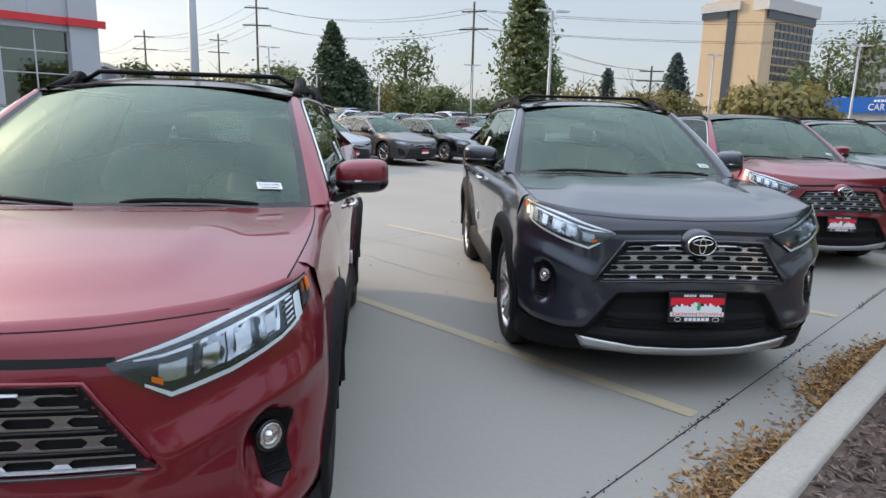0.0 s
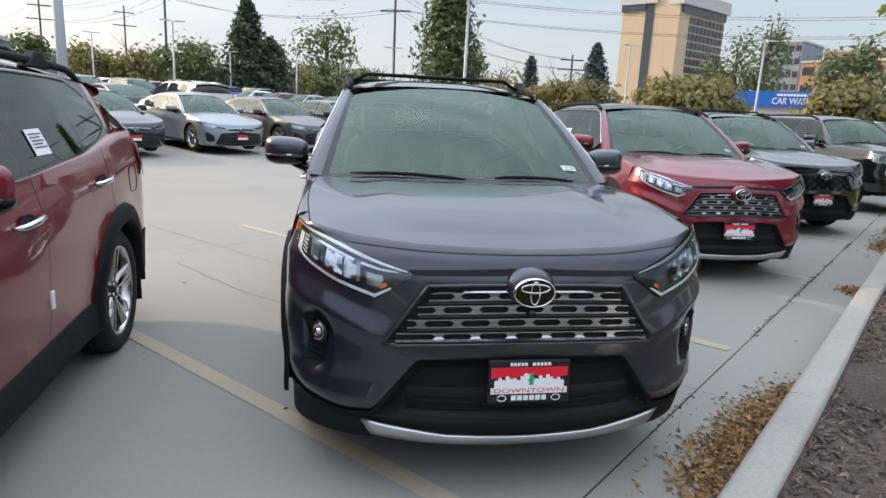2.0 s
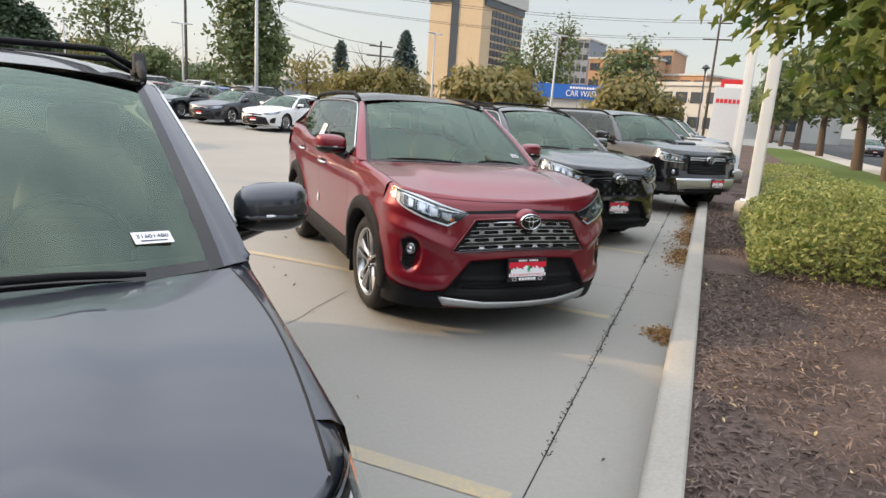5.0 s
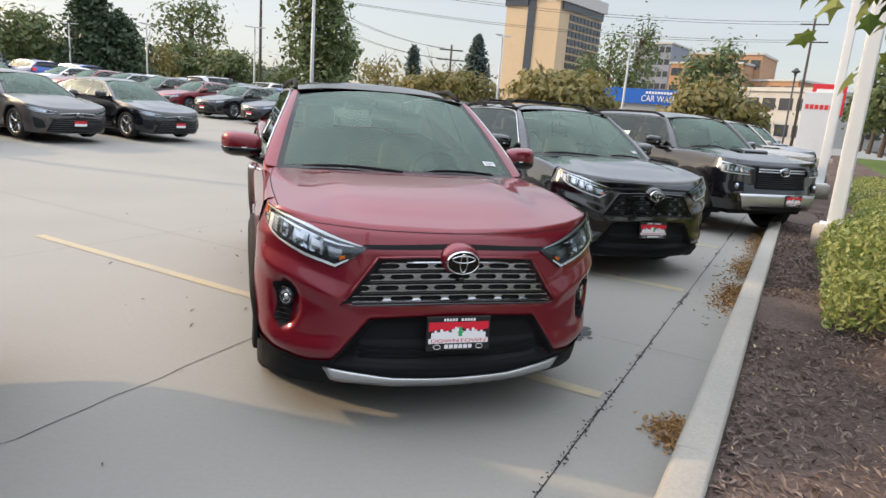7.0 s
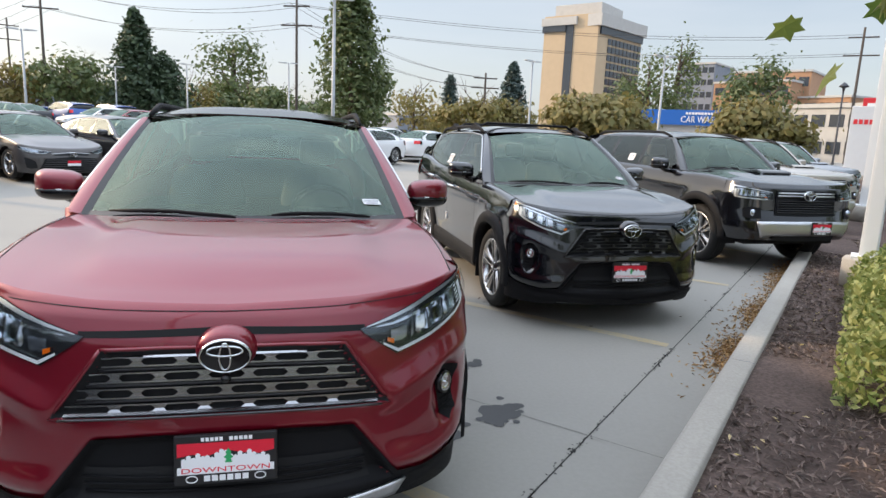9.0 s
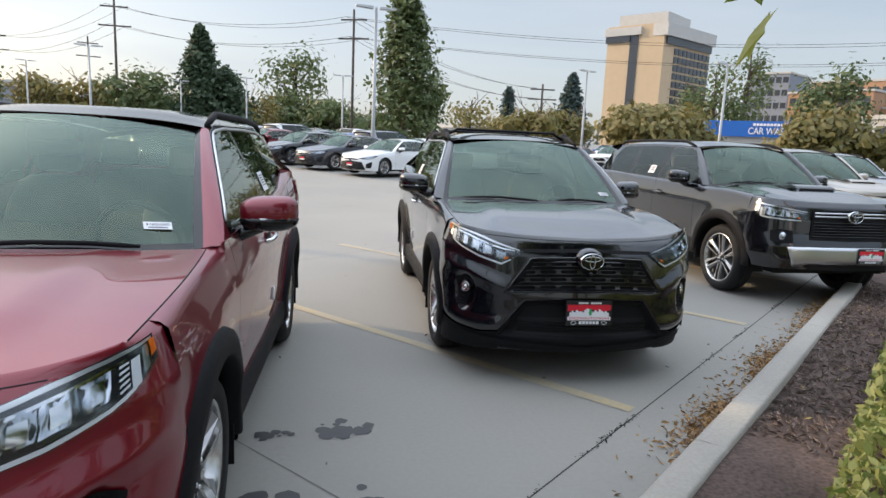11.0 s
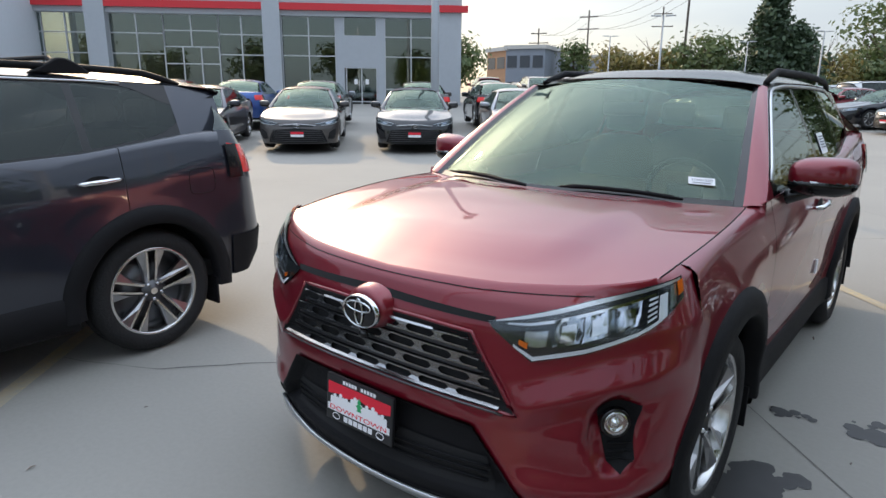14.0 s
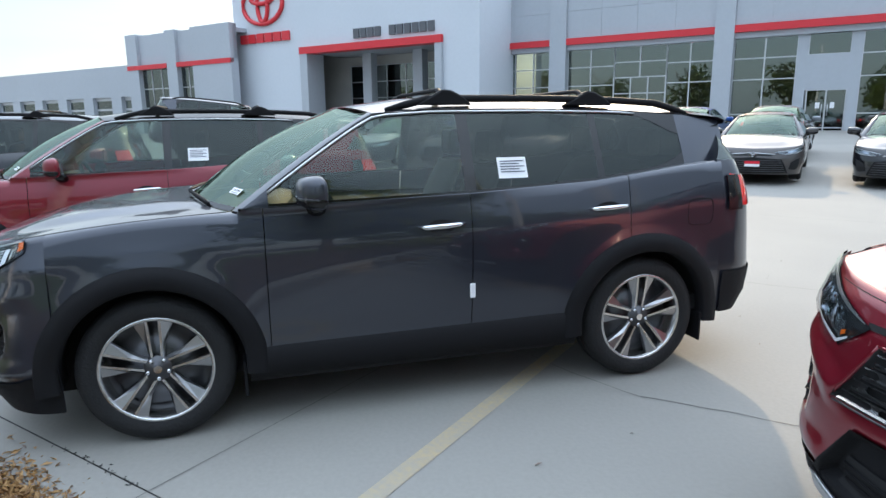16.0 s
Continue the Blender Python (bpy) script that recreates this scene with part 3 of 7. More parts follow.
def vehicle(m, d, paint, label, category="car", rack=0, grille="bars", detail=2, trim=CLAD, number="", skid=True, tail_glass=True, chrome=True, wheel_style="five", name="parked_car", group="cars parked along the kerb", roof_paint=None, window_sheet=True):
    """A parked car with its body panels, glass, lamps, wheels and cabin as parts."""
    S = Shape(d)
    car = thing(name, m, label, category, group)
    Q = S.qmax
    half = d["half"]
    # nose skin
    zlow = d["nose_z"][0] + 0.02
    qs = [Q * u for u in np.linspace(-1, 1, 141 if detail > 1 else 49)]
    rows = []
    nz = 64 if detail > 1 else 20
    for i in range(nz + 1):
        row = []
        for q in qs:
            ze = S.edge(q) - (0.0 if abs(q) <= d["hood_in"] else 0.012)
            row.append(S.front(q, zlow + (ze - zlow) * i / nz))
        rows.append(row)
    last = []
    for q, p in zip(qs, rows[-1]):
        if abs(q) <= d["hood_in"]:
            last.append(p + Vector((0, 0.012, 0.006)))
        else:
            h = S.hood_edge(p.y)
            last.append(Vector((math.copysign(h.x, q), max(h.y, p.y), h.z)))
    rows.append(last)
    sheet("front_bumper", rows, paint, car)
    # bonnet
    nu, nv = 49, 30
    qf = np.linspace(-d["hood_in"], d["hood_in"], nu)
    grid = []
    pf = [S.front(q, S.edge(q)) + Vector((0, 0.012, 0.006)) for q in qf]
    pr = [Vector((x, d["cowl_y"] + (d["cowl_side"] - 0.05 - d["cowl_y"]) * (abs(x) / d["cowl_x"]) ** 2.2, d["cowl_z"] - (d["cowl_z"] - d["cowl_edge_z"]) * (abs(x) / d["cowl_x"]) ** 2)) for x in np.linspace(-d["cowl_x"], d["cowl_x"], nu)]
    for j in range(nv + 1):
        v = j / nv
        row = []
        for i in range(nu):
            u = -1 + 2 * i / (nu - 1)
            p = pf[i].lerp(pr[i], v)
            e = S.hood_edge(pf[-1].y + (pr[-1].y - pf[-1].y) * v)
            base = pf[-1].lerp(pr[-1], v)
            corr = Vector((e.x - base.x, 0, e.z - base.z))
            p.x += corr.x * u
            p.z += corr.z * abs(u) ** 2 + 0.034 * math.sin(math.pi * min(1, v * 1.05)) * (1 - u * u) * (1 - 0.3 * v)
            ridge = lerp(abs(u) + 0.10 * (1 - v), [0, 0.58, 0.62, 0.72, 1], [1, 1, 0.7, 0, 0]) * lerp(v, [0, 0.10, 0.24, 0.30, 0.85, 1], [0, 0.05, 0.8, 1, 1, 0.3])
            p.z += 0.020 * ridge
            row.append(p)
        grid.append(row)
    sheet("bonnet", grid, paint, car)
    if detail > 1:
        for s in (1, -1):
            gap = [S.hood_edge(y) for y in np.linspace(S.front(d["hood_in"], S.edge(d["hood_in"])).y + 0.02, d["cowl_side"] - 0.06, 14)]
            tube("bonnet_shut_line", [(s * p.x, p.y, p.z - 0.0005) for p in gap], 0.0032, DARK, car, seg=4)
        if d is SUV:
            yc, zc = 3.98, 1.00
            loop = [(yc + 0.088 * math.copysign(abs(math.cos(a)) ** 0.45, math.cos(a)), zc + 0.078 * math.copysign(abs(math.sin(a)) ** 0.45, math.sin(a))) for a in np.linspace(0, 2 * math.pi, 33)]
            tube("fuel_flap_line", [(S.side(y, z) + 0.001, y, z) for y, z in loop], 0.0024, DARK, car, seg=4)
    # flanks
    doors = d["doors"]
    y0, y1 = d["nose_a"], d["length"] - d["tail_a"]
    panels = [("front_wing", y0, doors[0]), ("front_door", doors[0] + 0.005, doors[1]), ("rear_door", doors[1] + 0.005, doors[2]), ("rear_wing", doors[2] + 0.005, y1)]
    door_obs = {}
    for s in (1, -1):
        for nm, a, b in panels:
            hubs = [h + k * d["arch"] for h in (d["hub_f"], d["hub_r"]) for k in (-1, -0.98, -0.92, -0.8, 0.8, 0.92, 0.98, 1)]
            ys = columns(a, *sorted(h for h in hubs if a + 0.004 < h < b - 0.004), b, step=0.06 if detail > 1 else 0.12)
            nr = 16 if detail > 1 else 10
            g = []
            for y in ys:
                zb = S.bottom(y)
                front = y < d["cowl_side"]
                zt = (S.hood_edge(y).z - 0.022) if front else S.belt(y)
                col = [Vector((s * S.side(y, zb + (zt - zb) * i / nr), y, zb + (zt - zb) * i / nr)) for i in range(nr + 1)]
                if front:
                    h = S.hood_edge(y)
                    t = (y - y0) / max(1e-6, d["cowl_side"] - y0)
                    col.append(Vector((s * (h.x * 0.45 + abs(col[-1].x) * 0.55), y, h.z - 0.004)))
                    col.append(Vector((s * h.x, y, h.z)))
                else:
                    col.append(Vector((s * (S.glass_x(y, zt) + 0.004), y, zt + 0.006)))
                    col.append(Vector((s * (S.glass_x(y, zt) - 0.012), y, zt + 0.004)))
                g.append(col)
            ob = sheet(nm, g, paint, car, flip=s < 0)
            door_obs[(nm, s)] = ob
            if "door" in nm and detail > 1:
                hy0 = b - 0.29 if nm == "front_door" else b - 0.26
                hz = lerp(hy0, [2.2, 3.3], [1.0, 1.055]) if d is not SEDAN else 0.86
                if d["belt_z"][2] > 1.2:
                    hz += 0.04
                pts = [Vector((s * (S.side(y, hz) + o), y, hz + 0.012 * (y - hy0) / 0.26)) for y, o in ((hy0, 0.004), (hy0 + 0.03, 0.032), (hy0 + 0.12, 0.04), (hy0 + 0.21, 0.032), (hy0 + 0.25, 0.004))]
                tube("door_handle", pts, [0.008, 0.013, 0.015, 0.013, 0.008], CHROME if chrome else paint, ob, "chrome door handle" if chrome else "", seg=8)
                if nm == "front_door":
                    x_ = S.side(b, 0.64) + 0.006
                    box("edge_guard", s * x_ - 0.006, s * x_ + 0.006, b - 0.014, b + 0.016, 0.60, 0.68, PAPER, ob, "white plastic door edge guard", 0.004)
                cup = lathe("handle_recess", [(0.0, 0.0), (0.9, 0.0005), (1.0, 0.002)], DARK, ob, seg=20)
                cup.data.transform(Matrix.Diagonal((s, 0.075, 0.036, 1)))
                cup.location = (s * (S.side(hy0 + 0.12, hz) + 0.003), hy0 + 0.12, hz)
    # dark shell behind the shut lines, under the bonnet and round the wheels
    bm = bmesh.new()
    box_bm(bm, -half + 0.05, half - 0.05, d["hub_f"] + d["arch"], d["hub_r"] - d["arch"], d["sill"] - 0.06, d["belt_z"][1] - 0.12)
    box_bm(bm, -half + 0.3, half - 0.3, d["hub_r"] + d["arch"], d["length"] - 0.35, d["sill"] + 0.02, d["belt_z"][1] - 0.3)
    box_bm(bm, -half + 0.26, half - 0.26, 0.25, d["hub_r"] + d["arch"], d["sill"] - 0.08, d["nose_z"][-1] - 0.14)
    part("underbody", bm, DARK, car, smooth=False)
    for hub in (d["hub_f"], d["hub_r"]):
        for s in (1, -1):
            R2 = d["arch"] + 0.02
            g = [[Vector((s * x, hub + R2 * math.cos(a), max(0.25, d["wheel_r"] + R2 * math.sin(a)))) for a in np.linspace(-0.15, math.pi + 0.15, 25)] for x in (half - 0.02, half - 0.27)]
            sheet("arch_liner", g, DARK, car)
            # arch cladding
            r0, r1 = d["arch"] - 0.012, d["arch"] + 0.095
            g = []
            lo = d["sill"] - 0.03
            for a in np.linspace(-0.12, math.pi + 0.12, 33):
                row = []
                for r, o in ((r0, -0.05), (r0, 0.018), (r0 + 0.012, 0.026), ((r0 + r1) / 2, 0.024), (r1 - 0.008, 0.018), (r1, 0.0)):
                    y, z = hub + r * math.cos(a), max(lo, d["wheel_r"] + r * math.sin(a))
                    row.append(Vector((s * (S.side(min(max(y, 0.5), y1), z) + o), y, z)))
                g.append(row)
            if d is SEDAN:
                continue
            sheet("arch_cladding", g, trim, car)
        for s in (1, -1):
            wheel(car, s * (half - 0.135), hub, d["wheel_r"], wheel_style, s, detail)
    if d is not SEDAN:
        for s in (1, -1):
            g = []
            for y in np.linspace(d["hub_f"] + d["arch"] + 0.02, d["hub_r"] - d["arch"] - 0.02, 22):
                t = (y - d["hub_f"]) / (d["hub_r"] - d["hub_f"])
                zt = d["sill"] + 0.12 + 0.03 * t
                g.append([Vector((s * (S.side(y, z) + o), y, z)) for z, o in ((zt, 0.0), (zt - 0.012, 0.014), (d["sill"] + 0.04, 0.018), (d["sill"] - 0.03, 0.006), (d["sill"] - 0.06, -0.06))])
            sheet("sill_cladding", g, trim, car)
            for hub in (d["hub_f"], d["hub_r"]):
                box("mud_flap", s * (half - 0.08) - 0.07, s * (half - 0.08) + 0.07, hub + d["arch"] - 0.03, hub + d["arch"] - 0.015, d["sill"] - 0.12, d["sill"] + 0.06, trim, car, bevel=0.004)
    # tail
    rows = []
    zr0, zr1 = d["tail_end"][0], d["tail_end"][-1]
    for i in range(15):
        z = zr0 + (zr1 - zr0) * i / 14
        rows.append([S.back(q, z) for q in np.linspace(-1, 1, 33)])
    top = rows[-1]
    if d["deck"] is None:
        ht, hz = d["hatch_top"], lerp(d["hatch_top"], d["roof_y"], d["roof_z"])
        rows.append([Vector((p.x * 0.965, min(p.y - 0.02, 10), p.z + 0.05 + 0.03 * (abs(p.x) / half) ** 2)) for p in top])
    sheet("tailgate", rows, paint, car, flip=True)
    rt = rows[-1]
    if d["deck"] is None:
        roof_end = [Vector((x, d["hatch_top"] - 0.05 * abs(x / 0.6) ** 2, lerp(d["hatch_top"], d["roof_y"], d["roof_z"]) - 0.05 - 0.045 * abs(x / 0.6) ** 2.5)) for x in np.linspace(-d["rail_x"] + 0.06, d["rail_x"] - 0.06, 33)]
        sheet("rear_window", [[a.lerp(b, t) + Vector((0, 0.03 * math.sin(math.pi * t), 0)) for a, b in zip(rt, roof_end)] for t in np.linspace(0, 1, 7)], PRIVACY if detail > 0 else GLOSSBLACK, car, flip=True)
        sp = [[Vector((x * 1.04, d["hatch_top"] + dy - 0.05 * abs(x / 0.6) ** 2, lerp(d["hatch_top"], d["roof_y"], d["roof_z"]) + dz - 0.045 * abs(x / 0.6) ** 2.5)) for x in np.linspace(-d["rail_x"] + 0.03, d["rail_x"] - 0.03, 17)] for dy, dz in ((-0.2, 0.02), (0.0, 0.0), (0.06, -0.018), (0.05, -0.04), (-0.05, -0.06))]
        sheet("spoiler", sp, paint, car)
    else:
        dy, dz = d["deck"]
        base = [Vector((p.x * 0.82, dy - 0.14 * (abs(p.x) / half) ** 2, dz - 0.02 * (abs(p.x) / half) ** 2)) for p in top]
        sheet("boot_lid", [[a.lerp(b, t) + Vector((0, 0, 0.012 * math.sin(math.pi * t))) for a, b in zip(top, base)] for t in np.linspace(0, 1, 6)], paint, car)
        re = [Vector((x, d["roof_y"][-1] - 0.06 * abs(x / 0.6) ** 2, d["roof_z"][-1] - 0.06 * abs(x / 0.6) ** 2)) for x in np.linspace(-d["rail_x"] + 0.03, d["rail_x"] - 0.03, 33)]
        sheet("rear_window", [[a.lerp(b, t) + Vector((0, 0, 0.03 * math.sin(math.pi * t))) for a, b in zip(base, re)] for t in np.linspace(0, 1, 7)], SCREEN, car, flip=True)
    # greenhouse
    gy = d["gl_y"]
    for s in (1, -1):
        def zlo(y):
            k = max(0, (y - (gy[5] - 0.30)) / 0.30)
            return S.belt(y) + d["win_lo"] + 0.06 * max(0, k) ** 3

        def zhi(y):
            k = max(0, (y - (gy[5] - 0.32)) / 0.32)
            return max(zlo(y) + 0.002, S.rail(y) - d["win_hi"] - (0.008 if y < d["top_side"] else 0) - (S.rail(y) - zlo(y) - 0.10) * 0.8 * k ** 2.2)
        yend = d["hatch_top"] - 0.02 if d["deck"] is None else d["rail_y"][-1]
        ys = columns(d["cowl_side"], *gy, yend, step=0.06)
        X = lambda y, z, o=0.0: Vector((s * (S.glass_x(y, z) + o), y, z))
        lowg = [[X(y, S.belt(y) + (zlo(y) - S.belt(y)) * t) for t in (0, 1)] for y in ys if gy[0] - 1e-6 <= y <= gy[5] + 1e-6]
        sheet("window_sill", lowg, GLOSSBLACK, car, flip=s < 0)
        hi = [[X(y, zhi(y) + (S.rail(y) - zhi(y)) * t) for t in (0, 0.5, 1)] for y in ys if gy[0] - 1e-6 <= y <= gy[5] + 1e-6]
        sheet("roof_frame", hi, GLOSSBLACK if roof_paint is None and d is SUV else paint, car, flip=s < 0)
        for nm, a, b in (("quarter_panel", d["cowl_side"], gy[0]), ("rear_pillar", gy[5], yend)):
            g = [[X(y, S.belt(y) + (S.rail(y) - S.belt(y)) * t) for t in np.linspace(0, 1, 8)] for y in columns(a, b, step=0.06)]
            sheet(nm, g, paint, car, flip=s < 0)
        for nm, a, b, mt in (("front_window", gy[0], gy[1], SIDEGLASS), ("centre_pillar", gy[1], gy[2], GLOSSBLACK), ("rear_door_window", gy[2], gy[3], PRIVACY if d is not SEDAN else SIDEGLASS), ("pillar_trim", gy[3], gy[4], GLOSSBLACK), ("quarter_window", gy[4], gy[5], PRIVACY if d is not SEDAN else SIDEGLASS)):
            g = [[X(y, zlo(y) + (zhi(y) - zlo(y)) * t, -0.003) for t in np.linspace(0, 1, 8)] for y in columns(a, b, step=0.06)]
            w = sheet(nm, g, mt, car, flip=s > 0)
            if "window" in nm:
                w.visible_shadow = False
            if nm == "rear_door_window" and detail > 1 and window_sheet:
                yy, zz = a + 0.22, zlo(a + 0.2) + 0.10
                sheet("window_sticker", [[X(yy + u, zz + v, 0.003) for v in (-0.055, 0.055)] for u in (-0.085, 0.085)], PAPER, w, "white price sheet on the window", flip=s > 0)
                for i in range(5):
                    vv = 0.035 - i * 0.014
                    sheet("print_line", [[X(yy + u, zz + v, 0.006) for v in (vv - 0.0025, vv + 0.0025)] for u in (-0.07, 0.07 - 0.03 * (i % 2))], INK, w)
        # bright strip over the windows
        if chrome and detail > 1:
            tube("window_trim", [X(y, zhi(y) + 0.012, 0.006) for y in columns(gy[0], gy[5] - 0.28, step=0.08)], 0.007, SATIN, car, seg=6)
    # roof
    ry = columns(d["roof_y"][0], d["roof_y"][-1], step=0.12)
    g = []
    for y in ry:
        zc = lerp(y, d["roof_y"], d["roof_z"])
        t0 = (y - ry[0]) / (ry[-1] - ry[0])
        row = []
        for u in np.linspace(-1, 1, 25):
            ysh = y + (0.13 * abs(u) ** 2 * max(0, 1 - t0 * 4)) - (0.05 * u * u * max(0, t0 * 4 - 3))
            xr = S.glass_x(ysh, S.rail(max(ysh, d["top_side"]))) + 0.004
            zr = S.rail(max(ysh, d["top_side"])) + 0.004
            row.append(Vector((u * xr, ysh, zc - (zc - zr) * abs(u) ** 3.2)))
        g.append(row)
    sheet("roof", g, roof_paint or (GLOSSBLACK if d is SUV and paint in (RED,) else paint), car, flip=True)
    # windscreen
    base = [Vector((x, d["cowl_y"] - 0.02 + (d["cowl_side"] - d["cowl_y"]) * (abs(x) / d["cowl_x"]) ** 2, d["cowl_z"] - 0.01 - (d["cowl_z"] - d["cowl_edge_z"]) * (abs(x) / d["cowl_x"]) ** 2)) for x in np.linspace(-d["cowl_x"] + 0.03, d["cowl_x"] - 0.03, 29)]
    topr = [Vector((x, d["top_y"] + 0.125 * (abs(x) / d["top_x"]) ** 2, d["top_z"] - 0.038 * (abs(x) / d["top_x"]) ** 2.4)) for x in np.linspace(-d["top_x"], d["top_x"], 29)]
    ws = [[a.lerp(b, t) + Vector((0, -0.03, 0.04)) * math.sin(math.pi * t) * (1 - (abs(a.x) / d["cowl_x"]) ** 2 * 0.6) for a, b in zip(base, topr)] for t in np.linspace(0, 1, 13)]
    w = sheet("windscreen", ws, SCREEN, car)
    w.visible_shadow = False
    band = [[p + Vector((0, -0.004, 0.004)) for p in r] for r in (ws[0], [a.lerp(b, 0.45) for a, b in zip(ws[0], ws[1])])]
    sheet("windscreen_edge", band, GLOSSBLACK, car)
    for k in (0, -1):
        s = -1 if k == 0 else 1
        g = []
        for t in np.linspace(0, 1, 13):
            p = ws[int(round(t * 12))][k]
            y = d["cowl_side"] + (d["top_side"] - d["cowl_side"]) * t
            o = Vector((s * S.glass_x(y, S.rail(y)), y, S.rail(y)))
            mid = p.lerp(o, 0.5) + Vector((s * 0.012, -0.012, 0.008))
            g.append([p, p.lerp(mid, 0.55), mid, o])
        sheet("pillar_seal", [r[:2] for r in g], GLOSSBLACK, car, flip=s > 0)
        sheet("windscreen_pillar", [r[1:] for r in g], paint, car, flip=s > 0)
    if detail > 1:
        if number:
            a, b = ws[2][25], ws[2][28]
            c = ws[1][25].lerp(ws[2][26], 0.75)
            nrm = (ws[2][26] - ws[2][22]).cross(ws[4][24] - ws[2][24]).normalized()
            ax = (ws[2][26] - ws[2][22]).normalized()
            mm = Matrix((ax, -nrm, ax.cross(-nrm))).transposed().to_4x4()
            mm.translation = c + nrm * 0.006
            st = slab("stock_sticker", [(-0.052, -0.02), (0.052, -0.02), (0.052, 0.02), (-0.052, 0.02)], 0.001, PAPER, car, "white stock number sticker")
            st.matrix_local = mm
            lettering("stock_number", number, 0.013, INK, pose(0, -0.0012, 0.004), st, 0.0003, 0.086)
            slab("print_line", [(-0.035, -0.013), (0.035, -0.013), (0.035, -0.009), (-0.035, -0.009)], 0.0005, INK, st, place=pose(0, -0.001, 0))
        for x0, x1, v in ((0.62, 0.12, 0.10), (-0.02, -0.60, 0.10)):
            pts = []
            for t in np.linspace(0, 1, 9):
                x = x0 + (x1 - x0) * t
                i = (x + d["cowl_x"] - 0.03) / (2 * d["cowl_x"] - 0.06) * 28
                p = ws[0][int(i)].lerp(ws[1][int(i)], 0.1 + 0.35 * math.sin(math.pi * t * 0.8))
                pts.append(p + Vector((0, -0.02, 0.018)))
            tube("wiper", pts, [0.006] + [0.010] * 7 + [0.004], CLAD, car, seg=6)
        cow = [[p + Vector((0, dy, dz)) for p in ws[0]] for dy, dz in ((-0.085, -0.03), (-0.05, -0.022), (0.0, -0.006))]
        sheet("scuttle", cow, CLAD, car)
        box("mirror_mount", -0.09, 0.09, d["top_y"] - 0.10, d["top_y"] + 0.02, d["top_z"] - 0.12, d["top_z"] - 0.05, CABIN, car, bevel=0.02)
        box("rear_view_mirror", -0.12, 0.12, d["top_y"] - 0.02, d["top_y"] + 0.02, d["top_z"] - 0.19, d["top_z"] - 0.12, CABIN, car, bevel=0.015)
    # cabin
    fl = d["sill"] + 0.05
    box("cabin_floor", -half + 0.12, half - 0.12, d["cowl_side"], d["length"] - 0.45, fl, fl + 0.10, CABIN, car)
    dash = [[Vector((x, y - 0.12 * (1 - (x / 0.8) ** 2), z)) for x in np.linspace(-0.74, 0.74, 9)] for y, z in ((d["cowl_side"] - 0.05, d["cowl_edge_z"] - 0.05), (d["cowl_side"] + 0.22, d["cowl_edge_z"] - 0.03), (d["cowl_side"] + 0.36, d["cowl_edge_z"] - 0.06), (d["cowl_side"] + 0.42, d["cowl_edge_z"] - 0.18), (d["cowl_side"] + 0.40, fl + 0.1))]
    sheet("dashboard", dash, CABIN, car)
    if detail > 0:
        seat_z = d["belt_z"][2] - 0.50
        for sx, yy, hw in ((0.38, doors[0] + 0.62, 0.26), (-0.38, doors[0] + 0.62, 0.26), (0.0, doors[1] + 0.62, 0.62)):
            mt = CABINGREY
            box("seat_cushion", sx - hw, sx + hw, yy - 0.05, yy + 0.5, seat_z - 0.14, seat_z, mt, car, bevel=0.05)
            bk = [[Vector((sx + hw * math.sin(a) * k, yy + 0.42 + 0.30 * t - 0.07 * math.cos(a), seat_z - 0.05 + 0.68 * t)) for a in np.linspace(0, 2 * math.pi, 17)] for t, k in ((0, 0.85), (0.15, 1), (0.7, 1.0), (0.93, 0.86), (1.0, 0.6))]
            sheet("seat_back", bk, mt, car)
            for hx in ((0,) if hw < 0.5 else (-0.4, 0.4)):
                box("headrest", sx + hx - 0.13, sx + hx + 0.13, yy + 0.68, yy + 0.78, seat_z + 0.66, seat_z + 0.84, mt, car, bevel=0.045)
        sy, sz = d["cowl_side"] + 0.50, d["cowl_edge_z"] - 0.06
        tube("steering_wheel", [(0.38 + 0.185 * math.cos(a), sy + 0.07 * math.sin(a) * -1, sz + 0.175 * math.sin(a)) for a in np.linspace(0, 2 * math.pi, 25)], 0.016, CABIN, car, seg=6)
        box("steering_boss", 0.29, 0.47, sy - 0.03, sy + 0.02, sz - 0.06, sz + 0.05, CABIN, car, bevel=0.02)
    # mirrors
    mz = d["belt_z"][2] + 0.075
    my = doors[0] + 0.25
    for s in (1, -1):
        bm = bmesh.new()
        bmesh.ops.create_uvsphere(bm, u_segments=24, v_segments=14, radius=1)
        for v in bm.verts:
            x, y, z = v.co
            v.co = (0.128 * math.copysign(abs(x) ** 0.6, x), 0.088 * y * (1 if y < 0 else 0.45), (0.080 + 0.010 * x) * math.copysign(abs(z) ** 0.6, z))
            v.co.y += 0.03 * x * 1.0
            v.co.x *= s
        mir = part("door_mirror", bm, paint, car)
        mir.location = (s * (half + 0.085), my, mz)
        bm = bmesh.new()
        bmesh.ops.create_uvsphere(bm, u_segments=20, v_segments=10, radius=1)
        for v in bm.verts:
            x, y, z = v.co
            v.co = (s * 0.129 * math.copysign(abs(x) ** 0.6, x), 0.091 * y * (1 if y < 0 else 0.4) + 0.03 * x, -0.032 + 0.052 * min(z, 0.35))
        part("mirror_lower", bm, GLOSSBLACK, mir)
        pts = [(s * x, y, z) for x, y, z in ((-0.21, 0.02, -0.14), (-0.13, 0.01, -0.10), (-0.03, 0.0, -0.06))]
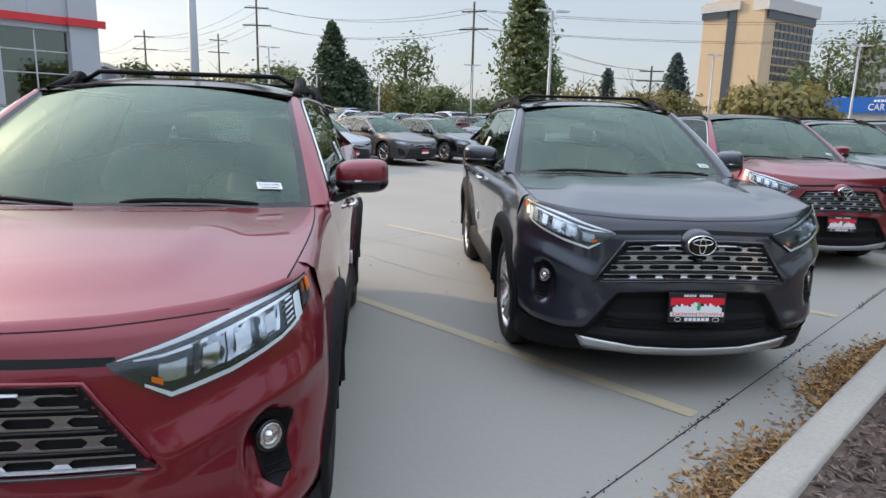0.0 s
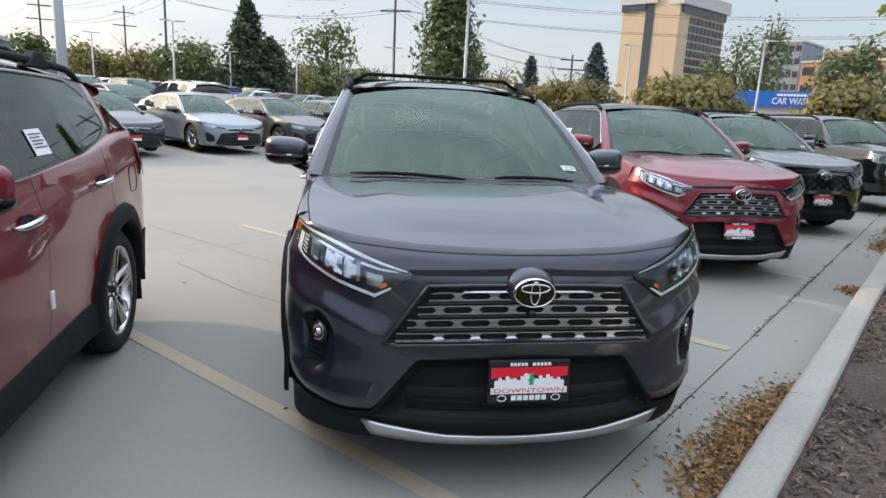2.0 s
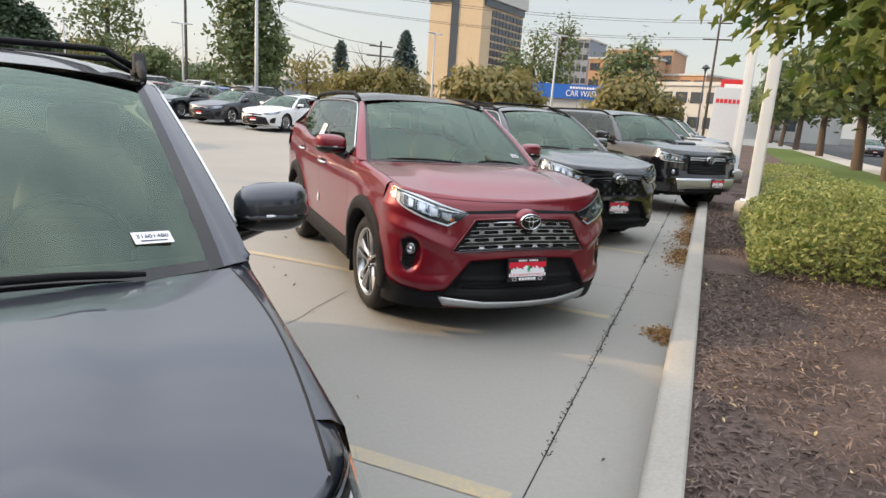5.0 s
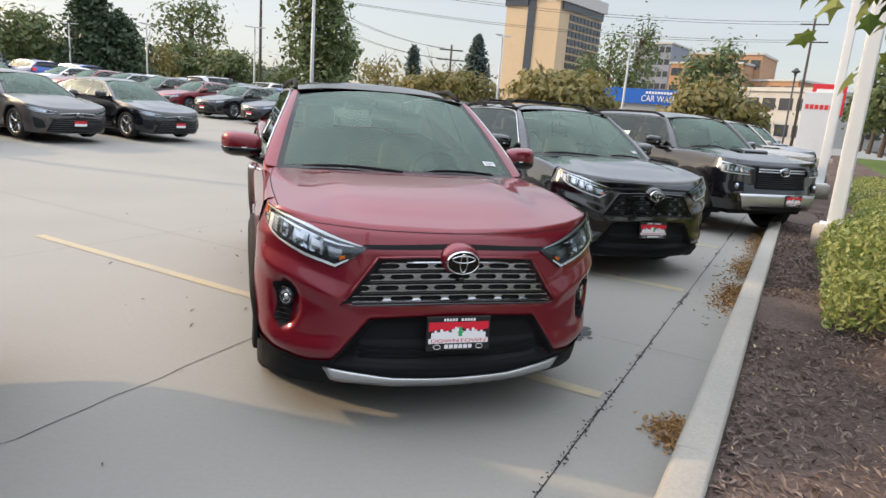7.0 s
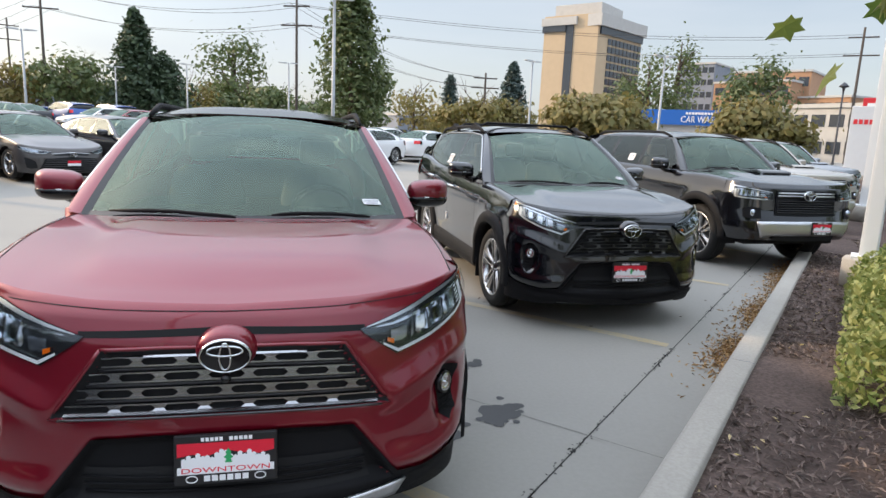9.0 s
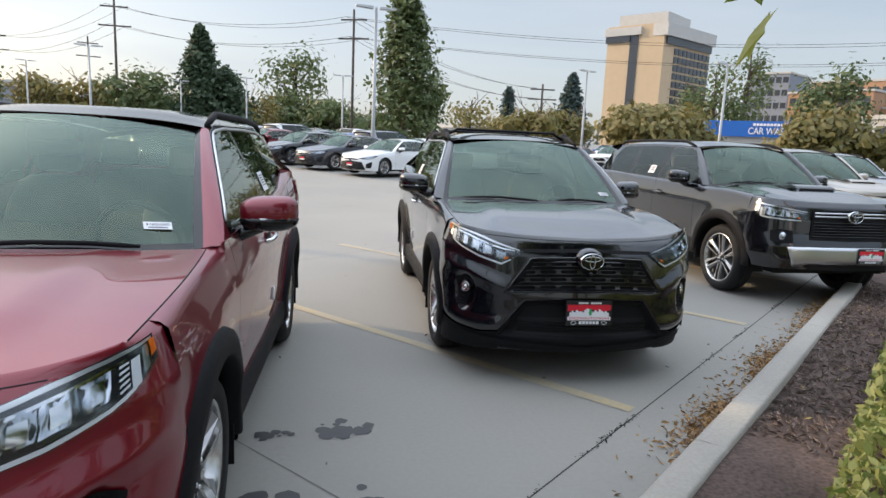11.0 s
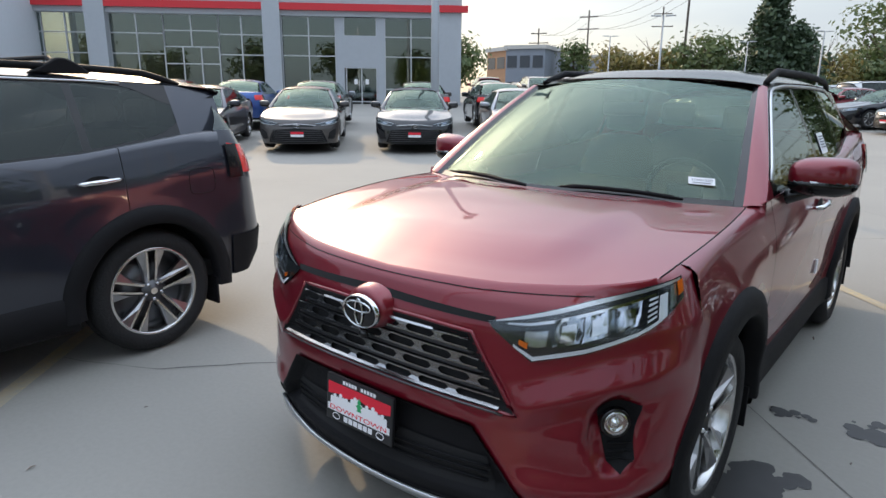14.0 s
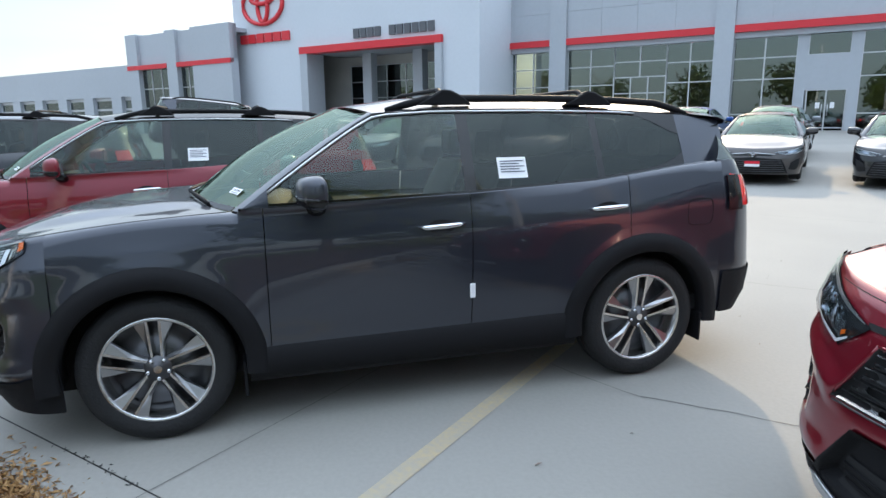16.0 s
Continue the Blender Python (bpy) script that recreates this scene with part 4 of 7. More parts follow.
        tube("mirror_stalk", pts, [0.06, 0.05, 0.04], GLOSSBLACK, mir, seg=10, squash=0.7)
        if detail > 1:
            g = [[(s * x, 0.037 - 0.0, z) for x in np.linspace(-0.09, 0.09, 5)] for z in (-0.06, 0.06)]
            sheet("mirror_glass", g, CHROME, mir)
            tube("mirror_indicator", [(s * 0.112 * math.sin(a), -0.082 * math.cos(a) + 0.03 * math.sin(a), -0.02) for a in np.linspace(-0.3, 1.5, 10)], 0.006, LAMPWHITE, mir, seg=6)
    # roof rails
    if d is not SEDAN:
        for s in (1, -1):
            yy = columns(d["top_side"] + 0.08, d["hatch_top"] - 0.25, step=0.12)
            pts = []
            for i, y in enumerate(yy):
                k = min(1, i / 2, (len(yy) - 1 - i) / 2)
                pts.append((s * (S.glass_x(y, S.rail(y)) - 0.03), y, S.rail(y) + 0.015 + 0.045 * k))
            tube("roof_rail", pts, [0.010] + [0.017] * (len(yy) - 2) + [0.010], trim, car, seg=8, squash=1.2)
        for k in range(rack):
            y = d["top_side"] + (0.42 if k == 0 else 1.30)
            xr = S.glass_x(y, S.rail(y)) - 0.03
            zt = S.rail(y) + 0.055
            pts = [(-xr, y, zt - 0.015)] + [(x, y - 0.01, zt + 0.055) for x in np.linspace(-xr + 0.12, xr - 0.12, 9)] + [(xr, y, zt - 0.015)]
            bar = tube("roof_crossbar", pts, 0.02, CLAD, car, "black roof rack crossbar", seg=8, squash=0.65)
            for s in (1, -1):
                slab("crossbar_foot", [(-0.17, -0.02), (0.15, -0.02), (0.10, 0.025), (0.03, 0.06), (-0.02, 0.064), (-0.07, 0.035)], 0.05, CLAD, bar, place=Matrix.Translation((s * xr + 0.025, y, zt - 0.01)) @ pose(0, 0, 0, 0, 0, 90), bevel=0.008)
    # lamps at the tail
    for s in (1, -1):
        zt0, zt1 = (1.02, 1.20) if d is not SEDAN else (0.80, 0.95)
        if d["belt_z"][2] > 1.2:
            zt0, zt1 = 0.98, 1.22
        g = [[S.back(s * q, z + (0.0 if q < 0.8 else (q - 0.8) * 0.1), 0.014) for q in np.linspace(0.52, 0.97, 10)] for z in np.linspace(zt0, zt1, 5)]
        tl = sheet("tail_lamp", g, TAILRED, car, flip=s > 0)
        g = [[S.back(s * q, z, 0.016) for q in np.linspace(0.86, 0.985, 5)] for z in np.linspace(zt0 - 0.02, zt1 + 0.01, 4)]
        sheet("lamp_bezel", g, GLOSSBLACK, tl, flip=s > 0)
    if d is not SEDAN:
        g = [[S.back(q, z, 0.012) for q in np.linspace(-0.99, 0.99, 25)] for z in np.linspace(d["tail_end"][0], 0.62 if d is SUV else 0.72, 6)]
        sheet("rear_bumper", g, trim, car, flip=True)
    FRONTS[grille](car, S, d, paint, trim, skid, detail)
    return car


def ruled(S, top, bottom, off, nu=14, nv=6, mirror=1):
    """A patch on the nose between an upper and a lower line of (q, z) points."""
    def along(line, t):
        n = len(line) - 1
        i = min(int(t * n), n - 1)
        f = t * n - i
        return (line[i][0] + (line[i + 1][0] - line[i][0]) * f, line[i][1] + (line[i + 1][1] - line[i][1]) * f)
    rows = []
    for j in range(nv + 1):
        v = j / nv
        row = []
        for i in range(nu + 1):
            a, b = along(top, i / nu), along(bottom, i / nu)
            q, z = b[0] + (a[0] - b[0]) * v, b[1] + (a[1] - b[1]) * v
            row.append(S.front(mirror * q, z, off))
        rows.append(row)
    return rows


def headlamp(car, S, s, top, bottom, drl, detail):
    hl = sheet("headlamp", ruled(S, top, bottom, 0.006, nu=28, nv=12, mirror=s), LAMPBASE, car, "clear-lensed headlamp", flip=s < 0)
    mid = [((a[0] + b[0]) / 2, (a[1] + b[1]) / 2) for a, b in zip(top, bottom)]

    def inset(k0, k1, t0, t1, off, mat, nm, n=6):
        tp, bt = [], []
        for i in range(n + 1):
            t = t0 + (t1 - t0) * i / n
            m_ = len(top) - 1
            j = min(int(t * m_), m_ - 1)
            f = t * m_ - j
            a = (top[j][0] + (top[j + 1][0] - top[j][0]) * f, top[j][1] + (top[j + 1][1] - top[j][1]) * f)
            b = (bottom[j][0] + (bottom[j + 1][0] - bottom[j][0]) * f, bottom[j][1] + (bottom[j + 1][1] - bottom[j][1]) * f)
            tp.append((b[0] + (a[0] - b[0]) * k1, b[1] + (a[1] - b[1]) * k1))
            bt.append((b[0] + (a[0] - b[0]) * k0, b[1] + (a[1] - b[1]) * k0))
        return sheet(nm, ruled(S, tp, bt, off, nu=n * 2, nv=3, mirror=s), mat, hl, flip=s < 0)
    inset(0.90, 0.985, 0.04, 0.97, 0.011, SATIN, "lamp_trim")
    inset(0.03, 0.12, 0.14, 0.84, 0.012, LAMPWHITE, "light_guide")
    if detail > 1:
        inset(0.05, 0.70, 0.82, 0.87, 0.012, LAMPWHITE, "light_guide", 3)
        for i in range(5):
            inset(0.22 + i * 0.11, 0.27 + i * 0.11, 0.76, 0.81, 0.012, LAMPWHITE, "light_guide_rib", 2)
        for k, (a, b) in enumerate(((0.34, 0.465), (0.475, 0.60), (0.61, 0.725))):
            cup = inset(0.26, 0.80 - 0.03 * k, a, b, 0.010, LAMPIN, "reflector", 3)
            for v in cup.data.vertices:
                v.co.y += 0.006 * math.sin(v.co.x * 160) + 0.005 * math.sin(v.co.z * 120)
            inset(0.34, 0.66, a + 0.03, b - 0.03, 0.016, CHROME, "projector_lens", 3)
        inset(0.30, 0.62, 0.20, 0.31, 0.009, LAMPIN, "inner_bezel", 3)
        inset(0.74, 0.80, 0.10, 0.80, 0.011, CHROME, "chrome_strip", 6)
        inset(0.22, 0.36, 0.17, 0.22, 0.013, AMBER, "indicator", 2)
        inset(0.15, 0.85, 0.89, 0.93, 0.011, LAMPIN, "reflector", 2)
    else:
        inset(0.25, 0.80, 0.34, 0.74, 0.010, LAMPIN, "reflector", 3)
    inset(0.35, 0.90, 0.945, 0.99, 0.011, AMBER, "side_reflector", 3)
    ln = sheet("lamp_lens", ruled(S, top, bottom, 0.020, nu=28, nv=12, mirror=s), LENS, hl, flip=s < 0)
    ln.visible_shadow = False
    return hl


def front_suv(car, S, d, paint, trim, skid, detail, metal=None, mesh_grille=False):
    fine = 2 if detail > 1 else 1
    for s in (1, -1):
        headlamp(car, S, s, [(0.435, 0.898), (0.58, 0.938), (0.73, 0.980), (0.91, 1.022), (1.06, 1.045)], [(0.45, 0.882), (0.575, 0.800), (0.73, 0.840), (0.88, 0.897), (1.05, 0.985)], True, detail)
        fp = sheet("fog_lamp_pocket", ruled(S, [(0.775, 0.685), (0.835, 0.705), (0.905, 0.69)], [(0.825, 0.505), (0.86, 0.475), (0.90, 0.52)], 0.005, nu=16, nv=14, mirror=s), CLAD, car, flip=s < 0)
        for z in (0.515, 0.54, 0.565):
            tube("pocket_rib", [S.front(s * q, z, 0.008) for q in np.linspace(0.825, 0.895, 5)], 0.004, CLAD, fp, seg=4)
        p = S.front(s * 0.838, 0.632, 0.016)
        n = (S.front(s * 0.838, 0.632, 0.05) - S.front(s * 0.838, 0.632, 0.0)).normalized()
        ring = lathe("fog_lamp_ring", [(0.033, 0.004), (0.040, 0.010), (0.046, 0.004), (0.048, -0.012)], GLOSSBLACK, fp, seg=24, axis="z")
        ring.matrix_local = Matrix.Translation(p) @ n.to_track_quat("Z", "Y").to_matrix().to_4x4()
        fl = lathe("fog_lamp", [(0, 0.010), (0.010, 0.008), (0.012, -0.004), (0.022, 0.0), (0.034, 0.008), (0.037, 0.0)], CHROME, ring, "round chrome fog lamp", seg=24, axis="z")
    # grille: four rows of hexagonal openings between satin bars
    gt, gb = [(-0.385, 0.858), (-0.2, 0.868), (0, 0.870), (0.2, 0.868), (0.385, 0.858)], [(-0.548, 0.632), (-0.28, 0.648), (0, 0.655), (0.28, 0.648), (0.548, 0.632)]
    gr = sheet("grille", ruled(S, gt, gb, 0.004, nu=36 * fine, nv=10 * fine), DARK, car)
    bar = metal or (GRILLEMETAL if not mesh_grille else GLOSSBLACK)
    sag = lambda q: -0.085 * q * q
    for r in range(4):
        zc = 0.832 - r * 0.050
        hw = 0.375 + 0.165 * (0.852 - zc) / 0.21 - 0.012
        verts, faces = [], []

        def plate(corners, o):
            i = len(verts)
            verts.extend(S.front(q, z + sag(q), o) for q, z in corners)
            faces.append((i, i + 1, i + 2, i + 3))
        qs = np.linspace(-hw, hw, 25)
        for q0, q1 in zip(qs, qs[1:]):
            plate([(q0, zc + 0.011), (q1, zc + 0.011), (q1, zc + 0.016), (q0, zc + 0.016)], 0.024)
            plate([(q0, zc - 0.017), (q1, zc - 0.017), (q1, zc - 0.011), (q0, zc - 0.011)], 0.026)
        pitch = 0.136
        for i in range(-5, 6):
            c = (i + 0.5 * (r % 2)) * pitch
            for z0, z1, e0, e1 in ((zc - 0.012, zc, 0.026, 0.012), (zc, zc + 0.012, 0.012, 0.026)):
                if abs(c) < hw - 0.03:
                    plate([(c - e0, z0), (c + e0, z0), (c + e1, z1), (c - e1, z1)], 0.024)
        ob = raw("grille_bar", verts, faces, bar, gr, smooth=False)
        so = ob.modifiers.new("thickness", "SOLIDIFY")
        so.thickness, so.offset = 0.008, 0
        tube("grille_slat", [S.front(q, zc - 0.026 + sag(q), 0.016) for q in np.linspace(-hw - 0.015, hw + 0.015, 25)], 0.0045, ALLOYDARK if not mesh_grille else GLOSSBLACK, gr, seg=4)
    rim = gt + gb[::-1] + gt[:1]
    pts = [S.front(a[0] + (b[0] - a[0]) * t, a[1] + (b[1] - a[1]) * t) for a, b in zip(rim, rim[1:]) for t in np.linspace(0, 1, 7)[:-1]]
    tube("grille_surround", pts + pts[:1], 0.007, paint, gr, seg=6)
    # slot under the bonnet and the badge boss
    sheet("bonnet_slot", ruled(S, [(-0.455, 0.912), (0, 0.930), (0.455, 0.912)], [(-0.45, 0.893), (0, 0.906), (0.45, 0.893)], 0.004, nu=24, nv=2), DARK, car)
    sheet("bonnet_gap", ruled(S, [(-0.74, 0.992), (-0.37, 0.977), (0, 0.974), (0.37, 0.977), (0.74, 0.992)], [(-0.74, 0.9895), (-0.37, 0.9745), (0, 0.9715), (0.37, 0.9745), (0.74, 0.9895)], 0.002, nu=30, nv=1), DARK, car)
    boss = lathe("emblem_boss", [(0.0, -0.03), (0.8, -0.028), (1.0, -0.015), (1.12, 0.03)], paint, car, seg=36, axis="y")
    boss.data.transform(Matrix.Diagonal((0.089, 1, 0.068, 1)))
    boss.location = (0, 0.035, 0.862)
    badge(car, 0.0, 0.857, 0.9)
    lathe("parking_camera", [(0, -0.02), (0.012, -0.02), (0.016, 0.0)], GLOSSBLACK, gr, seg=14, axis="y", at=(0, 0.012, 0.775))
    # lower bumper: black trapezoid, lip and corners
    low = sheet("lower_bumper", ruled(S, [(-0.60, 0.36), (-0.50, 0.47), (-0.415, 0.575), (-0.2, 0.592), (0, 0.597), (0.2, 0.592), (0.415, 0.575), (0.50, 0.47), (0.60, 0.36)], [(-0.62, 0.315), (-0.5, 0.29), (-0.38, 0.285), (-0.2, 0.28), (0, 0.28), (0.2, 0.28), (0.38, 0.285), (0.5, 0.29), (0.62, 0.315)], 0.008, nu=48 * fine, nv=14 * fine), CLAD, car)
    sheet("air_intake", ruled(S, [(-0.46, 0.465), (0, 0.478), (0.46, 0.465)], [(-0.50, 0.352), (0, 0.345), (0.50, 0.352)], 0.013, nu=30, nv=8), DARK, low)
    for z in (0.375, 0.405, 0.435):
        tube("intake_slat", [S.front(q, z, 0.018) for q in np.linspace(-0.47, 0.47, 19)], 0.006, CLAD, low, seg=4)
    for s in (1, -1):
        sheet("bumper_corner", ruled(S, [(0.585, 0.365), (0.72, 0.345), (0.92, 0.365), (Q_(S), 0.44)], [(0.585, 0.225), (0.72, 0.215), (0.92, 0.215), (Q_(S), 0.215)], 0.009, nu=24, nv=8, mirror=s), CLAD, car, flip=s < 0)
    sheet("bumper_lip", ruled(S, [(-0.90, 0.345), (-0.62, 0.315), (0, 0.285), (0.62, 0.315), (0.90, 0.345)], [(-0.88, 0.30), (-0.62, 0.262), (0, 0.232), (0.62, 0.262), (0.88, 0.30)], 0.022 if not skid else 0.012, nu=48, nv=3), CLAD, car)
    if skid:
        g = ruled(S, [(-0.64, 0.322), (-0.3, 0.288), (0, 0.283), (0.3, 0.288), (0.64, 0.322)], [(-0.60, 0.266), (-0.3, 0.243), (0, 0.238), (0.3, 0.243), (0.60, 0.266)], 0.026, nu=32, nv=3)
        sheet("skid_trim", g, SATIN, car, "satin silver skid trim", thick=0.012)
    if detail > 1:
        box("plate_bracket", -0.12, 0.12, -0.014, 0.07, 0.45, 0.585, CLAD, car, bevel=0.006)
        dealer_plate(car, pose(0.0, -0.028, 0.520, -4))


def front_suv_dark(car, S, d, paint, trim, skid, detail):
    front_suv(car, S, d, paint, trim, skid, detail, None, True)


def Q_(S):
    return S.qmax


def front_sedan(car, S, d, paint, trim, skid, detail):
    for s in (1, -1):
        headlamp(car, S, s, [(0.42, 0.64), (0.6, 0.675), (0.8, 0.71), (1.02, 0.745), (1.22, 0.775)], [(0.43, 0.625), (0.6, 0.60), (0.8, 0.615), (0.98, 0.655), (1.16, 0.745)], True, 1)
        sheet("bumper_vent", ruled(S, [(0.74, 0.44), (0.86, 0.50), (0.96, 0.52)], [(0.72, 0.30), (0.86, 0.28), (0.94, 0.30)], 0.006, mirror=s), DARK, car, flip=s < 0)
    gr = sheet("grille", ruled(S, [(-0.40, 0.60), (0, 0.635), (0.40, 0.60)], [(-0.36, 0.57), (0, 0.575), (0.36, 0.57)], 0.006, nu=20), GLOSSBLACK, car)
    tube("grille_bar", [S.front(q, 0.635 - 0.03 * abs(q) / 0.4, 0.012) for q in np.linspace(-0.42, 0.42, 17)], 0.007, SATIN, gr, seg=5)
    lo = sheet("lower_grille", ruled(S, [(-0.56, 0.50), (0, 0.545), (0.56, 0.50)], [(-0.72, 0.22), (0, 0.20), (0.72, 0.22)], 0.006, nu=24), DARK, car)
    for i in range(6):
        z = 0.25 + i * 0.045
        tube("grille_slat", [S.front(q, z, 0.010) for q in np.linspace(-0.66 + i * 0.025, 0.66 - i * 0.025, 15)], 0.007, ALLOYDARK, lo, seg=4)
    badge(car, 0.0, 0.60, 0.85)
    pl = box("number_plate", -0.155, 0.155, -0.02, -0.008, 0.33, 0.48, PLATEBLACK, car)
    slab("red_field", [(-0.145, 0.41), (0.145, 0.41), (0.145, 0.465), (-0.145, 0.465)], 0.002, PLATERED, pl, place=pose(0, -0.023, 0))
    slab("white_band", [(-0.145, 0.35), (0.145, 0.35), (0.145, 0.405), (-0.145, 0.405)], 0.002, PAPER, pl, place=pose(0, -0.023, 0))


def front_truck(car, S, d, paint, trim, skid, detail):
    for s in (1, -1):
        headlamp(car, S, s, [(0.50, 1.03), (0.64, 1.05), (0.78, 1.07), (0.94, 1.09), (1.10, 1.11)], [(0.50, 0.93), (0.64, 0.93), (0.78, 0.935), (0.94, 0.945), (1.06, 0.97)], True, 2)
        fp = sheet("fog_lamp_pocket", ruled(S, [(0.66, 0.83), (0.78, 0.84), (0.88, 0.82)], [(0.66, 0.70), (0.78, 0.69), (0.88, 0.71)], 0.008, mirror=s), CLAD, car, flip=s < 0)
        fl = lathe("fog_lamp", [(0, -0.02), (0.035, -0.012), (0.045, 0.0)], LAMPIN, fp, seg=20, axis="y")
        fl.location = S.front(s * 0.76, 0.765, 0.012)
    gr = sheet("grille", ruled(S, [(-0.46, 1.05), (0, 1.06), (0.46, 1.05)], [(-0.48, 0.74), (0, 0.73), (0.48, 0.74)], 0.008, nu=20), CLAD, car)
    for z in (0.775, 0.805, 0.835, 0.865, 0.895, 0.925):
        tube("grille_slat", [S.front(q, z, 0.014) for q in np.linspace(-0.45, 0.45, 15)], 0.008, GLOSSBLACK, gr, seg=4)
    for z in (0.985, 1.02):
        tube("grille_bar", [S.front(q, z, 0.018) for q in np.linspace(-0.44, 0.44, 15)], 0.011, SATIN, gr, seg=6)
    badge(car, 0.0, 0.995, 1.05)
    g = ruled(S, [(-0.72, 0.66), (-0.5, 0.665), (0, 0.665), (0.5, 0.665), (0.72, 0.66)], [(-0.66, 0.47), (-0.5, 0.50), (0, 0.50), (0.5, 0.50), (0.66, 0.47)], 0.035, nu=30, nv=5)
    sheet("skid_bumper", g, SATIN, car, "satin silver bumper skid", thick=0.02)
    sheet("lower_grille", ruled(S, [(-0.5, 0.50), (0, 0.50), (0.5, 0.50)], [(-0.5, 0.43), (0, 0.42), (0.5, 0.43)], 0.02, nu=20), DARK, car)
    sc = [[Vector((x * k, y, lerp(y, [0.55, 1.25], [1.205, 1.285]) + h)) for x in np.linspace(-0.26, 0.26, 9)] for y, h, k in ((0.60, -0.02, 1.0), (0.61, 0.05, 0.95), (0.70, 0.062, 0.92), (1.15, 0.0, 0.8))]
    sheet("bonnet_scoop", sc, paint, car)
    sheet("scoop_mouth", [[(x, 0.597, z) for x in (-0.22, 0.22)] for z in (1.215, 1.25)], DARK, car)
    dealer_plate(car, pose(0.22, -0.05, 0.585))


FRONTS = dict(bars=front_suv, dark=front_suv_dark, sedan=front_sedan, truck=front_truck)


# ---- the lot: s runs along the kerb, p away from it into the lot ----
K0, KU, KN = Vector((3.53, 4.44, 0)), Vector((0.630, 0.776, 0)), Vector((-0.776, 0.630, 0))
KERB_TURN = math.degrees(math.atan2(KU.y, KU.x))


def rise(p):
    """The lot climbs gently away from the kerb."""
    return 0.027 * max(0.0, p - 11.0) if p < 40 else 0.783


def at(s, p, z=0.0):
    v = K0 + KU * s + KN * p
    return Vector((v.x, v.y, z))


def on_lot(s, p, z=0.0):
    return at(s, p, z + rise(p))


def frame_at(s, p, z=0.0):
    """Pose whose x runs along the kerb and y into the lot."""
    return Matrix.Translation(at(s, p, z)) @ pose(0, 0, 0, 0, 0, KERB_TURN)


CONCRETE = material("lot_concrete", (0.30, 0.288, 0.262), 0.82, 0, 0, 0.15, 0.12, 40.0, 0.22, 0.35, 0.42, dark=(0.20, 0.195, 0.185))
KERBMAT = material("kerb_concrete", (0.40, 0.375, 0.335), 0.8, 0, 0, 0.3, 0.3, 55.0, 0.3, 1.2, 0.35)
ASPHALT = material("street_asphalt", (0.07, 0.07, 0.072), 0.85, 0, 0, 0.3, 0.3, 30.0, 0.3, 0.2, 0.3)
SOIL = material("dark_mulch_bed", (0.16, 0.115, 0.10), 0.95, 0, 0, 0.2, 1.0, 45.0, 0.7, 1.5, 0.6, dark=(0.018, 0.013, 0.012))
GRASSMAT = material("lawn", (0.09, 0.13, 0.03), 0.9, 0, 0, 0.2, 0.8, 20.0, 0.5, 0.3, 0.5)
YELLOW = material("worn_yellow_paint", (0.46, 0.355, 0.20), 0.7, 0, 0, 0.3, 0.15, 30.0, 0.9, 2.5, 0.7, dark=(0.32, 0.30, 0.26))
JOINT = material("joint_filler", (0.03, 0.03, 0.03), 0.9, vary=0.5, scale=20)

SAWCUT = material("saw_cut", (0.13, 0.125, 0.115), 0.9, vary=0.5, scale=20)

# lot surface
sv = [-400, -200, -100, -60, -40, -20, -10, -5, 0, 5, 10, 20, 40, 80, 150, 400]
pv = [0.455, 2, 5, 11, 15, 20, 30, 40, 60, 120, 420]
ground = sheet("ground", [[on_lot(s, p) for p in pv] for s in sv], CONCRETE, flip=True)
tagged(ground, "pale concrete car lot with joints", "ground", kind="structure")
gut = sheet("gutter", [[at(s, p, z) for p, z in ((0.0, -0.025), (0.03, -0.022), (0.448, -0.002))] for s in np.linspace(-60, 60, 41)], CONCRETE, flip=True)
tagged(gut, "concrete gutter pan beside the kerb", "gutter", kind="structure")
jf = sheet("joint_line", [[at(s, p, -0.006) for p in (0.440, 0.463)] for s in np.linspace(-60, 60, 61)], JOINT, flip=True)
tagged(jf, "dark joint between gutter and lot", "joint", kind="structure")
kerb = tagged(new("kerb"), "pale concrete kerb", "kerb", kind="structure")
prof = [(0.012, -0.05), (0.006, 0.11), (-0.008, 0.142), (-0.03, 0.15), (-0.15, 0.152), (-0.168, 0.145), (-0.172, 0.0)]
for i in range(-13, 14):
    s0, s1 = i * 3.05 - 0.897, i * 3.05 + 2.147
    sheet("kerb_stone", [[at(s, p, z) for p, z in prof] for s in np.linspace(s0, s1, 7)], KERBMAT, kerb)
bed = sheet("planting_bed", [[at(s, p, 0.11 + 0.02 * math.sin(s * 1.7 + p * 2) + (0.05 if p < -1 else 0)) for p in (-0.17, -0.5, -1.0, -1.8, -2.6, -3.4)] for s in np.linspace(-60, 60, 241)], SOIL)
tagged(bed, "dark brown bark mulch bed", "planting bed", kind="structure")
lawn = sheet("lawn", [[at(s, p, 0.12) for p in (-3.4, -6.5)] for s in (-60, 60)], GRASSMAT)
tagged(lawn, "green verge lawn", "lawn", kind="structure")
walk_ = sheet("pavement", [[at(s, p, 0.115) for p in (-6.5, -8.3)] for s in (-60, 60)], KERBMAT)
tagged(walk_, "pale concrete pavement", "pavement", kind="structure")
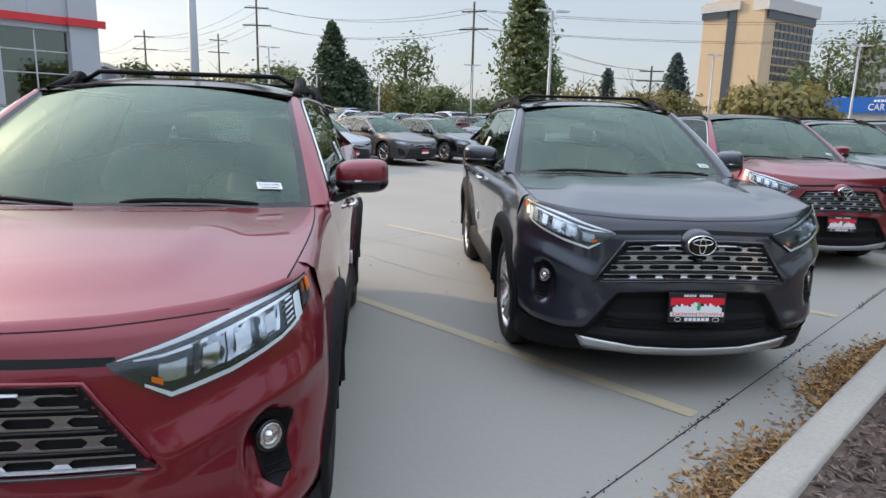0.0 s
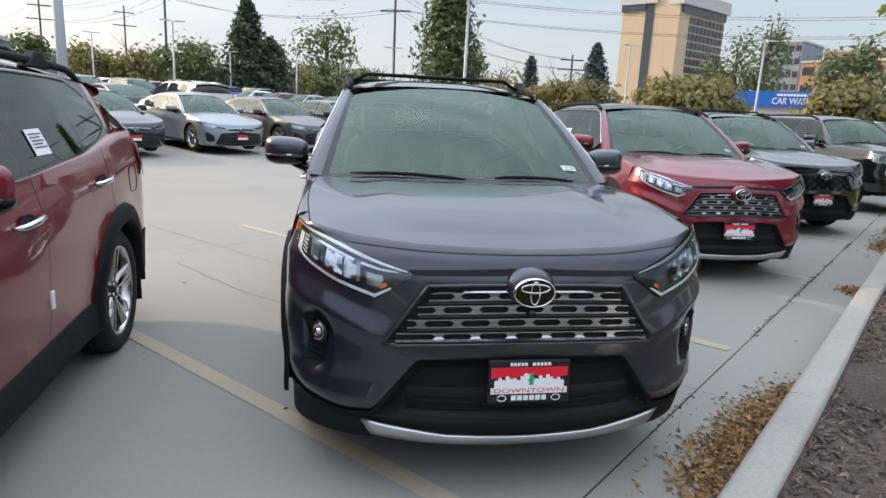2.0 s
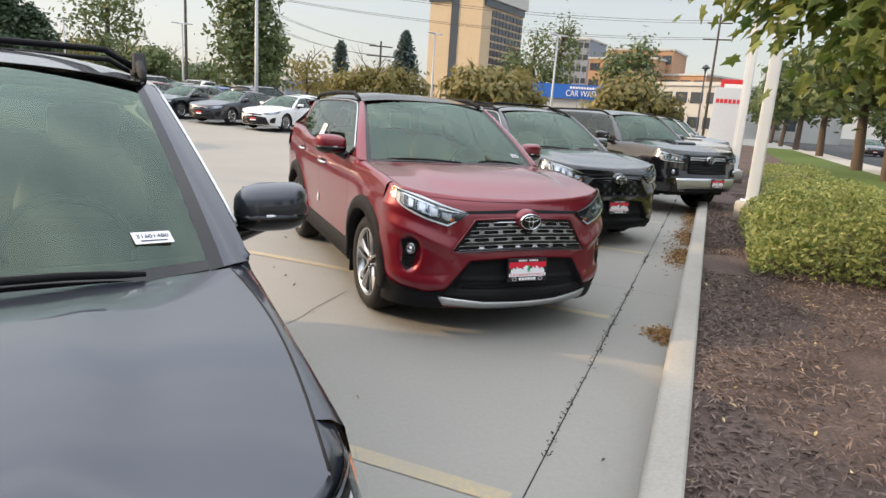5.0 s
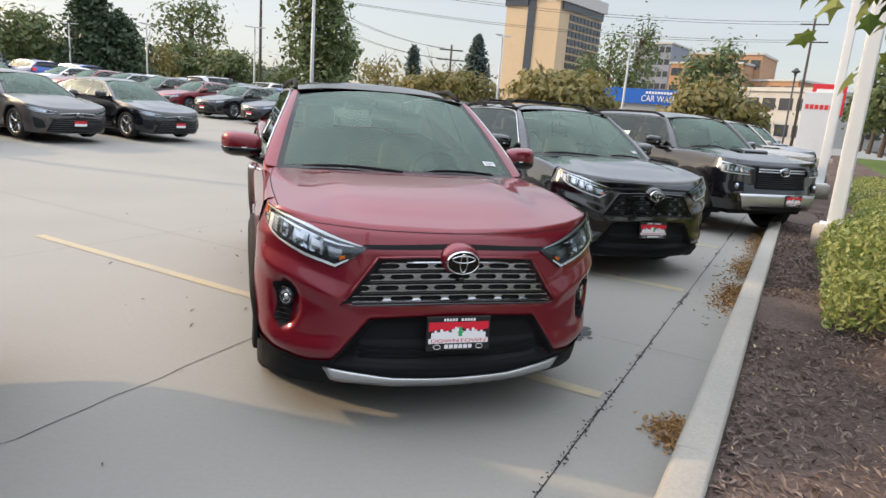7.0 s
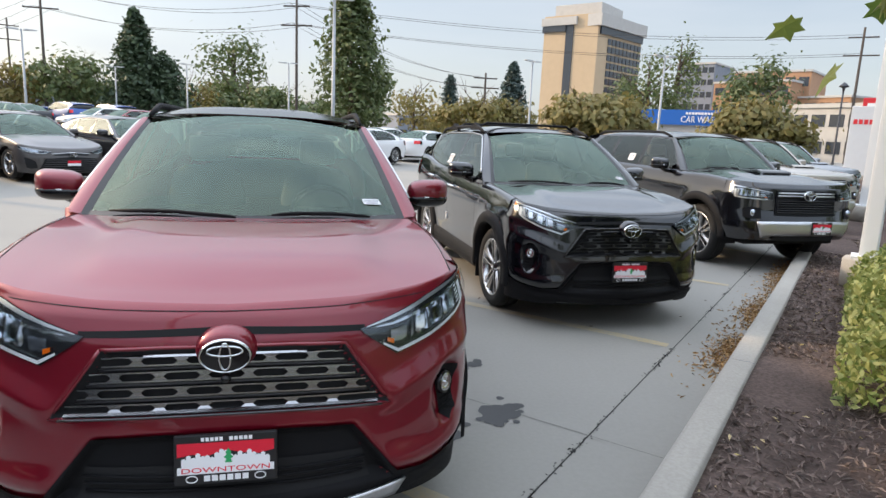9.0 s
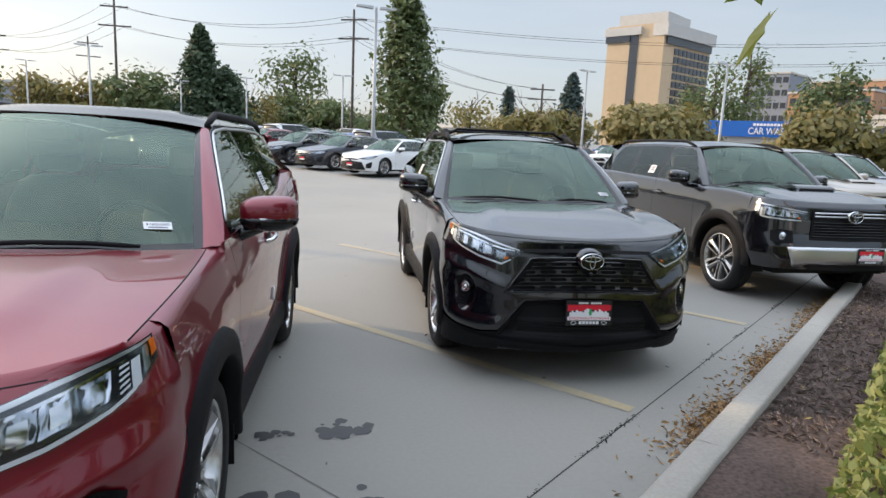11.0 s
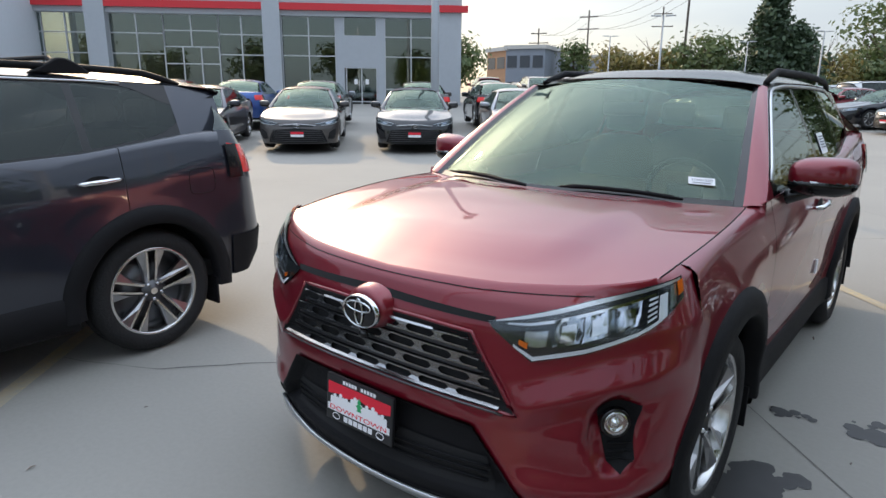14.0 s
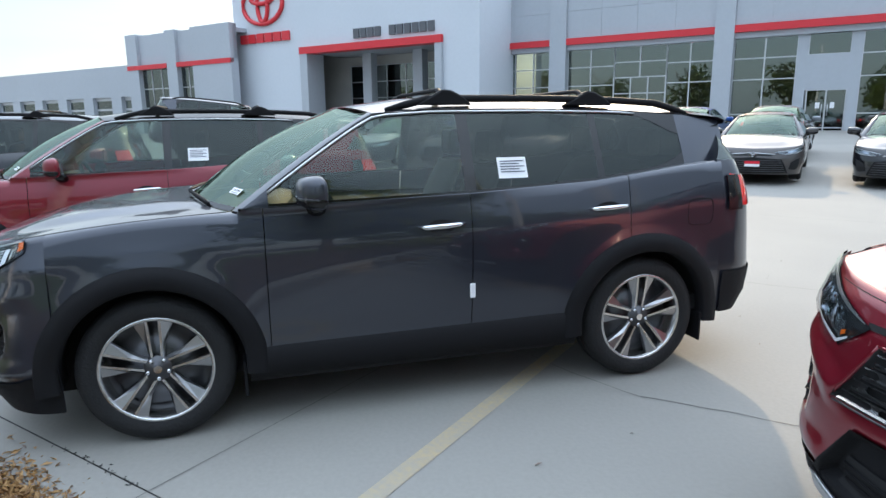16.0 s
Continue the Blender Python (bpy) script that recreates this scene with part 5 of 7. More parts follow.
road = sheet("road", [[at(s, p, z) for p, z in ((-8.3, 0.115), (-8.32, -0.03), (-22, 0.0), (-60, 0.0), (-420, 0.0))] for s in (-400, -60, 60, 400)], ASPHALT)
tagged(road, "grey asphalt street", "road", kind="structure")
for s0 in (-8.23, -5.46, -2.69, -0.04, 2.76, 5.66, 8.4, 11.2, 14.0, 16.8, 19.6):
    y = sheet("stall_line", [[at(s0 + o, p, 0.004) for o in (-0.05, 0.05)] for p in np.linspace(0.5, 6.2, 12)], YELLOW, flip=True)
    tagged(y, "worn yellow stall line", "line", "stall lines", "structure")
for s0 in np.arange(-19.53, 30, 4.66):
    tagged(sheet("slab_joint", [[at(s0 + o, p, 0.003) for o in (-0.0025, 0.0025)] for p in (0.02, 0.46, 10.9)], SAWCUT, flip=True), "saw-cut joint in the concrete", "joint", "slab joints", "structure")
for p0 in (5.55, 10.2):
    tagged(sheet("slab_joint", [[at(s, p0 + o, 0.003) for o in (-0.0025, 0.0025)] for s in np.linspace(-40, 40, 3)], SAWCUT), "saw-cut joint in the concrete", "joint", "slab joints", "structure")

# cars along the kerb
CAR_A = pose(-0.89, 0.60, -0.02, 0, 0, 12.0)
CAR_B = pose(1.46, 2.90, 0, 0, 0, 9.8)
CAR_C = pose(3.92, 6.522, 0, 0, 0, 7.3)
CAR_D = pose(6.468, 9.488, 0, 0, 0, 8.5)
CAR_E = pose(9.86, 12.08, 0, 0, 0, 10)
vehicle(CAR_A, SUV, RED, "dark red compact SUV with black roof rack, parked by the kerb", rack=2, number="31601490")
vehicle(CAR_B, SUV, GREY, "dark grey metallic compact SUV with roof rack, parked by the kerb", rack=2, number="31601480")
vehicle(CAR_C, SUV, RED, "bright red compact SUV with black roof and no rack", number="31601500")
vehicle(CAR_D, SUV, BLACK, "black compact SUV with black grille and roof rack", rack=2, grille="dark", skid=False, number="31601470")
vehicle(CAR_E, TRUCK, BLACK, "black off-road SUV with silver bumper and bonnet scoop", grille="truck", wheel_style="six", chrome=False)


# ---- the dealership ----
PANEL = material("pale_metal_cladding", (0.44, 0.465, 0.50), 0.45, 0.1, 0, 0.5, 0.0, 5.0, 0.08, 0.15, 0.12)
PANELWHITE = material("white_cladding", (0.60, 0.63, 0.67), 0.45, 0, 0, 0.5, 0.0, 5.0, 0.06, 0.15, 0.10)
REDTRIM = material("red_trim", (0.62, 0.03, 0.04), 0.4)
FRAME = material("aluminium_window_frame", (0.55, 0.56, 0.58), 0.4, 0.6)
SHOPGLASS = glass("showroom_glass", (0.42, 0.47, 0.46), 2.1)
SIGNGREY = material("dark_grey_sign", (0.10, 0.105, 0.115), 0.5)
INSIDE = material("showroom_inside", (0.50, 0.49, 0.46), 0.8, vary=0.3, scale=0.6)
ZB = 0.70


def wall_piece(name, s0, s1, p0, p1, z0, z1, mat, parent, label=""):
    ob = box(name, s0, s1, p0, p1, z0, z1, mat, parent, label)
    return ob


def glazing(parent, s0, s1, z0, z1, p, cols, rows, door=None):
    """window > frame bars, panes"""
    win = tagged(new("window"), "", "")
    win.parent = parent
    ys = [s0 + (s1 - s0) * i / cols for i in range(cols + 1)]
    zs = [z0 + (z1 - z0) * t for t in rows]
    for y in ys:
        box("mullion", y - 0.035, y + 0.035, p - 0.06, p + 0.06, z0, z1, FRAME, win)
    for z in zs:
        box("transom", s0, s1, p - 0.05, p + 0.05, z - 0.03, z + 0.03, FRAME, win)
    for i in range(cols):
        for j in range(len(zs) - 1):
            box("pane", ys[i] + 0.036, ys[i + 1] - 0.036, p - 0.01, p + 0.01, zs[j] + 0.031, zs[j + 1] - 0.031, SHOPGLASS, win)
    return win


shop = thing("dealership_building", frame_at(0, 0), "pale metal-clad car showroom with red stripe and tall windows", "building", kind="structure")
P0 = 38.5
TOP = 9.6
for s0, s1, z0, z1 in ((4.6, 6.0, ZB, TOP), (1.0, 1.5, ZB, 6.0), (-1.4, -0.9, ZB, 6.0), (-5.5, -4.5, ZB, TOP), (-15.3, -14.2, ZB, TOP), (-20.9, -20.5, ZB, TOP)):
    wall_piece("wall_pillar", s0, s1, P0 - (0.45 if s1 - s0 > 0.9 else 0.0), P0 + 0.4, z0, z1, PANEL, shop)
for s0, s1 in ((-4.5, 4.6), (-14.2, -5.5), (-20.5, -15.3)):
    n = max(2, int((s1 - s0) / 1.8))
    for i in range(n):
        for j in range(2):
            wall_piece("cladding_panel", s0 + (s1 - s0) * i / n + 0.006, s0 + (s1 - s0) * (i + 1) / n - 0.006, P0 - 0.25, P0 + 0.4, 6.40 + j * 1.6 + 0.006, 6.40 + (j + 1) * 1.6 - 0.006, PANEL, shop)
    wall_piece("fascia_back", s0, s1, P0 - 0.2, P0 + 0.4, 5.7, TOP, PANEL, shop)
    wall_piece("red_stripe", s0, s1, P0 - 0.42, P0 - 0.2, 6.0, 6.38, REDTRIM, shop, "red stripe")
wall_piece("red_stripe", 4.5, 6.35, P0 - 0.62, P0 - 0.4, 6.0, 6.38, REDTRIM, shop)
wall_piece("door_surround", -0.9, 1.0, P0, P0 + 0.3, 2.85, 4.65, PANEL, shop)
glazing(shop, -4.5, -1.4, ZB + 0.1, 5.7, P0 + 0.1, 2, (0, 0.17, 0.55, 0.78, 1))
glazing(shop, 1.5, 4.6, ZB + 0.1, 5.7, P0 + 0.1, 2, (0, 0.17, 0.55, 0.78, 1))
glazing(shop, -0.9, 1.0, 4.65, 5.75, P0 + 0.1, 1, (0, 1))
glazing(shop, -14.2, -11.2, ZB + 0.1, 5.7, P0 + 0.1, 2, (0, 0.17, 0.55, 0.78, 1))
glazing(shop, -8.1, -5.5, ZB + 0.1, 5.7, P0 + 0.1, 2, (0, 0.17, 0.55, 0.78, 1))
glazing(shop, -11.2, -8.1, 3.9, 5.7, P0 + 0.1, 2, (0, 0.5, 1))
glazing(shop, -11.2, -8.1, ZB + 0.05, 3.9, P0 + 0.05, 3, (0, 0.7, 1))
glazing(shop, -20.5, -15.3, ZB + 0.1, 5.7, P0 + 0.1, 4, (0, 0.17, 0.55, 0.78, 1))
dd = glazing(shop, -0.8, 1.0, ZB + 0.02, 2.85, P0 + 0.06, 2, (0, 0.08, 1))
for x in (-0.05, 0.22):
    tube("door_pull", [(x, P0 - 0.05, 1.5), (x, P0 - 0.05, 2.1)], 0.02, FRAME, dd)
    box("door_notice", x - 0.3 if x < 0 else x + 0.1, x - 0.1 if x < 0 else x + 0.3, P0 + 0.03, P0 + 0.045, 1.9, 2.2, PAPER, dd)
wall_piece("rear_wall", -20.5, 6.0, P0 + 9, P0 + 9.3, ZB, TOP, INSIDE, shop)
wall_piece("end_wall", 5.7, 6.0, P0 + 0.4, P0 + 9, ZB, TOP, PANEL, shop)
wall_piece("showroom_floor", -20.5, 5.7, P0 + 0.2, P0 + 9, ZB - 0.1, ZB + 0.04, INSIDE, shop)
wall_piece("roof", -20.9, 6.0, P0 + 0.4, P0 + 9.3, TOP - 0.4, TOP - 0.05, PANEL, shop)
# entrance portal
P1 = 34.0
for s0, s1, z0, z1 in ((-40.0, -32.6, ZB - 0.1, 12.0), (-21.0, -18.1, ZB - 0.1, 12.0), (-32.6, -21.0, 6.7, 12.0)):
    wall_piece("portal_wall", s0, s1, P1, P1 + 0.5, z0, z1, PANELWHITE, shop)
wall_piece("portal_side", -18.6, -18.1, P1 + 0.5, P0 + 0.4, ZB, 12.0, PANELWHITE, shop)
wall_piece("portal_side", -40.0, -39.5, P1 + 0.5, P0 + 4, ZB, 12.0, PANELWHITE, shop)
wall_piece("portal_reveal", -32.9, -32.2, P1 - 0.25, P1 + 1.5, ZB - 0.1, 6.25, PANEL, shop)
wall_piece("portal_reveal", -21.2, -20.7, P1 - 0.25, P1 + 1.5, ZB - 0.1, 6.25, PANEL, shop)
wall_piece("red_stripe", -32.9, -20.7, P1 - 0.3, P1 + 0.6, 6.25, 6.72, REDTRIM, shop)
wall_piece("portal_ceiling", -32.6, -21.0, P1 + 0.5, P1 + 4.5, 6.3, 6.7, PANEL, shop)
wall_piece("porch_back", -39.5, -18.6, P1 + 4.5, P1 + 4.8, ZB, 12, INSIDE, shop)
glazing(shop, -32.0, -21.5, ZB + 0.1, 5.6, P1 + 4.4, 6, (0, 0.5, 0.75, 1))
wall_piece("portal_roof", -40, -18.1, P1 + 0.5, P0 + 4, 11.5, 11.8, PANEL, shop)
for s in (-29.0, -24.5):
    wall_piece("porch_column", s - 0.4, s + 0.4, P1 + 2.6, P1 + 3.3, ZB, 6.3, PANEL, shop)
# the names over the porch, as plain bars in their colours
for i in range(11):
    if i != 4:
        wall_piece("sign_bar", -27.9 + i * 0.61, -27.9 + i * 0.61 + 0.48, P1 - 0.12, P1, 7.0, 7.62, SIGNGREY, shop)
for i in range(6):
    wall_piece("sign_bar", -39.2 + i * 0.9, -39.2 + i * 0.9 + 0.72, P1 - 0.15, P1, 7.35, 8.0, REDTRIM, shop)
for rx, rz, dz in ((2.1, 1.45, 0.0), (1.25, 0.5, 0.5), (0.55, 1.3, 0.0)):
    tube("sign_ring", [(-36.6 + rx * math.cos(a), P1 - 0.1, 10.1 + dz + rz * math.sin(a)) for a in np.linspace(0, 2 * math.pi, 33)], 0.16, REDTRIM, shop, seg=6)
# service wing
P2 = 32.6
wing = thing("service_wing", frame_at(0, 0), "low grey service building with garage doors and red stripe", "building", kind="structure")
for s0, s1 in ((-43.2, -38.6), (-52.0, -50.5), (-46.5, -45.2)):
    wall_piece("wall_pillar", s0, s1, P2 - 0.3, P2 + 0.4, 0.55, 8.8, PANEL, wing)
wall_piece("upper_wall", -52, -38.6, P2, P2 + 0.4, 6.2, 8.7, PANEL, wing)
wall_piece("red_stripe", -45.2, -38.6, P2 - 0.35, P2, 5.9, 6.25, REDTRIM, wing)
wall_piece("red_stripe", -52, -46.5, P2 - 0.35, P2, 5.9, 6.25, REDTRIM, wing)
glazing(wing, -45.2, -43.2, 0.6, 5.9, P2 + 0.1, 2, (0, 0.4, 0.7, 1))
glazing(wing, -50.5, -46.5, 0.6, 5.9, P2 + 0.1, 3, (0, 0.4, 0.7, 1))
wall_piece("wing_back", -52, -38.6, P2 + 6, P2 + 6.3, 0.5, 8.7, INSIDE, wing)
wall_piece("wing_roof", -52, -38.6, P2 + 0.4, P2 + 6.3, 8.2, 8.5, PANEL, wing)
wall_piece("low_wall", -95, -52, P2 + 0.5, P2 + 8, 3.8, 6.5, PANEL, wing)
for i in range(9):
    s = -94 + i * 4.7
    wall_piece("wall_pillar", s, s + 1.6, P2 + 0.5, P2 + 1, 0.5, 3.8, PANEL, wing)
    gd = box("garage_door", s + 1.6, s + 4.7, P2 + 0.8, P2 + 0.9, 0.5, 3.8, FRAME, wing)
    for j in range(3):
        box("pane", s + 1.8, s + 4.5, P2 + 0.78, P2 + 0.8, 1.0 + j * 0.9, 1.7 + j * 0.9, SHOPGLASS, gd)


# ---- poles, lamps and cables ----
POLEGREY = material("galvanised_pole", (0.34, 0.36, 0.38), 0.5, 0.4)
POLEWHITE = material("white_painted_pole", (0.72, 0.73, 0.74), 0.5)
WOODPOLE = material("dark_wooden_pole", (0.075, 0.06, 0.05), 0.9, vary=0.5, scale=6)
LAMPGLASS = material("lamp_head_grey", (0.5, 0.52, 0.54), 0.4)
BLACKPOLE = material("black_lamp_post", (0.03, 0.035, 0.045), 0.5)


def away(az, dist, eye=(4.38, 4.56)):
    a = radians(az)
    return eye[0] + dist * math.cos(a), eye[1] + dist * math.sin(a)


def lot_z(x, y):
    d = Vector((x, y, 0)) - K0
    return rise(d.dot(KN)) if d.dot(KN) > 0.45 else 0.0


def light_pole(x, y, h, turn=40, mat=POLEGREY, r=0.075):
    z = lot_z(x, y)
    lp = thing("light_pole", pose(x, y, z, 0, 0, turn), "tall grey car-lot light pole with two flat heads", "light pole", "lot light poles")
    lathe("base", [(0.0, 0.0), (0.28, 0.0), (0.28, 0.7), (0.24, 0.74), (0, 0.74)], KERBMAT, lp, seg=16, axis="z")
    lathe("pole", [(r * 1.3, 0.7), (r * 0.9, h), (0, h)], mat, lp, seg=12, axis="z")
    for s in (1, -1):
        hd = slab("lamp_head", [(0.15, 0), (0.95, 0.05), (0.95, 0.11), (0.3, 0.12), (0.15, 0.1)], 0.32, LAMPGLASS, lp, place=Matrix.Translation((0, -0.16, h - 0.1)) @ Matrix.Diagonal((s, 1, 1, 1)))
    return lp


light_pole(2.2, 36.2, 7.35, 20)
light_pole(-9.9, 19.6, 9.5, 120, r=0.11)
for az, dist, el, tr in ((117, 56, 6.1, 30), (105.8, 75, 4.6, 60), (97.7, 65, 5.3, 10), (76.7, 53, 6.5, 40), (65.8, 48, 7.1, 20), (111, 84, 4.0, 20), (121.5, 80, 4.6, 50)):
    x, y = away(az, dist)
    light_pole(x, y, 1.57 + dist * math.tan(radians(el)) - lot_z(x, y), tr)


def utility_pole(x, y, h, turn):
    up = thing("utility_pole", pose(x, y, 0, 0, 0, turn), "dark wooden utility pole with crossarms", "utility pole", "utility poles")
    lathe("pole", [(0.19, 0), (0.13, h), (0, h)], WOODPOLE, up, seg=10, axis="z")
    for k, w in ((0.93, 1.6), (0.80, 1.9)):
        arm = box("crossarm", -w, w, -0.07, 0.07, h * k - 0.08, h * k + 0.08, WOODPOLE, up)
        for i in (-1, -0.55, 0.55, 1):
            lathe("insulator", [(0.05, 0), (0.06, 0.1), (0, 0.18)], LAMPGLASS, arm, seg=8, axis="z", at=(i * w * 0.95, 0, h * k + 0.08))
    return up


UT = [(-5.3, 82.8, 16.4, -15), (*away(115.7, 92), 17.5, 10), (*away(80.7, 88), 9.8, 0), (*away(124.4, 120, (5.6, 5.5)), 15.5, 20), (*away(128.5, 130, (5.6, 5.5)), 13.5, 20), (*away(118.5, 130, (5.6, 5.5)), 17.0, 30), (*away(52, 95), 16.5, -35)]
for u in UT:
    utility_pole(*u)
for a, b in ((UT[1], UT[0]), (UT[0], UT[6]), (UT[3], UT[1]), (UT[4], UT[3]), (UT[0], UT[2])):
    for k, o in ((0.94, -1.4), (0.94, 1.4), (0.81, 1.7), (0.81, -0.9)):
        pts = []
        for t in np.linspace(0, 1, 15):
            z = a[2] * k * (1 - t) + b[2] * k * t - 1.6 * 4 * t * (1 - t)
            pts.append((a[0] + (b[0] - a[0]) * t + o * 0.5, a[1] + (b[1] - a[1]) * t + o * 0.6, z))
        tagged(tube("power_line", pts, 0.022, WOODPOLE, seg=4), "sagging black overhead power line between utility poles", "cable", "power lines")


def kerb_post(s, p, h, w, label):
    kp = thing("kerb_post", frame_at(s, p, 0.13), label, "light pole", "white posts along the bed")
    lathe("footing", [(0, 0), (0.23, 0), (0.23, 0.30), (0.21, 0.33), (0, 0.33)], KERBMAT, kp, "round concrete footing", seg=20, axis="z")
    bm = bmesh.new()
    box_bm(bm, -w, w, -w, w, 0.33, h)
    bmesh.ops.bevel(bm, geom=bm.edges[:], offset=0.02, segments=2, affect="EDGES")
    part("post", bm, POLEWHITE, kp, smooth=False)
    box("base_plate", -w - 0.07, w + 0.07, -w - 0.07, w + 0.07, 0.325, 0.355, POLEWHITE, kp, bevel=0.006)
    return kp


kerb_post(8.75, -0.78, 8.5, 0.085, "white square light post on a concrete footing")
kerb_post(-2.1, -0.745, 8.5, 0.085, "white square light post on a concrete footing")
kerb_post(16.8, -0.75, 8.5, 0.085, "white square light post on a concrete footing")
kerb_post(22.2, -0.85, 8.5, 0.085, "white square light post on a concrete footing")
py = thing("pylon_sign", frame_at(42.0, -0.75, 0.1), "white pylon sign with red print", "sign")
box("sign_base", -0.5, 0.5, -1.1, 1.1, 0, 0.25, KERBMAT, py, bevel=0.02)
box("sign_body", -0.35, 0.35, -0.95, 0.95, 0.25, 3.9, PANELWHITE, py, bevel=0.03)
for i in range(6):
    box("sign_bar", -0.365, -0.35, 0.62 - i * 0.24, 0.80 - i * 0.24, 2.95, 3.2, REDTRIM, py)
rs = thing("street_sign_board", frame_at(60, -1.3, 0.1), "red and white street sign board on a post", "sign")
box("post", -0.1, 0.1, -0.1, 0.1, 0, 3.2, POLEGREY, rs)
box("board", -0.1, 0.1, -1.2, 1.2, 3.2, 5.6, REDTRIM, rs, bevel=0.03)
box("print_bar", -0.115, -0.1, -0.9, 0.9, 4.9, 5.2, PAPER, rs)
box("screen", -0.115, -0.1, -0.9, 0.9, 3.5, 4.5, SIGNGREY, rs)
bx, by = 41.2, 53.0
bl = thing("street_lamp", pose(bx, by, 0.1), "tall black street lamp with a domed head", "street lamp")
lathe("post", [(0.14, 0), (0.14, 0.4), (0.085, 0.6), (0.065, 6.3), (0.0, 6.3)], BLACKPOLE, bl, seg=12, axis="z")
lathe("lamp_head", [(0.0, 6.9), (0.10, 6.85), (0.34, 6.62), (0.36, 6.55), (0.12, 6.45), (0.08, 6.2)], BLACKPOLE, bl, seg=20, axis="z")


# ---- distant buildings ----
BEIGE = material("beige_concrete_tower", (0.55, 0.42, 0.28), 0.8, vary=0.12, scale=0.6, vary2=0.15, scale2=0.05)
DARKGLASS = material("dark_tower_glass", (0.05, 0.06, 0.075), 0.2)
PALE = material("pale_concrete", (0.50, 0.49, 0.47), 0.8, vary=0.15, scale=0.8)
ORANGE = material("orange_brick_building", (0.42, 0.24, 0.14), 0.85, vary=0.2, scale=0.8)
GREYBLD = material("grey_blue_building", (0.22, 0.25, 0.30), 0.7, vary=0.2, scale=0.6)
BLUEBAND = material("blue_sign_fascia", (0.012, 0.12, 0.46), 0.45)


def base_frame(a, b):
    """Pose at a whose x runs to b, along a facade; y goes away from the viewer."""
    ang = math.degrees(math.atan2(b[1] - a[1], b[0] - a[0]))
    return pose(a[0], a[1], 0, 0, 0, ang), math.dist(a, b)


def block(name, a, b, h, deep, mat, label, floors=0, bays=0, band=None, group=""):
    m, w = base_frame(a, b)
    th = thing(name, m, label, "building", group)
    box("wall", 0, w, 0, deep, 0, h, mat, th)
    box("roof", -0.3, w + 0.3, -0.3, deep + 0.3, h, h + 0.6, band or PALE, th)
    for f in range(floors):
        z0 = h * (f + 0.3) / floors
        for i in range(bays):
            box("window", w * (i + 0.12) / bays, w * (i + 0.88) / bays, -0.08, 0.1, z0, z0 + h / floors * 0.45, DARKGLASS, th)
    return th


A1, A2, A3 = away(75.9, 200), away(71.4, 192), away(67.8, 214)
m_, w_ = base_frame(A1, A2)
tw = thing("tower_block", m_, "tall beige concrete hotel tower with a dark window strip", "building")
box("wall", 0, w_, 0, 24, 0, 37, BEIGE, tw)
box("stair_strip", w_ * 0.42, w_ * 0.56, -0.25, 0.1, 0, 35, DARKGLASS, tw)
box("upper_band", -0.6, w_ * 0.62, -0.9, 1, 34.2, 36.4, PALE, tw)
box("window_strip", -0.3, w_ * 0.42, -0.6, 1, 32.4, 34.2, DARKGLASS, tw)
box("plant_room", w_ * 0.1, w_ * 0.95, 3, 18, 37, 40.5, PALE, tw)
m2, w2 = base_frame(A2, A3)
inv = m_.inverted() @ m2
for nm, args, mt in [("wall", (0.05, w2, 0.0, 8, 0, 36.4), BEIGE), ("crown", (-0.4, w2 + 0.8, -1.2, 8, 33.6, 36.9), PALE), ("crown_window", (1.0, w2, -0.5, 1, 31.5, 33.6), DARKGLASS)]:
    ob = box(nm, *args, mt, tw)
    ob.matrix_local = inv
for f in range(13):
    for i in range(9):
        x0 = w2 * 0.22 + w2 * 0.78 * i / 9
        ob = box("window", x0, x0 + w2 * 0.78 / 9 * 0.78, -0.25, 0.1, 2 + f * 2.25, 2 + f * 2.25 + 1.7, DARKGLASS, tw)
        ob.matrix_local = inv
WA, WB = away(67.1, 78), away(59.5, 76)
m_, w_ = base_frame(WA, WB)
cw = thing("car_wash", m_, "car wash building with a bright blue fascia sign", "building")
box("wall", 0, w_, 0.3, 9, 0, 3.7, PALE, cw)
fb = box("fascia", -0.2, w_ + 0.2, -0.1, 9, 3.7, 5.35, BLUEBAND, cw)
lettering("sign_lettering", "CAR WASH", 0.72, PAPER, pose(w_ * 0.60, -0.16, 4.28), fb, 0.03, 3.9)
for i in range(10):
    box("sign_bar", w_ * 0.60 - 1.55 + i * 0.33, w_ * 0.60 - 1.55 + i * 0.33 + 0.25, -0.16, -0.1, 4.85, 5.1, PAPER, fb)
block("office_building", away(61.8, 225), away(56.3, 215), 21, 20, ORANGE, "orange brick office block with long window bands", 4, 5)
block("office_building", away(60.4, 228), away(55.0, 222), 24.5, 20, ORANGE, "orange brick office block with long window bands", 4, 6)
block("office_building", away(56.3, 222), away(52.2, 212), 16.5, 20, ORANGE, "orange brick office block with long window bands", 3, 4)
block("office_building", away(64.8, 255), away(61.9, 250), 30, 20, GREYBLD, "grey glass office block", 7, 6)
block("commercial_building", away(57, 112), away(51, 104), 7.6, 14, PALE, "low white commercial building", 2, 5)
block("commercial_building", away(50.5, 120), away(45, 112), 5.6, 12, PALE, "low white commercial building", 1, 5)
e2 = (5.43, 5.32)
block("warehouse", away(132.7, 116, e2), away(131.1, 110, e2), 8.2, 4, ORANGE, "orange end of a blue-grey warehouse", 2, 2)
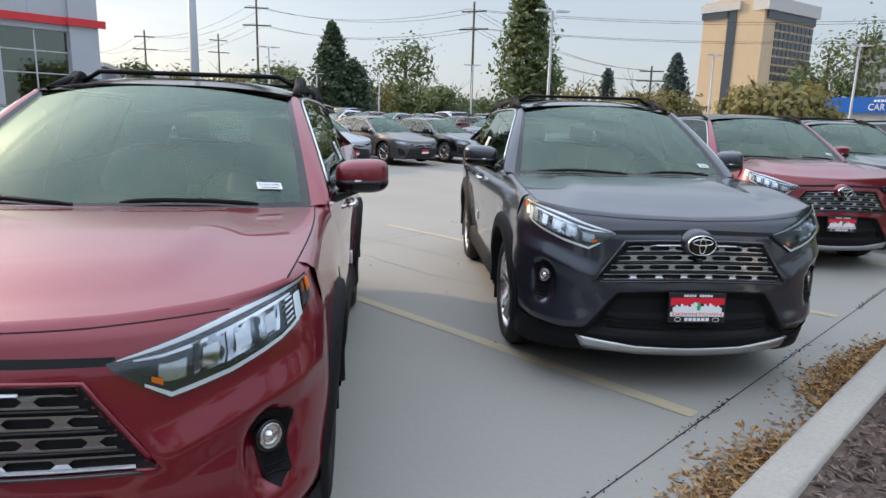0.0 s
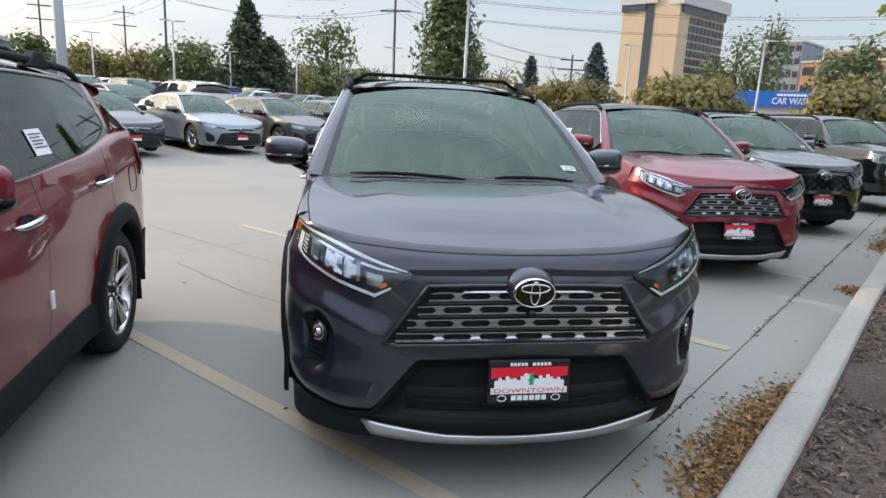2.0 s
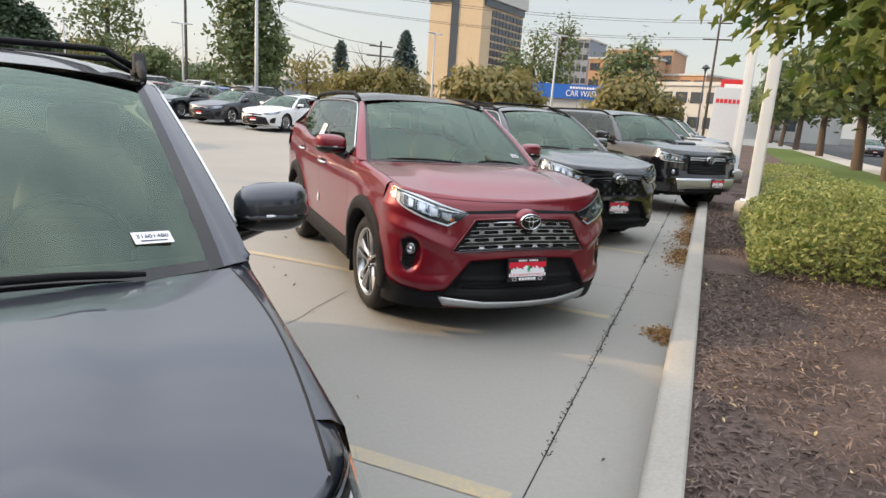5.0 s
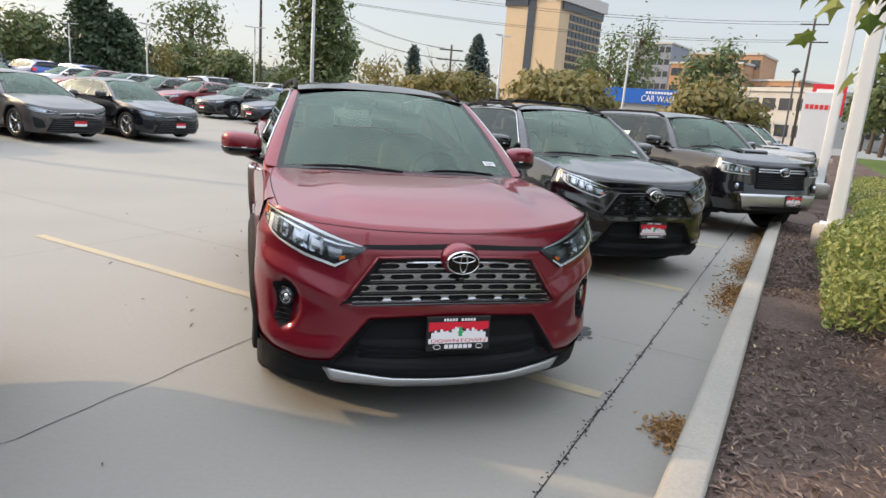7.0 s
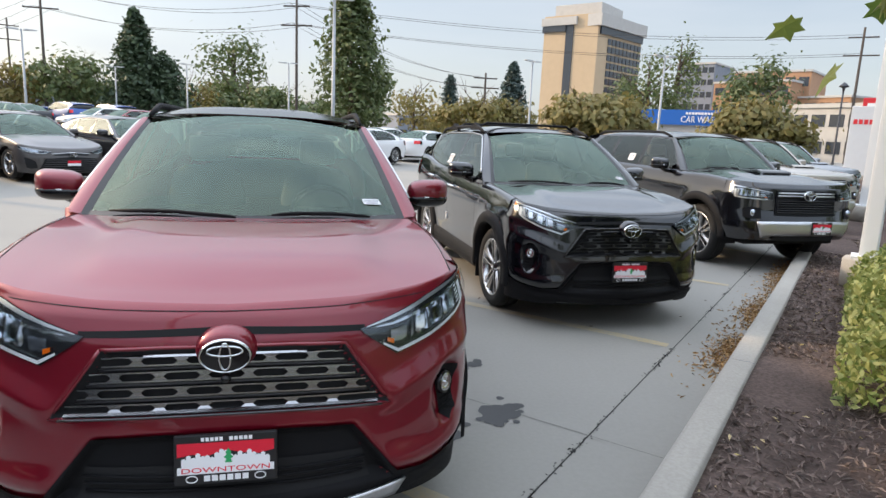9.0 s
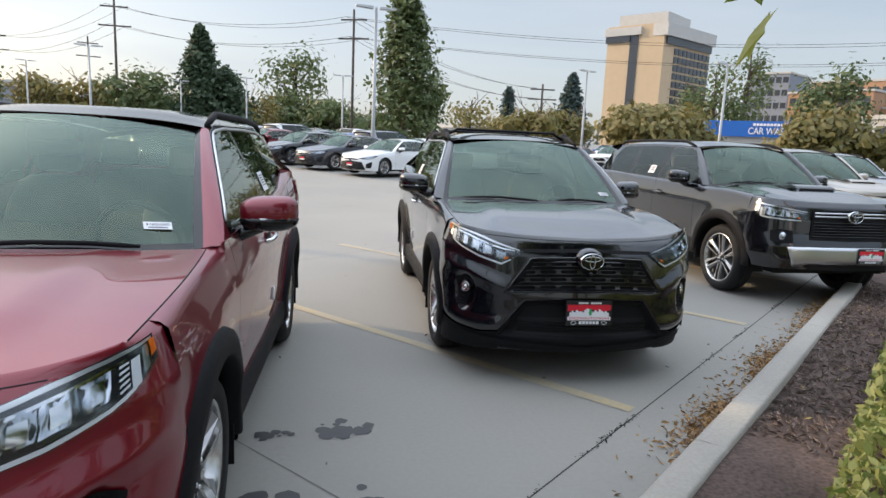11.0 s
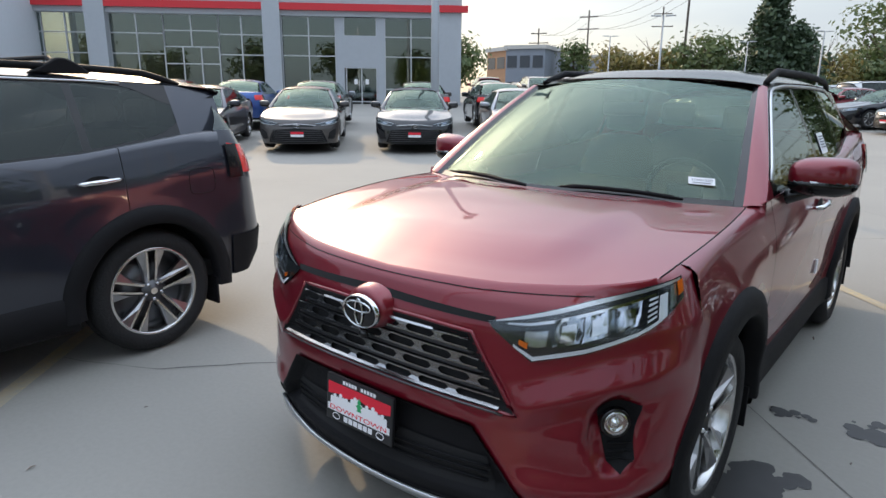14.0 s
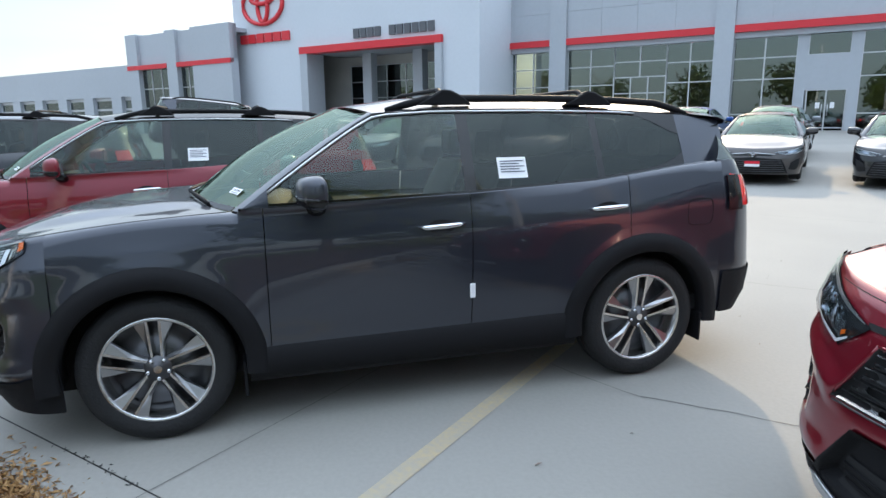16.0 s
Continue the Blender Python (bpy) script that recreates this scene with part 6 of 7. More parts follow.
block("warehouse", away(131.1, 110, e2), away(127.8, 108, e2), 8.4, 12, GREYBLD, "blue-grey boxy warehouse building", 2, 3)
for az0, az1, dist, h in ((127.2, 125.6, 150, 8.5), (123.4, 121.8, 170, 9.5), (121.6, 120.4, 180, 11), (120.2, 117.6, 165, 8), (116.8, 114, 170, 9), (110, 107, 180, 8), (96.6, 94.8, 120, 5.6), (101, 99, 170, 7), (88.6, 85, 160, 5.5), (141, 137, 170, 8)):
    block("distant_building", away(az0, dist, e2), away(az1, dist * 1.03, e2), h, 12, GREYBLD if int(az0 * 10) % 3 else PALE, "plain grey building beyond the lot", 2, 4, group="buildings beyond the lot")


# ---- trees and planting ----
# also colours the dome that stands in for shade inside the shrubs
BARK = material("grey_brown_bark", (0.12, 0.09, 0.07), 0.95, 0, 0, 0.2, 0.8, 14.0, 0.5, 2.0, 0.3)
G_DARK = leaf_material("dark_conifer_needles", (0.035, 0.065, 0.035), (0.075, 0.115, 0.055))
G_MID = leaf_material("mid_green_leaves", (0.065, 0.105, 0.035), (0.15, 0.18, 0.07))
G_OLIVE = leaf_material("olive_autumn_leaves", (0.13, 0.13, 0.035), (0.22, 0.17, 0.05))
G_ORANGE = leaf_material("orange_autumn_leaves", (0.15, 0.15, 0.05), (0.27, 0.21, 0.07))
G_BLUE = leaf_material("blue_spruce_needles", (0.045, 0.075, 0.07), (0.08, 0.12, 0.105))
G_MAPLE = leaf_material("maple_leaves", (0.06, 0.12, 0.025), (0.29, 0.32, 0.085), 0.45)
G_BUSH = leaf_material("shrub_leaves", (0.12, 0.18, 0.04), (0.40, 0.41, 0.15), 0.35)
rng = np.random.default_rng(7)


def quads(centres, normals, size, aspect=1.0, fold=0.0):
    """Leaf clumps as loose kites about their centres."""
    n = len(centres)
    up = rng.normal(size=(n, 3))
    a = np.cross(normals, up)
    a /= np.linalg.norm(a, axis=1)[:, None] + 1e-9
    b = np.cross(normals, a)
    b /= np.linalg.norm(b, axis=1)[:, None] + 1e-9
    s = np.asarray(size).reshape(-1, 1) * np.ones((n, 1))
    v = np.stack([centres - a * s, centres - b * s * 0.55 * aspect + normals * s * fold, centres + a * s * 1.1, centres + b * s * 0.6 * aspect + normals * s * fold], axis=1).reshape(-1, 3)
    f = [(4 * i, 4 * i + 1, 4 * i + 2, 4 * i + 3) for i in range(n)]
    return v, f


def trunk(tree, h, r, limbs, spread, top):
    verts, faces = [], []

    def limb(points, radii, seg=7):
        base = len(verts)
        pts = [Vector(p) for p in points]
        for i, p in enumerate(pts):
            d = (pts[min(i + 1, len(pts) - 1)] - pts[max(i - 1, 0)]).normalized()
            side = d.cross(Vector((0.3, 1, 0.1))).normalized()
            upv = side.cross(d)
            for j in range(seg):
                a = 2 * math.pi * j / seg
                verts.append(p + (side * math.cos(a) + upv * math.sin(a)) * radii[i])
        for i in range(len(pts) - 1):
            for j in range(seg):
                faces.append((base + i * seg + j, base + i * seg + (j + 1) % seg, base + (i + 1) * seg + (j + 1) % seg, base + (i + 1) * seg + j))
    limb([(0, 0, 0), (0.02 * h, 0.01 * h, h * 0.3), (-0.01 * h, 0.02 * h, h * 0.65), (0, 0, h * top)], [r * 1.3, r, r * 0.7, r * 0.15])
    for i in range(limbs):
        a, z0 = rng.uniform(0, 6.28), h * rng.uniform(0.28, 0.75)
        ln = spread * rng.uniform(0.5, 1.0)
        p1 = Vector((math.cos(a) * ln * 0.5, math.sin(a) * ln * 0.5, z0 + ln * 0.45))
        p2 = Vector((math.cos(a + 0.3) * ln, math.sin(a + 0.3) * ln, z0 + ln * 0.95))
        limb([(0, 0, z0), p1, p2], [r * 0.45, r * 0.28, r * 0.06], 5)
        for k in range(2):
            b = a + rng.uniform(-1, 1)
            limb([p1, p1 + Vector((math.cos(b) * ln * 0.4, math.sin(b) * ln * 0.4, ln * 0.45))], [r * 0.2, r * 0.04], 4)
    raw("trunk", verts, faces, BARK, tree)


def broadleaf(x, y, h, w, mat, label, n=2600, size=0.30, low=0.18, gaps=0.45, seed=0, group="trees beyond the lot"):
    """trunk with limbs, and a crown of many loose clumps gathered round boughs"""
    tree = thing("tree", pose(x, y, 0, 0, 0, seed * 47), label, "tree", group)
    trunk(tree, h, 0.018 * h + 0.05, 9, w * 0.45, 0.93)
    k = 26
    boughs = rng.normal(size=(k, 3))
    boughs /= np.linalg.norm(boughs, axis=1)[:, None]
    rad = rng.uniform(0.55, 1.0, size=(k, 1))
    cen = boughs * rad * np.array([w * 0.42, w * 0.42, h * (1 - low) * 0.42]) + np.array([0, 0, h * (low + (1 - low) * 0.5)])
    idx = rng.integers(0, k, n)
    off = rng.normal(size=(n, 3)) * np.array([w, w, h * 0.8]) * 0.085 * (1 + gaps * 0.3)
    c = cen[idx] + off
    nrm = off + rng.normal(size=(n, 3)) * w * 0.05 + np.array([0, 0, 0.05 * w])
    nrm /= np.linalg.norm(nrm, axis=1)[:, None]
    v, f = quads(c, nrm, rng.uniform(0.5, 1.2, n) * size)
    raw("crown", v, f, mat, tree, smooth=False)
    return tree


def conifer(x, y, h, w, mat, label, n=3000, size=0.34, power=1.0, seed=0):
    tree = thing("tree", pose(x, y, 0, 0, 0, seed * 31), label, "tree", "trees beyond the lot")
    lathe("trunk", [(0.02 * h, 0), (0.012 * h, h * 0.5), (0.002 * h, h * 0.98), (0, h)], BARK, tree, seg=8, axis="z")
    t = rng.uniform(0, 1, n) ** 0.75
    tiers = np.round(t * 22) / 22
    z = h * (0.05 + 0.95 * (0.6 * tiers + 0.4 * t))
    lob = 0.75 + 0.25 * np.sin(rng.uniform(0, 6.28, n) * 5)
    a = rng.uniform(0, 6.28, n)
    bump = 0.82 + 0.18 * np.sin(a * 5 + tiers * 40) + 0.10 * np.sin(a * 3 + tiers * 17)
    rr = w / 2 * np.clip(1 - (z / h), 0, 1) ** power * np.clip(z / h * 5, 0.55, 1) * bump * rng.uniform(0.35, 1.08, n) * (0.85 + 0.3 * rng.uniform(size=n) ** 3) + 0.08
    c = np.stack([rr * np.cos(a), rr * np.sin(a), z - rr * 0.16], axis=1)
    nrm = np.stack([np.cos(a) * 0.6, np.sin(a) * 0.6, np.full(n, 0.7)], axis=1) + rng.normal(size=(n, 3)) * 0.7
    c += rng.normal(size=(n, 3)) * 0.18
    nrm /= np.linalg.norm(nrm, axis=1)[:, None]
    v, f = quads(c, nrm, rng.uniform(0.4, 1.1, n) * size, 0.9)
    raw("crown", v, f, mat, tree, smooth=False)
    return tree


conifer(-24.6, 86.4, 14.2, 11.5, G_DARK, "tall dark green pointed spruce tree", 7000, 0.40, 0.72, 1)
conifer(*away(107.6, 88), 9.5, 11.0, G_DARK, "dark green spruce, broad and lower", 5000, 0.40, 0.45, 2)
conifer(1.4, 75.5, 17.2, 12.0, G_MID, "tall green conical leafy tree", 8000, 0.38, 0.5, 3)
broadleaf(*away(91.2, 75), 11.0, 6.5, G_MID, "leafy green full-crowned tree", 2400, 0.34, 0.12, seed=21)
conifer(18.4, 133, 12.8, 6.4, G_BLUE, "dark blue-green rounded spruce tree", 2600, 0.42, 0.5, 4)
conifer(*away(78.3, 110), 13.5, 10, G_BLUE, "dark broad spruce tree", 4000, 0.45, 0.7, 5)
broadleaf(-19.8, 116, 16.5, 11, G_MID, "half-bare tall tree with open crown", 1300, 0.42, 0.35, 1.0, 6)
broadleaf(*away(101.0, 105), 9, 11, G_MID, "green tree at the lot's edge", 2600, 0.4, 0.05, seed=7)
for az, dist, h, w, mt, lb, n in ((114, 92, 9.6, 10, G_MID, "green tree at the lot's edge", 2400), (117.5, 96, 8, 9, G_OLIVE, "yellowing tree at the lot's edge", 2000), (111.8, 98, 7, 9, G_MID, "green tree at the lot's edge", 2000), (121, 100, 8.0, 9, G_OLIVE, "yellowing tree at the lot's edge", 1800), (105.3, 100, 7, 10, G_OLIVE, "yellowing tree at the lot's edge", 2000), (99, 100, 7.5, 10, G_MID, "green tree at the lot's edge", 2200), (124.6, 112, 10.5, 6, G_MID, "green tree at the lot's edge", 1800), (135.2, 82, 8.6, 9, G_MID, "green tree behind the showroom", 2400), (95.6, 110, 6.5, 8, G_MID, "green tree at the lot's edge", 1400), (103.2, 108, 8.5, 9, G_MID, "green tree at the lot's edge", 1800), (109.2, 104, 7.5, 10, G_MID, "green tree at the lot's edge", 1800),
                              (86.8, 100, 8.8, 9, G_ORANGE, "thin orange-brown half-bare tree", 700), (81.2, 84, 6.6, 10.5, G_OLIVE, "yellow-green low spreading tree", 2600), (78.6, 88, 6.8, 8, G_OLIVE, "yellow-green low spreading tree", 1800), (71.6, 62, 6.2, 8.5, G_ORANGE, "low orange autumn-leaved tree", 3000), (68.6, 64, 5.6, 6.5, G_ORANGE, "low orange autumn-leaved tree", 2200), (67.0, 105, 15, 11, G_MID, "tall thin-leaved green tree", 2200), (64.6, 112, 19, 9, G_MID, "tall half-bare thin tree", 1100), (58.7, 92, 12.8, 9.5, G_MID, "tall grey-green open-crowned tree", 2200), (59.0, 64, 5.8, 8, G_ORANGE, "low orange autumn-leaved tree", 2600), (56.6, 66, 4.8, 7, G_OLIVE, "low olive autumn-leaved tree", 1800), (62.6, 100, 6.5, 7, G_OLIVE, "yellow-green small leafy tree", 1400), (84.5, 120, 5, 9, G_OLIVE, "low yellowing leafy tree", 1000)):
    broadleaf(*away(az, dist), h, w, mt, lb, n, 0.36, 0.12 if h < 8 else 0.2, 0.7, int(az))
# street trees past the bed
broadleaf(*at(24.5, -6.0).xy, 7.5, 5.0, G_MID, "green street tree on the verge", 3200, 0.22, 0.35, seed=3, group="street trees")
broadleaf(*at(31, -6.2).xy, 8, 6.0, G_MID, "green street tree on the verge", 3200, 0.24, 0.35, seed=9, group="street trees")
broadleaf(*at(16, -6.0).xy, 7.5, 5.0, G_MAPLE, "green street tree on the verge", 3200, 0.20, 0.33, seed=5, group="street trees")
# below i = 0 the trees are unseen, added to darken reflections in the cars
for i in range(-9, 7):
    broadleaf(*at(45 + i * 13, -26 - (i % 3) * 3).xy, 8 + i % 3, 8, G_MID, "green tree across the street", 1300, 0.4, 0.2, seed=60 + i, group="street trees")
    if i >= 0:
        broadleaf(*at(48 + i * 14, -7).xy, 8 + i % 2, 7, G_MID, "green street tree on the verge", 1300, 0.36, 0.3, seed=80 + i, group="street trees")


def maple(x, y):
    """A young maple: each leaf five-lobed, hanging from twigs."""
    tree = thing("maple_tree", pose(x, y, 0.12), "young maple tree with dense green lobed leaves", "tree")
    trunk(tree, 4.6, 0.085, 12, 1.9, 0.95)
    lobes = [(0, -0.5), (0.16, -0.34), (0.42, -0.36), (0.30, -0.12), (0.52, 0.10), (0.26, 0.14), (0.16, 0.26), (0.0, 0.55), (-0.16, 0.26), (-0.26, 0.14), (-0.52, 0.10), (-0.30, -0.12), (-0.42, -0.36), (-0.16, -0.34)]
    n = 6000
    verts, faces = [], []
    d = rng.normal(size=(n, 3))
    d /= np.linalg.norm(d, axis=1)[:, None]
    k = 40
    bd = rng.normal(size=(k, 3))
    bd /= np.linalg.norm(bd, axis=1)[:, None]
    for i in range(n):
        b = bd[rng.integers(0, k)]
        r = rng.uniform(0.55, 1.0)
        c = Vector(b * r * np.array([1.75, 1.75, 1.55]) + rng.normal(size=3) * 0.27) + Vector((-0.25, 0.35, 3.25))
        if c.z < 1.55:
            continue
        out = Vector((c.x + 0.25, c.y - 0.35, 0.35 * (c.z - 3.0))).normalized()
        nrm = (out * 0.7 + Vector((0, 0, 0.55)) + Vector(rng.normal(size=3) * 0.35)).normalized()
        tip = (Vector((0, 0, -1)) + out * 0.55 + Vector(rng.normal(size=3) * 0.3))
        tip = (tip - nrm * tip.dot(nrm)).normalized()
        side = tip.cross(nrm)
        s = rng.uniform(0.12, 0.21)
        base = len(verts)
        verts.append(c + nrm * 0.012)
        for lx, ly in lobes:
            verts.append(c + side * lx * s + tip * ly * s - nrm * (0.10 * s * abs(lx) * 2))
        m = len(lobes)
        for j in range(m):
            faces.append((base, base + 1 + j, base + 1 + (j + 1) % m))
    raw("leaves", verts, faces, G_MAPLE, tree, smooth=False)
    return tree


maple(7.85, 6.3)


def shrub(s0, s1, p0, p1, h, n, label):
    """A loose mounded shrub of fine upright shoots."""
    c = at((s0 + s1) / 2, (p0 + p1) / 2, 0.12)
    sh = thing("shrub", Matrix.Translation(c) @ pose(0, 0, 0, 0, 0, KERB_TURN), label, "shrub", "shrubs in the bed")
    ls, lp = (s1 - s0) / 2, abs(p1 - p0) / 2
    u = rng.uniform(-1, 1, n)
    v = rng.uniform(-1, 1, n)
    e = np.clip(1 - np.abs(u) ** 3.5, 0, 1) ** 0.4 * np.clip(1 - np.abs(v) ** 3.5, 0, 1) ** 0.4
    hh = h * e * (0.80 + 0.12 * np.sin(u * ls * 2.7 + v * 3) + 0.08 * np.sin(u * ls * 6.1 - v * 7))
    t = rng.uniform(0, 1, n) ** 0.45
    x, y, z = u * ls, v * lp, hh * t
    spill = (1 - t) * 0.06
    c3 = np.stack([x * (1 - spill), y * (1 - spill), z + 0.01], axis=1)
    nrm = rng.normal(size=(n, 3)) * 0.8 + np.stack([u * 0.6, v * 0.6, np.full(n, 0.25)], axis=1)
    nrm /= np.linalg.norm(nrm, axis=1)[:, None]
    vv, ff = quads(c3, nrm, rng.uniform(0.018, 0.042, n), 0.8)
    raw("foliage", vv, ff, G_BUSH, sh, smooth=False)
    verts, faces = [], []
    for i in range(500):
        j = rng.integers(0, n)
        b, tip = Vector((x[j] * 0.8, y[j] * 0.8, 0)), Vector((x[j], y[j], hh[j] * 0.95))
        k = len(verts)
        verts += [b + Vector((0.004, 0, 0)), b - Vector((0.004, 0, 0)), tip]
        faces.append((k, k + 1, k + 2))
    raw("stems", verts, faces, BARK, sh, smooth=False)
    # added dark dome under the leaves, its colour stands in for inner shade
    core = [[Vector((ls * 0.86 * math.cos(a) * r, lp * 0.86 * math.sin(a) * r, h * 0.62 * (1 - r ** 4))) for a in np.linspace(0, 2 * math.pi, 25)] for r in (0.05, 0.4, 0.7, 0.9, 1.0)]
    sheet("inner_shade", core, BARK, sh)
    return sh


shrub(4.7, 9.4, -0.62, -3.1, 0.80, 34000, "low yellow-green mounded shrub with fine leaves")
shrub(9.8, 14.6, -1.3, -3.6, 0.62, 16000, "low olive mounded shrub with fine leaves")
shrub(15.2, 21.5, -1.3, -3.4, 0.60, 10000, "low green mounded shrub with fine leaves")
shrub(-3.6, -2.42, -0.60, -1.9, 0.34, 12000, "low yellow-green shrub at the bed's edge")
shrub(9.4, 11.5, -3.2, -5.0, 0.5, 7000, "low olive shrub with fine leaves")

# bark chips, fallen leaves
CHIP = leaf_material("bark_chips", (0.06, 0.043, 0.036), (0.27, 0.20, 0.17), 0.0)
LITTER = leaf_material("dry_fallen_leaves", (0.22, 0.11, 0.04), (0.50, 0.31, 0.13), 0.15)
YLEAF = leaf_material("yellow_fallen_leaves", (0.45, 0.36, 0.12), (0.62, 0.50, 0.28), 0.1)


def scatter(name, label, n, place, size, mat, aspect, flat=0.35):
    pts = np.array([place() for _ in range(n)])
    nrm = rng.normal(size=(n, 3)) * flat + np.array([0, 0, 1.0])
    nrm /= np.linalg.norm(nrm, axis=1)[:, None]
    v, f = quads(pts, nrm, rng.uniform(0.5, 1.0, n) * size, aspect, 0.25)
    tri = []
    for a, b, c, d in f:
        tri += [(a, b, c), (a, c, d)]
    return tagged(raw(name, v, tri, mat, smooth=False), label, "ground litter", kind="stuff")


def bed_z(s, p):
    return 0.11 + 0.02 * math.sin(s * 1.7 + p * 2) + (0.05 if p < -1 else 0.05 * max(0, (-p - 0.5) / 0.5) if p < -0.5 else 0)


def bed_place():
    while True:
        s, p = rng.uniform(-5, 13), -0.19 - 2.9 * rng.uniform(0, 1) ** 1.4
        if noise.noise(Vector((s * 0.9, p * 1.2, 3.1))) > -0.28:
            return tuple(at(s, p, bed_z(s, p) + rng.uniform(0.002, 0.014)))


scatter("bark_mulch", "dark shredded bark mulch on the bed", 26000, bed_place, 0.034, CHIP, 0.42, 0.5)


def pile_place():
    k = rng.integers(0, 12)
    c, w, pc = ((-1.15, 0.50, 0.10), (-1.35, 0.42, 0.13), (-0.75, 0.30, 0.07), (-1.7, 0.35, 0.14), (-2.9, 0.42, 0.12), (-3.3, 0.35, 0.14), (2.6, 0.13, 0.07), (5.9, 0.55, 0.12), (7.4, 0.6, 0.12), (-5.6, 0.8, 0.12), (9.5, 1.2, 0.10), (-1.2, 0.45, 0.12))[k]
    return tuple(at(c + rng.normal() * w * 0.6, min(0.38, abs(rng.normal()) * pc + 0.016), -0.02 + abs(rng.normal()) * 0.012))


scatter("leaf_litter", "brown and orange dry leaves heaped in the gutter", 9000, pile_place, 0.028, LITTER, 0.7, 0.6)
scatter("dark_litter", "dark wet leaf crumbs in the gutter", 1600, pile_place, 0.02, CHIP, 0.8, 0.4)
def joint_place():
    while True:
        s = rng.uniform(-6, 14)
        if noise.noise(Vector((s * 1.6, 0.4, 1.7))) + rng.uniform(-0.25, 0.25) > 0.02:
            return tuple(at(s, 0.452 + rng.normal() * 0.013, 0.004))


scatter("joint_debris", "dark crumbs of debris along the gutter joint", 800, joint_place, 0.012, JOINT, 0.8, 0.5)
scatter("yellow_leaves", "small pale yellow fallen leaves on the bed", 420, bed_place, 0.026, YLEAF, 0.6, 0.5)
scatter("loose_leaves", "single dry leaves on the concrete", 110, lambda: tuple(at(rng.uniform(-5, 12), rng.uniform(0.1, 7) ** 1.0, 0.008)), 0.024, CHIP, 0.7, 0.3)

# wet stains and cracks
WET = material("wet_stain", (0.035, 0.035, 0.036), 0.5, vary=0.3, scale=12)


def stain(x, y, r, n, seed):
    random.seed(seed)
    verts, faces = [], []
    for i in range(n):
        a, d = random.uniform(0, 6.28), r * random.uniform(0, 1.0) ** 1.3
        cx, cy, rr = x + math.cos(a) * d * 0.85, y + math.sin(a) * d * 0.9, r * random.uniform(0.10, 0.42) * (1 - 0.6 * d / r)
        b = len(verts)
        verts.append((cx, cy, 0.0034 + 0.00001 * i))
        for j in range(18):
            t = 2 * math.pi * j / 18
            q = rr * (1 + 0.35 * noise.noise(Vector((math.cos(t) * 1.3 + i, math.sin(t) * 1.3, seed))))
            verts.append((cx + math.cos(t) * q, cy + math.sin(t) * q, 0.0034 + 0.00001 * i))
        for j in range(18):
            faces.append((b, b + 1 + j, b + 1 + (j + 1) % 18))
    tagged(raw("wet_stain", verts, faces, WET, smooth=False), "dark wet stain on the concrete", "stain", "wet stains", "structure")


for k, (x, y, r, n) in enumerate(((4.62, 8.60, 0.13, 12), (4.98, 8.68, 0.20, 16), (4.72, 7.85, 0.30, 22), (5.10, 7.92, 0.26, 18), (-7.0, 16.2, 0.3, 8))):
    if y < 14:
        stain(x, y, r, n, 11 + k)


def crack(points, w):
    pts = []
    for a, b in zip(points, points[1:]):
        for t in np.linspace(0, 1, 12, endpoint=False):
            p = Vector(a).lerp(Vector(b), t)
            pts.append(Vector((p.x + 0.03 * noise.noise(p * 4), p.y + 0.03 * noise.noise(p * 4 + Vector((9, 0, 0))), 0)))
    g = [[(p.x - w, p.y, 0.0032), (p.x + w, p.y + w * 0.4, 0.0032)] for p in pts]
    tagged(sheet("crack", g, JOINT, flip=False), "fine crack in the concrete", "crack", "cracks", "structure")


crack([(2.85, 7.75, 0), (2.39, 7.09, 0), (2.0, 6.5, 0), (1.6, 6.2, 0), (0.9, 5.9, 0)], 0.004)
crack([(-0.3, 8.3, 0), (-0.9, 7.4, 0), (-1.5, 6.6, 0)], 0.003)
crack([(0.5, 5.0, 0), (0.2, 5.15, 0), (-0.4, 5.5, 0), (-1.4, 6.45, 0)], 0.003)

# ---- more cars ----
vehicle(pose(-3.5, -2.55, 0, 0, 0, 10), SUV, BLACK, "black compact SUV with roof rack, parked by the kerb", rack=2, grille="dark", skid=False, detail=1, window_sheet=True)
ramp = thing("display_ramp", Matrix.Translation((-13.6, -2.1, 0)) @ pose(0, 0, 0, 0, 0, 100), "dark steel display ramp under a tilted car", "ramp")
slab("ramp_bed", [(-0.4, 0.0), (4.9, 0.0), (4.9, 0.75), (-0.4, 0.12)], 1.9, SIGNGREY, ramp, place=pose(0, -0.95, 0))
vehicle(Matrix.Translation((-14.9, 3.2, 0.12)) @ pose(0, 0, 0, 0, 0, 197) @ pose(0, 0, 0, 7), SUV, GREY, "dark grey SUV tilted up on a display ramp", detail=1, window_sheet=False, group="cars in the lot")

PROTO = {}


